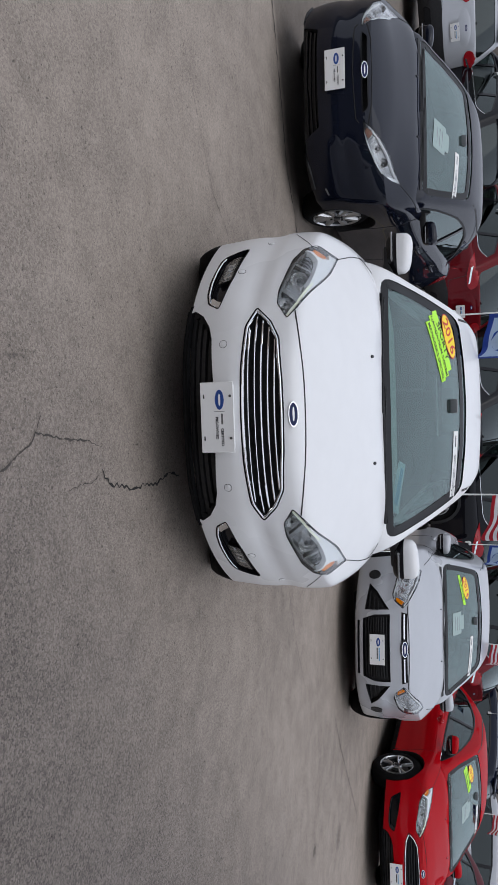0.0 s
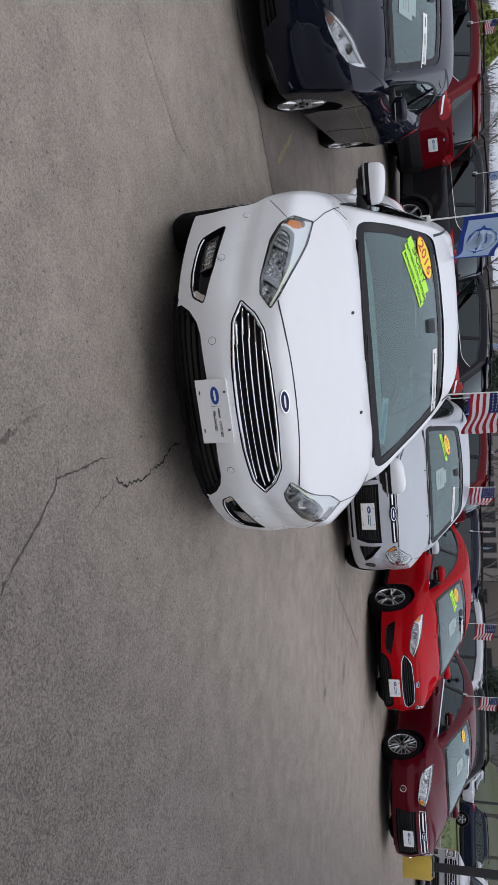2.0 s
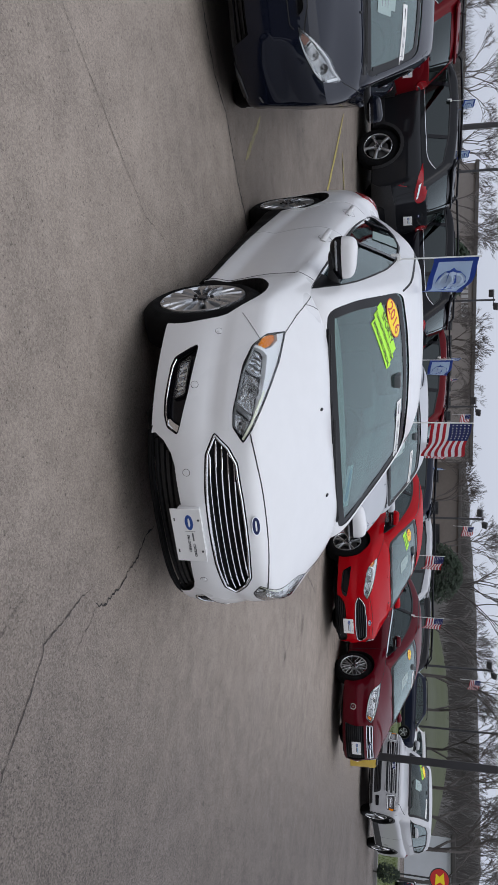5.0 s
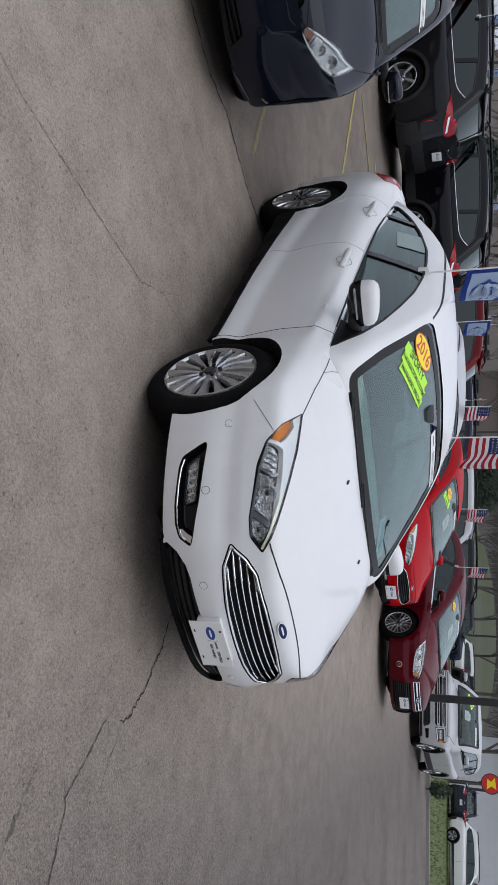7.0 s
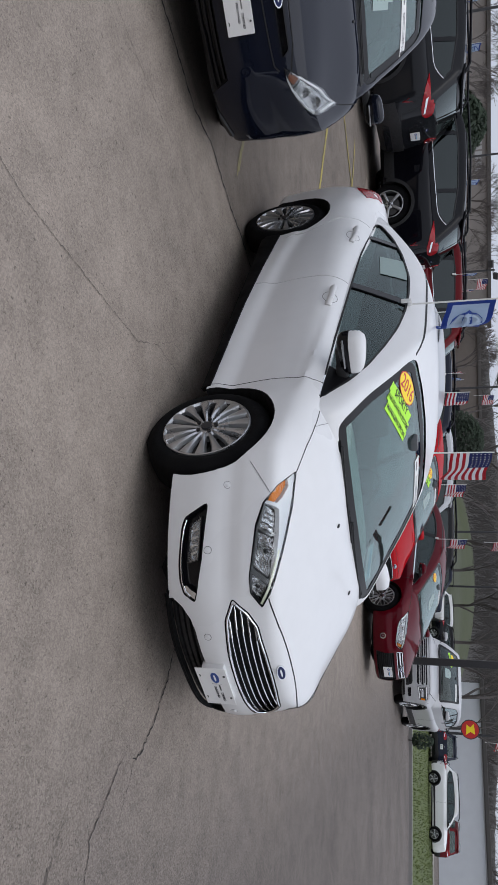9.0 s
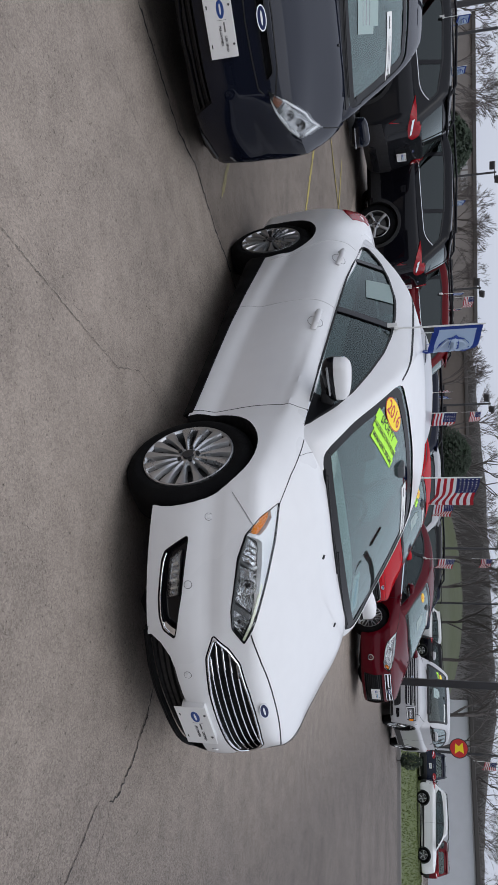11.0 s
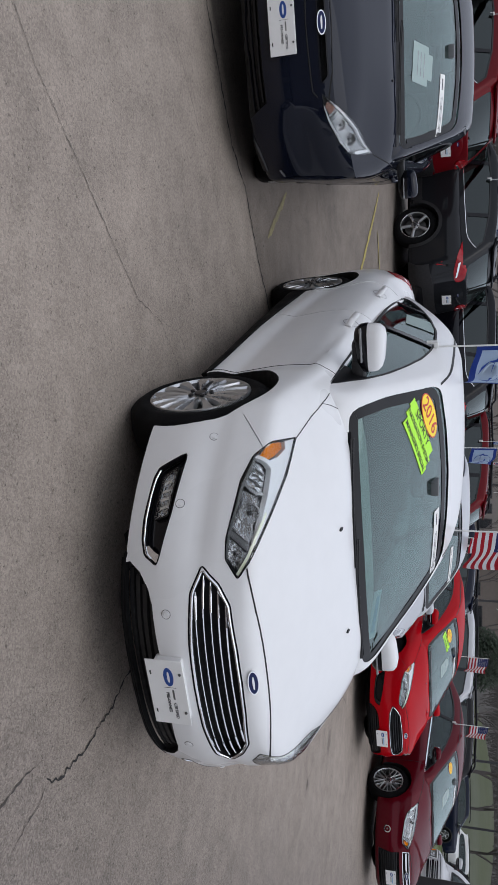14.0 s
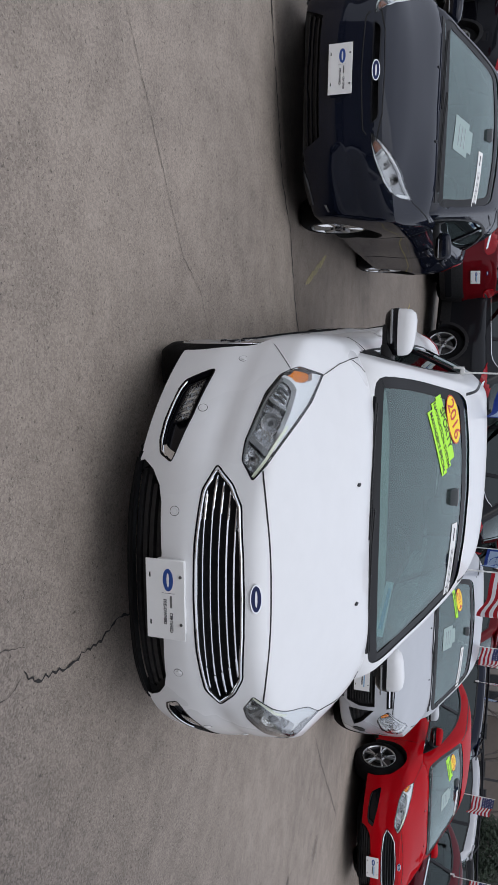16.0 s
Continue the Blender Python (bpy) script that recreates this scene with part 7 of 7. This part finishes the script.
wins = [(0.42 + 0.052 * k, 2.1, 0.9, 1.3) for k in range(11)] + [(0.46 + 0.104 * k, 0.2, 1.0, 1.4) for k in range(5)]
building("office_building", "long brown masonry building with small dark windows", 8, 30, 78, 5.4, BRICK, wins, 0.5, 16, True)
building("low_building", "dark brown low building beyond the parked cars", 30, 37, 84, 4.6, DARKBRICK, [(0.15, 1.0, 1.4, 1.4), (0.5, 1.0, 1.4, 1.4), (0.8, 0.4, 2.4, 2.2)], 0.5, 14)
building("warehouse", "long pale grey metal shed with a dark roof edge", 56.5, 82, 72, 3.1, PALEWALL, (), 0.9, 20)
building("back_building", "plain brown building behind the far trees", -40, -12, 95, 5.0, DARKBRICK, [(0.1 + 0.1 * k, 1.5, 1.2, 1.4) for k in range(9)], 0.3, 16)
# an unseen wall, added to keep low sky light off the car fronts
blocker = thing("unseen_wall", "plain grey wall added out of view to cut low sky", "building", pose(-30, -14, 0))
part("wall", box_bm(0, 70, -0.4, 0, -0.5, 6.6), material("unseen_wall_grey", (0.20, 0.19, 0.185), 0.8, grain=0.5, spread=0.1), blocker)
for k in range(9):
    part("blocker_pane", box_bm(4 + 7 * k, 9.4 + 7 * k, -0.02, 0.03, 0.5, 3.4), PANE, blocker)
part("blocker_ledge", box_bm(0, 70, 0, 1.6, 3.8, 4.4, 0.05, 1), ROOFDARK, blocker)

# bark is lightened in colour for the haze over the distance
BARK = material("hazed_bark", (0.085, 0.075, 0.07), 0.95, grain=0.05, spread=0.3)
NEEDLE = material("conifer_needles", (0.018, 0.032, 0.016), 0.9, grain=0.3, spread=0.5)
LEAF = material("young_leaves", (0.12, 0.15, 0.02), 0.85, grain=0.3, spread=0.4)
TWIG = material("far_twigs", (0.050, 0.045, 0.041), 0.95, grain=0.5, spread=0.3)


def branches(seed, h, levels=5, spread=0.55, first=0.3):
    """Limbs of a bare tree as (start, end, radius) lines."""
    rnd = random.Random(seed)
    out = []

    def grow(p, d, length, r, lev):
        q = p + d * length
        mid = p.lerp(q, 0.5) + Vector((rnd.uniform(-1, 1), rnd.uniform(-1, 1), 0)) * length * 0.06
        out.append((p, mid, r, r * 0.85))
        out.append((mid, q, r * 0.85, r * 0.65))
        if lev == 0:
            return
        for k in range(3 if lev > 1 else 4):
            s = spread * rnd.uniform(0.7, 1.4)
            a = rnd.uniform(0, 6.28)
            e = (d + Vector((math.cos(a) * s, math.sin(a) * s, rnd.uniform(-0.1, 0.35)))).normalized()
            grow(mid.lerp(q, rnd.uniform(0.3, 1.0)) if k else q, e, length * rnd.uniform(0.6, 0.80), r * 0.58, lev - 1)

    grow(Vector((0, 0, 0)), Vector((0, 0, 1)), h * first, h * 0.016, levels)
    return out


def bare_tree_meshes(seed, h, levels=5):
    segs = branches(seed, h, levels)
    trunk, crown = bmesh.new(), bmesh.new()
    for i, (p, q, r0, r1) in enumerate(segs):
        bm = trunk if r0 > h * 0.009 else crown
        n = 6 if bm is trunk else 3
        d = (q - p).normalized()
        s = d.orthogonal().normalized()
        t = d.cross(s)
        r0, r1 = max(r0, h * 0.0011), max(r1, h * 0.0009)
        a = [bm.verts.new(p + r0 * (math.cos(6.283 * k / n) * s + math.sin(6.283 * k / n) * t)) for k in range(n)]
        b = [bm.verts.new(q + r1 * (math.cos(6.283 * k / n) * s + math.sin(6.283 * k / n) * t)) for k in range(n)]
        for k in range(n):
            bm.faces.new((a[k], a[(k + 1) % n], b[(k + 1) % n], b[k]))
    return mesh_of(trunk), mesh_of(crown)


kinds = [bare_tree_meshes(s, 9.0, 6) for s in (11, 12, 13)]
for tr, cr in kinds:
    tr.materials.append(BARK), cr.materials.append(BARK)
spots = [(-13, 46, 0.75), (-6, 62, 0.9), (-1.6, 58, 0.85), (2.6, 62, 1.0), (7.0, 58, 0.95), (11.0, 58, 1.05), (12.6, 66, 0.8), (19.5, 66, 0.8), (21.3, 58, 0.9), (25.5, 66, 0.75), (29.5, 64, 0.8), (33, 74, 1.0), (36.5, 72, 1.2), (39.5, 72, 1.5), (42.5, 66, 1.1), (46.1, 62, 1.25), (48.4, 70, 1.1), (51, 72, 1.2), (53.6, 60, 1.2), (55.4, 68, 1.1), (57.4, 60, 1.25), (59.5, 52, 0.9), (61.7, 74, 1.2), (64.5, 84, 1.1), (68, 80, 0.9), (72, 82, 1.0), (-20, 60, 0.9), (-26, 64, 0.9)]
for n, (az, dist, k) in enumerate(spots):
    x, y = polar(az, dist)
    m = pose(x, y, ground_z(x, y) - 0.1, 0, 0, n * 77) @ Matrix.Scale(k, 4)
    tree = thing("bare_tree", "bare leafless tree with spreading limbs", "tree", m, "bare trees")
    tr, cr = kinds[n % 3]
    for nm, me in (("trunk", tr), ("crown", cr)):
        ob = new(nm, me)
        ob.parent = tree


def leafy(name, label, az, dist, h, r, mat, cone, count, seed):
    x, y = polar(az, dist)
    t = thing(name, label, "tree", pose(x, y, ground_z(x, y) - 0.1))
    rnd = random.Random(seed)
    part("trunk", tube([(0, 0, 0), (0.05, 0, h * 0.5), (0, 0.05, h * 0.92)], h * 0.03, 8, 0.2), BARK, t)
    bm = bmesh.new()
    for _ in range(count):
        f = rnd.random()
        z = h * (0.10 + 0.9 * f) if cone else h * (0.25 + 0.75 * f)
        rad = r * (1 - f) ** 0.8 * (1 + 0.35 * math.sin(f * 40)) if cone else r * math.sin(math.pi * min(1, 0.12 + 0.85 * f)) ** 0.6
        a, q = rnd.uniform(0, 6.283), rad * rnd.uniform(0.45, 1.08)
        c = Vector((q * math.cos(a), q * math.sin(a), z))
        s = rnd.uniform(0.12, 0.32) * min(1, h / 3.5)
        u = Vector((rnd.uniform(-1, 1), rnd.uniform(-1, 1), rnd.uniform(-0.9, 0.3))).normalized() * s
        w = u.orthogonal().normalized() * s * 0.4
        bm.faces.new([bm.verts.new(v) for v in (c - u * 0.3 - w, c - u * 0.3 + w, c + u)])
    tagged(part("crown", bm, mat, t), "needle clumps" if cone else "young leaves", kind="stuff")
    return t


leafy("evergreen_tree", "dark green dense evergreen tree", 15.4, 50, 4.4, 2.0, NEEDLE, False, 7000, 3)
leafy("evergreen_tree", "dark green pointed evergreen tree", 14.3, 52, 4.2, 1.4, NEEDLE, True, 4000, 4)
leafy("evergreen_tree", "dark green evergreen tree with a ragged top", 16.3, 51, 3.7, 1.3, NEEDLE, True, 4500, 5)
leafy("evergreen_tree", "dark green broad evergreen at the edge of the lot", 38.5, 70, 4.9, 2.6, NEEDLE, False, 6000, 15)
leafy("leafy_tree", "fresh yellow-green tree in young leaf", -8.3, 48, 4.2, 1.7, LEAF, False, 6000, 6)
leafy("leafy_tree", "fresh green tree by the back buildings", -14.5, 60, 4.8, 2.2, LEAF, False, 5000, 7)

# a wooded rise behind everything
def crest(az):
    """Height of the woods as an angle over the lot."""
    return float(interp(az, [(-180, 2.4), (-40, 2.4), (5, 2.3), (28, 2.8), (36, 3.5), (45, 3.8), (57, 3.9), (63, 2.9), (90, 2.4), (180, 2.4)])) + 0.22 * noise.noise(Vector((az * 0.3, 3.1, 0))) + 0.12 * noise.noise(Vector((az * 1.3, 9.1, 0)))


bm = bmesh.new()
rows = []
for j in range(9):
    row = []
    for i in range(721):
        az = -180 + 0.5 * i
        dist = 100 + 7 * j
        x, y = polar(az, dist)
        top = math.tan(radians(crest(az))) * dist + 1.5
        row.append(bm.verts.new((x, y, 0.4 + (top - 0.4) * (j / 8) ** 0.7 + (0.5 * noise.noise(Vector((x * 0.2, y * 0.2, 0))) if 0 < j < 8 else 0))))
    rows.append(row)
for a, b in zip(rows, rows[1:]):
    for i in range(720):
        bm.faces.new((a[i], a[i + 1], b[i + 1], b[i]))
tagged(part("wooded_rise", bm, material("winter_hillside", (0.040, 0.036, 0.031), 0.95, grain=1.1, spread=0.55)), "low brown wooded rise", "hill", kind="structure")
rnd = random.Random(9)
bm = bmesh.new()
for _ in range(34000):
    az = rnd.uniform(-45, 85) if rnd.random() < 0.85 else rnd.uniform(-180, 180)
    dist = rnd.uniform(92, 150)
    x, y = polar(az, dist)
    reach = math.tan(radians(crest(az) + 0.1 + (0.5 if az > 5 else 0.95) * rnd.random() ** 1.5)) * dist + 1.5
    z1 = max(2.0, reach * rnd.uniform(0.65, 1.0))
    z0 = z1 - rnd.uniform(1.5, 3.5)
    tx, ty = math.cos(radians(az)), -math.sin(radians(az))
    for k in range(3):
        lean, w = rnd.uniform(-0.9, 0.9), rnd.uniform(0.010, 0.028)
        f = rnd.uniform(0.0, 0.5)
        zb = z0 + (z1 - z0) * f
        bm.faces.new([bm.verts.new(v) for v in ((x - tx * w, y - ty * w, zb), (x + tx * w, y + ty * w, zb), (x + tx * lean, y + ty * lean, z1 - rnd.uniform(0, 0.8)))])
tagged(part("far_woods", bm, TWIG), "bare winter woods in the distance", "woods", kind="stuff")

# ---- grass field with far parked cars ----
bm = bmesh.new()
rows = []
for j in range(8):
    row = []
    for i in range(24):
        az, dist = 40 + 18 * i / 23, 60 + 34 * j / 7
        x, y = polar(az, dist)
        row.append(bm.verts.new((x, y, ground_z(x, y) + 0.06 + 4.0 * (j / 7) ** 1.1 * max(0.0, math.sin(math.pi * i / 23)) ** 0.5)))
    rows.append(row)
for a, b in zip(rows, rows[1:]):
    for i in range(23):
        bm.faces.new((a[i], a[i + 1], b[i + 1], b[i]))
bmesh.ops.recalc_face_normals(bm, faces=bm.faces)
tagged(part("grass_field", bm, material("far_grass", (0.042, 0.050, 0.016), 0.9, grain=0.8, spread=0.3)), "green grass slope beyond the far cars", "grass", kind="structure")


def flood_light(az, dist, h):
    x, y = polar(az, dist)
    p = thing("flood_light", "tall thin lamp pole with two floodlights", "lamp post", pose(x, y, ground_z(x, y)), "far lamp poles")
    part("pole", tube([(0, 0, 0), (0, 0, h)], 0.10, 8, 0.8), POSTGREY, p)
    for sd in (-1, 1):
        part("lamp_head", moved(box_bm(-0.3, 0.3, -0.12, 0.12, -0.2, 0.2, 0.04, 1), pose(sd * 0.55, 0, h + (0.1 if sd > 0 else -0.3), 25, 0, sd * 15)), POSTGREY, p)
    part("arm", box_bm(-0.5, 0.5, -0.03, 0.03, h - 0.15, h - 0.09), POSTGREY, p)


for az, dist, h in ((25.8, 62, 5.6), (34.4, 58, 5.9), (5.76, 26.2, 9.0), (8.6, 52, 8.5), (17.8, 62, 6.8), (45.4, 60, 6.7), (49.6, 70, 8.5), (59.9, 56, 7.0)):
    flood_light(az, dist, h)


# ---- far cars, sign, bush ----
for az, dist, head, label, mat, L in (
    (64.9, 47.5, 25, "white utility vehicle parked side-on by the road", WHITE, 4.9),
    (61.0, 50.5, 119, "dark blue utility vehicle seen from behind", NAVY, 4.6),
    (66.6, 53.0, 125, "dark red utility vehicle behind a white one", MAROON, 4.6),
    (54.6, 54.0, 36, "black pickup-like vehicle parked side-on", BLACKPAINT, 4.8),
    (52.2, 55.5, 35, "white utility vehicle in the far lot", WHITE, 4.8),
    (48.6, 49.0, 42, "dark navy utility vehicle parked side-on", NAVY, 4.9),
    (43.5, 58.0, 25, "silver utility vehicle in the far lot", SILVERWHITE, 4.6),
    (39.5, 60.0, 30, "black utility vehicle in the far lot", BLACKPAINT, 4.6),
):
    x, y = polar(az, dist, -1.5, -1.5)
    m = pose(x, y, ground_z(x, y), 0, 0, head) @ Matrix.Translation((0, -L / 2, 0))
    if az == 64.9:
        far_suv = suv(label, mat, m, L, SIDEGLASS, True, 0.1, False, 0.94, 1.75, group="far parked cars")
    else:
        repainted(far_suv, WHITE, mat, m, label)

x, y = polar(59.6, 42, -1.5, -1.5)
sign = thing("round_sign", "round red and yellow sign with a black rim", "sign", pose(x, y, ground_z(x, y), 0, 0, -60))
part("post", tube([(0, 0.06, 0), (0, 0.06, 2.2)], 0.04, 8), POSTGREY, sign)
part("rim", lathe([(-0.04, 0), (-0.04, 0.50), (0.04, 0.50), (0.04, 0)], 36, "y"), POSTGREY, sign, "black rim", at=pose(0, 0, 2.42))
part("face", lathe([(-0.048, 0), (-0.048, 0.45), (-0.04, 0.45)], 36, "y"), PRINTRED, sign, "red face", at=pose(0, 0, 2.42))
part("emblem", prism([(-0.30, 0.20), (0.25, 0.25), (0.12, 0.02), (0.28, -0.22), (-0.24, -0.18), (-0.10, 0.0)], lambda u, v, d: (u, d, v), -0.056, -0.05), YELLOW, sign, "plain yellow shape", at=pose(0, 0, 2.42))
leafy("evergreen_shrub", "dark green loose shrub at the edge of the grass", 59.9, 27, 0.95, 0.26, NEEDLE, False, 900, 14)
for az, dist, z, seed in ((26.3, 62, 4.6, 51), (34.9, 58, 4.7, 52), (46.1, 60, 5.3, 53), (60.3, 56, 4.7, 54)):
    x, y = polar(az, dist)
    flag(x + 0.1, y, ground_z(x, y) + z - 1.0, "stars", yaw=-20, size=2.6, seed=seed, pole=1.5, group="pole flags")
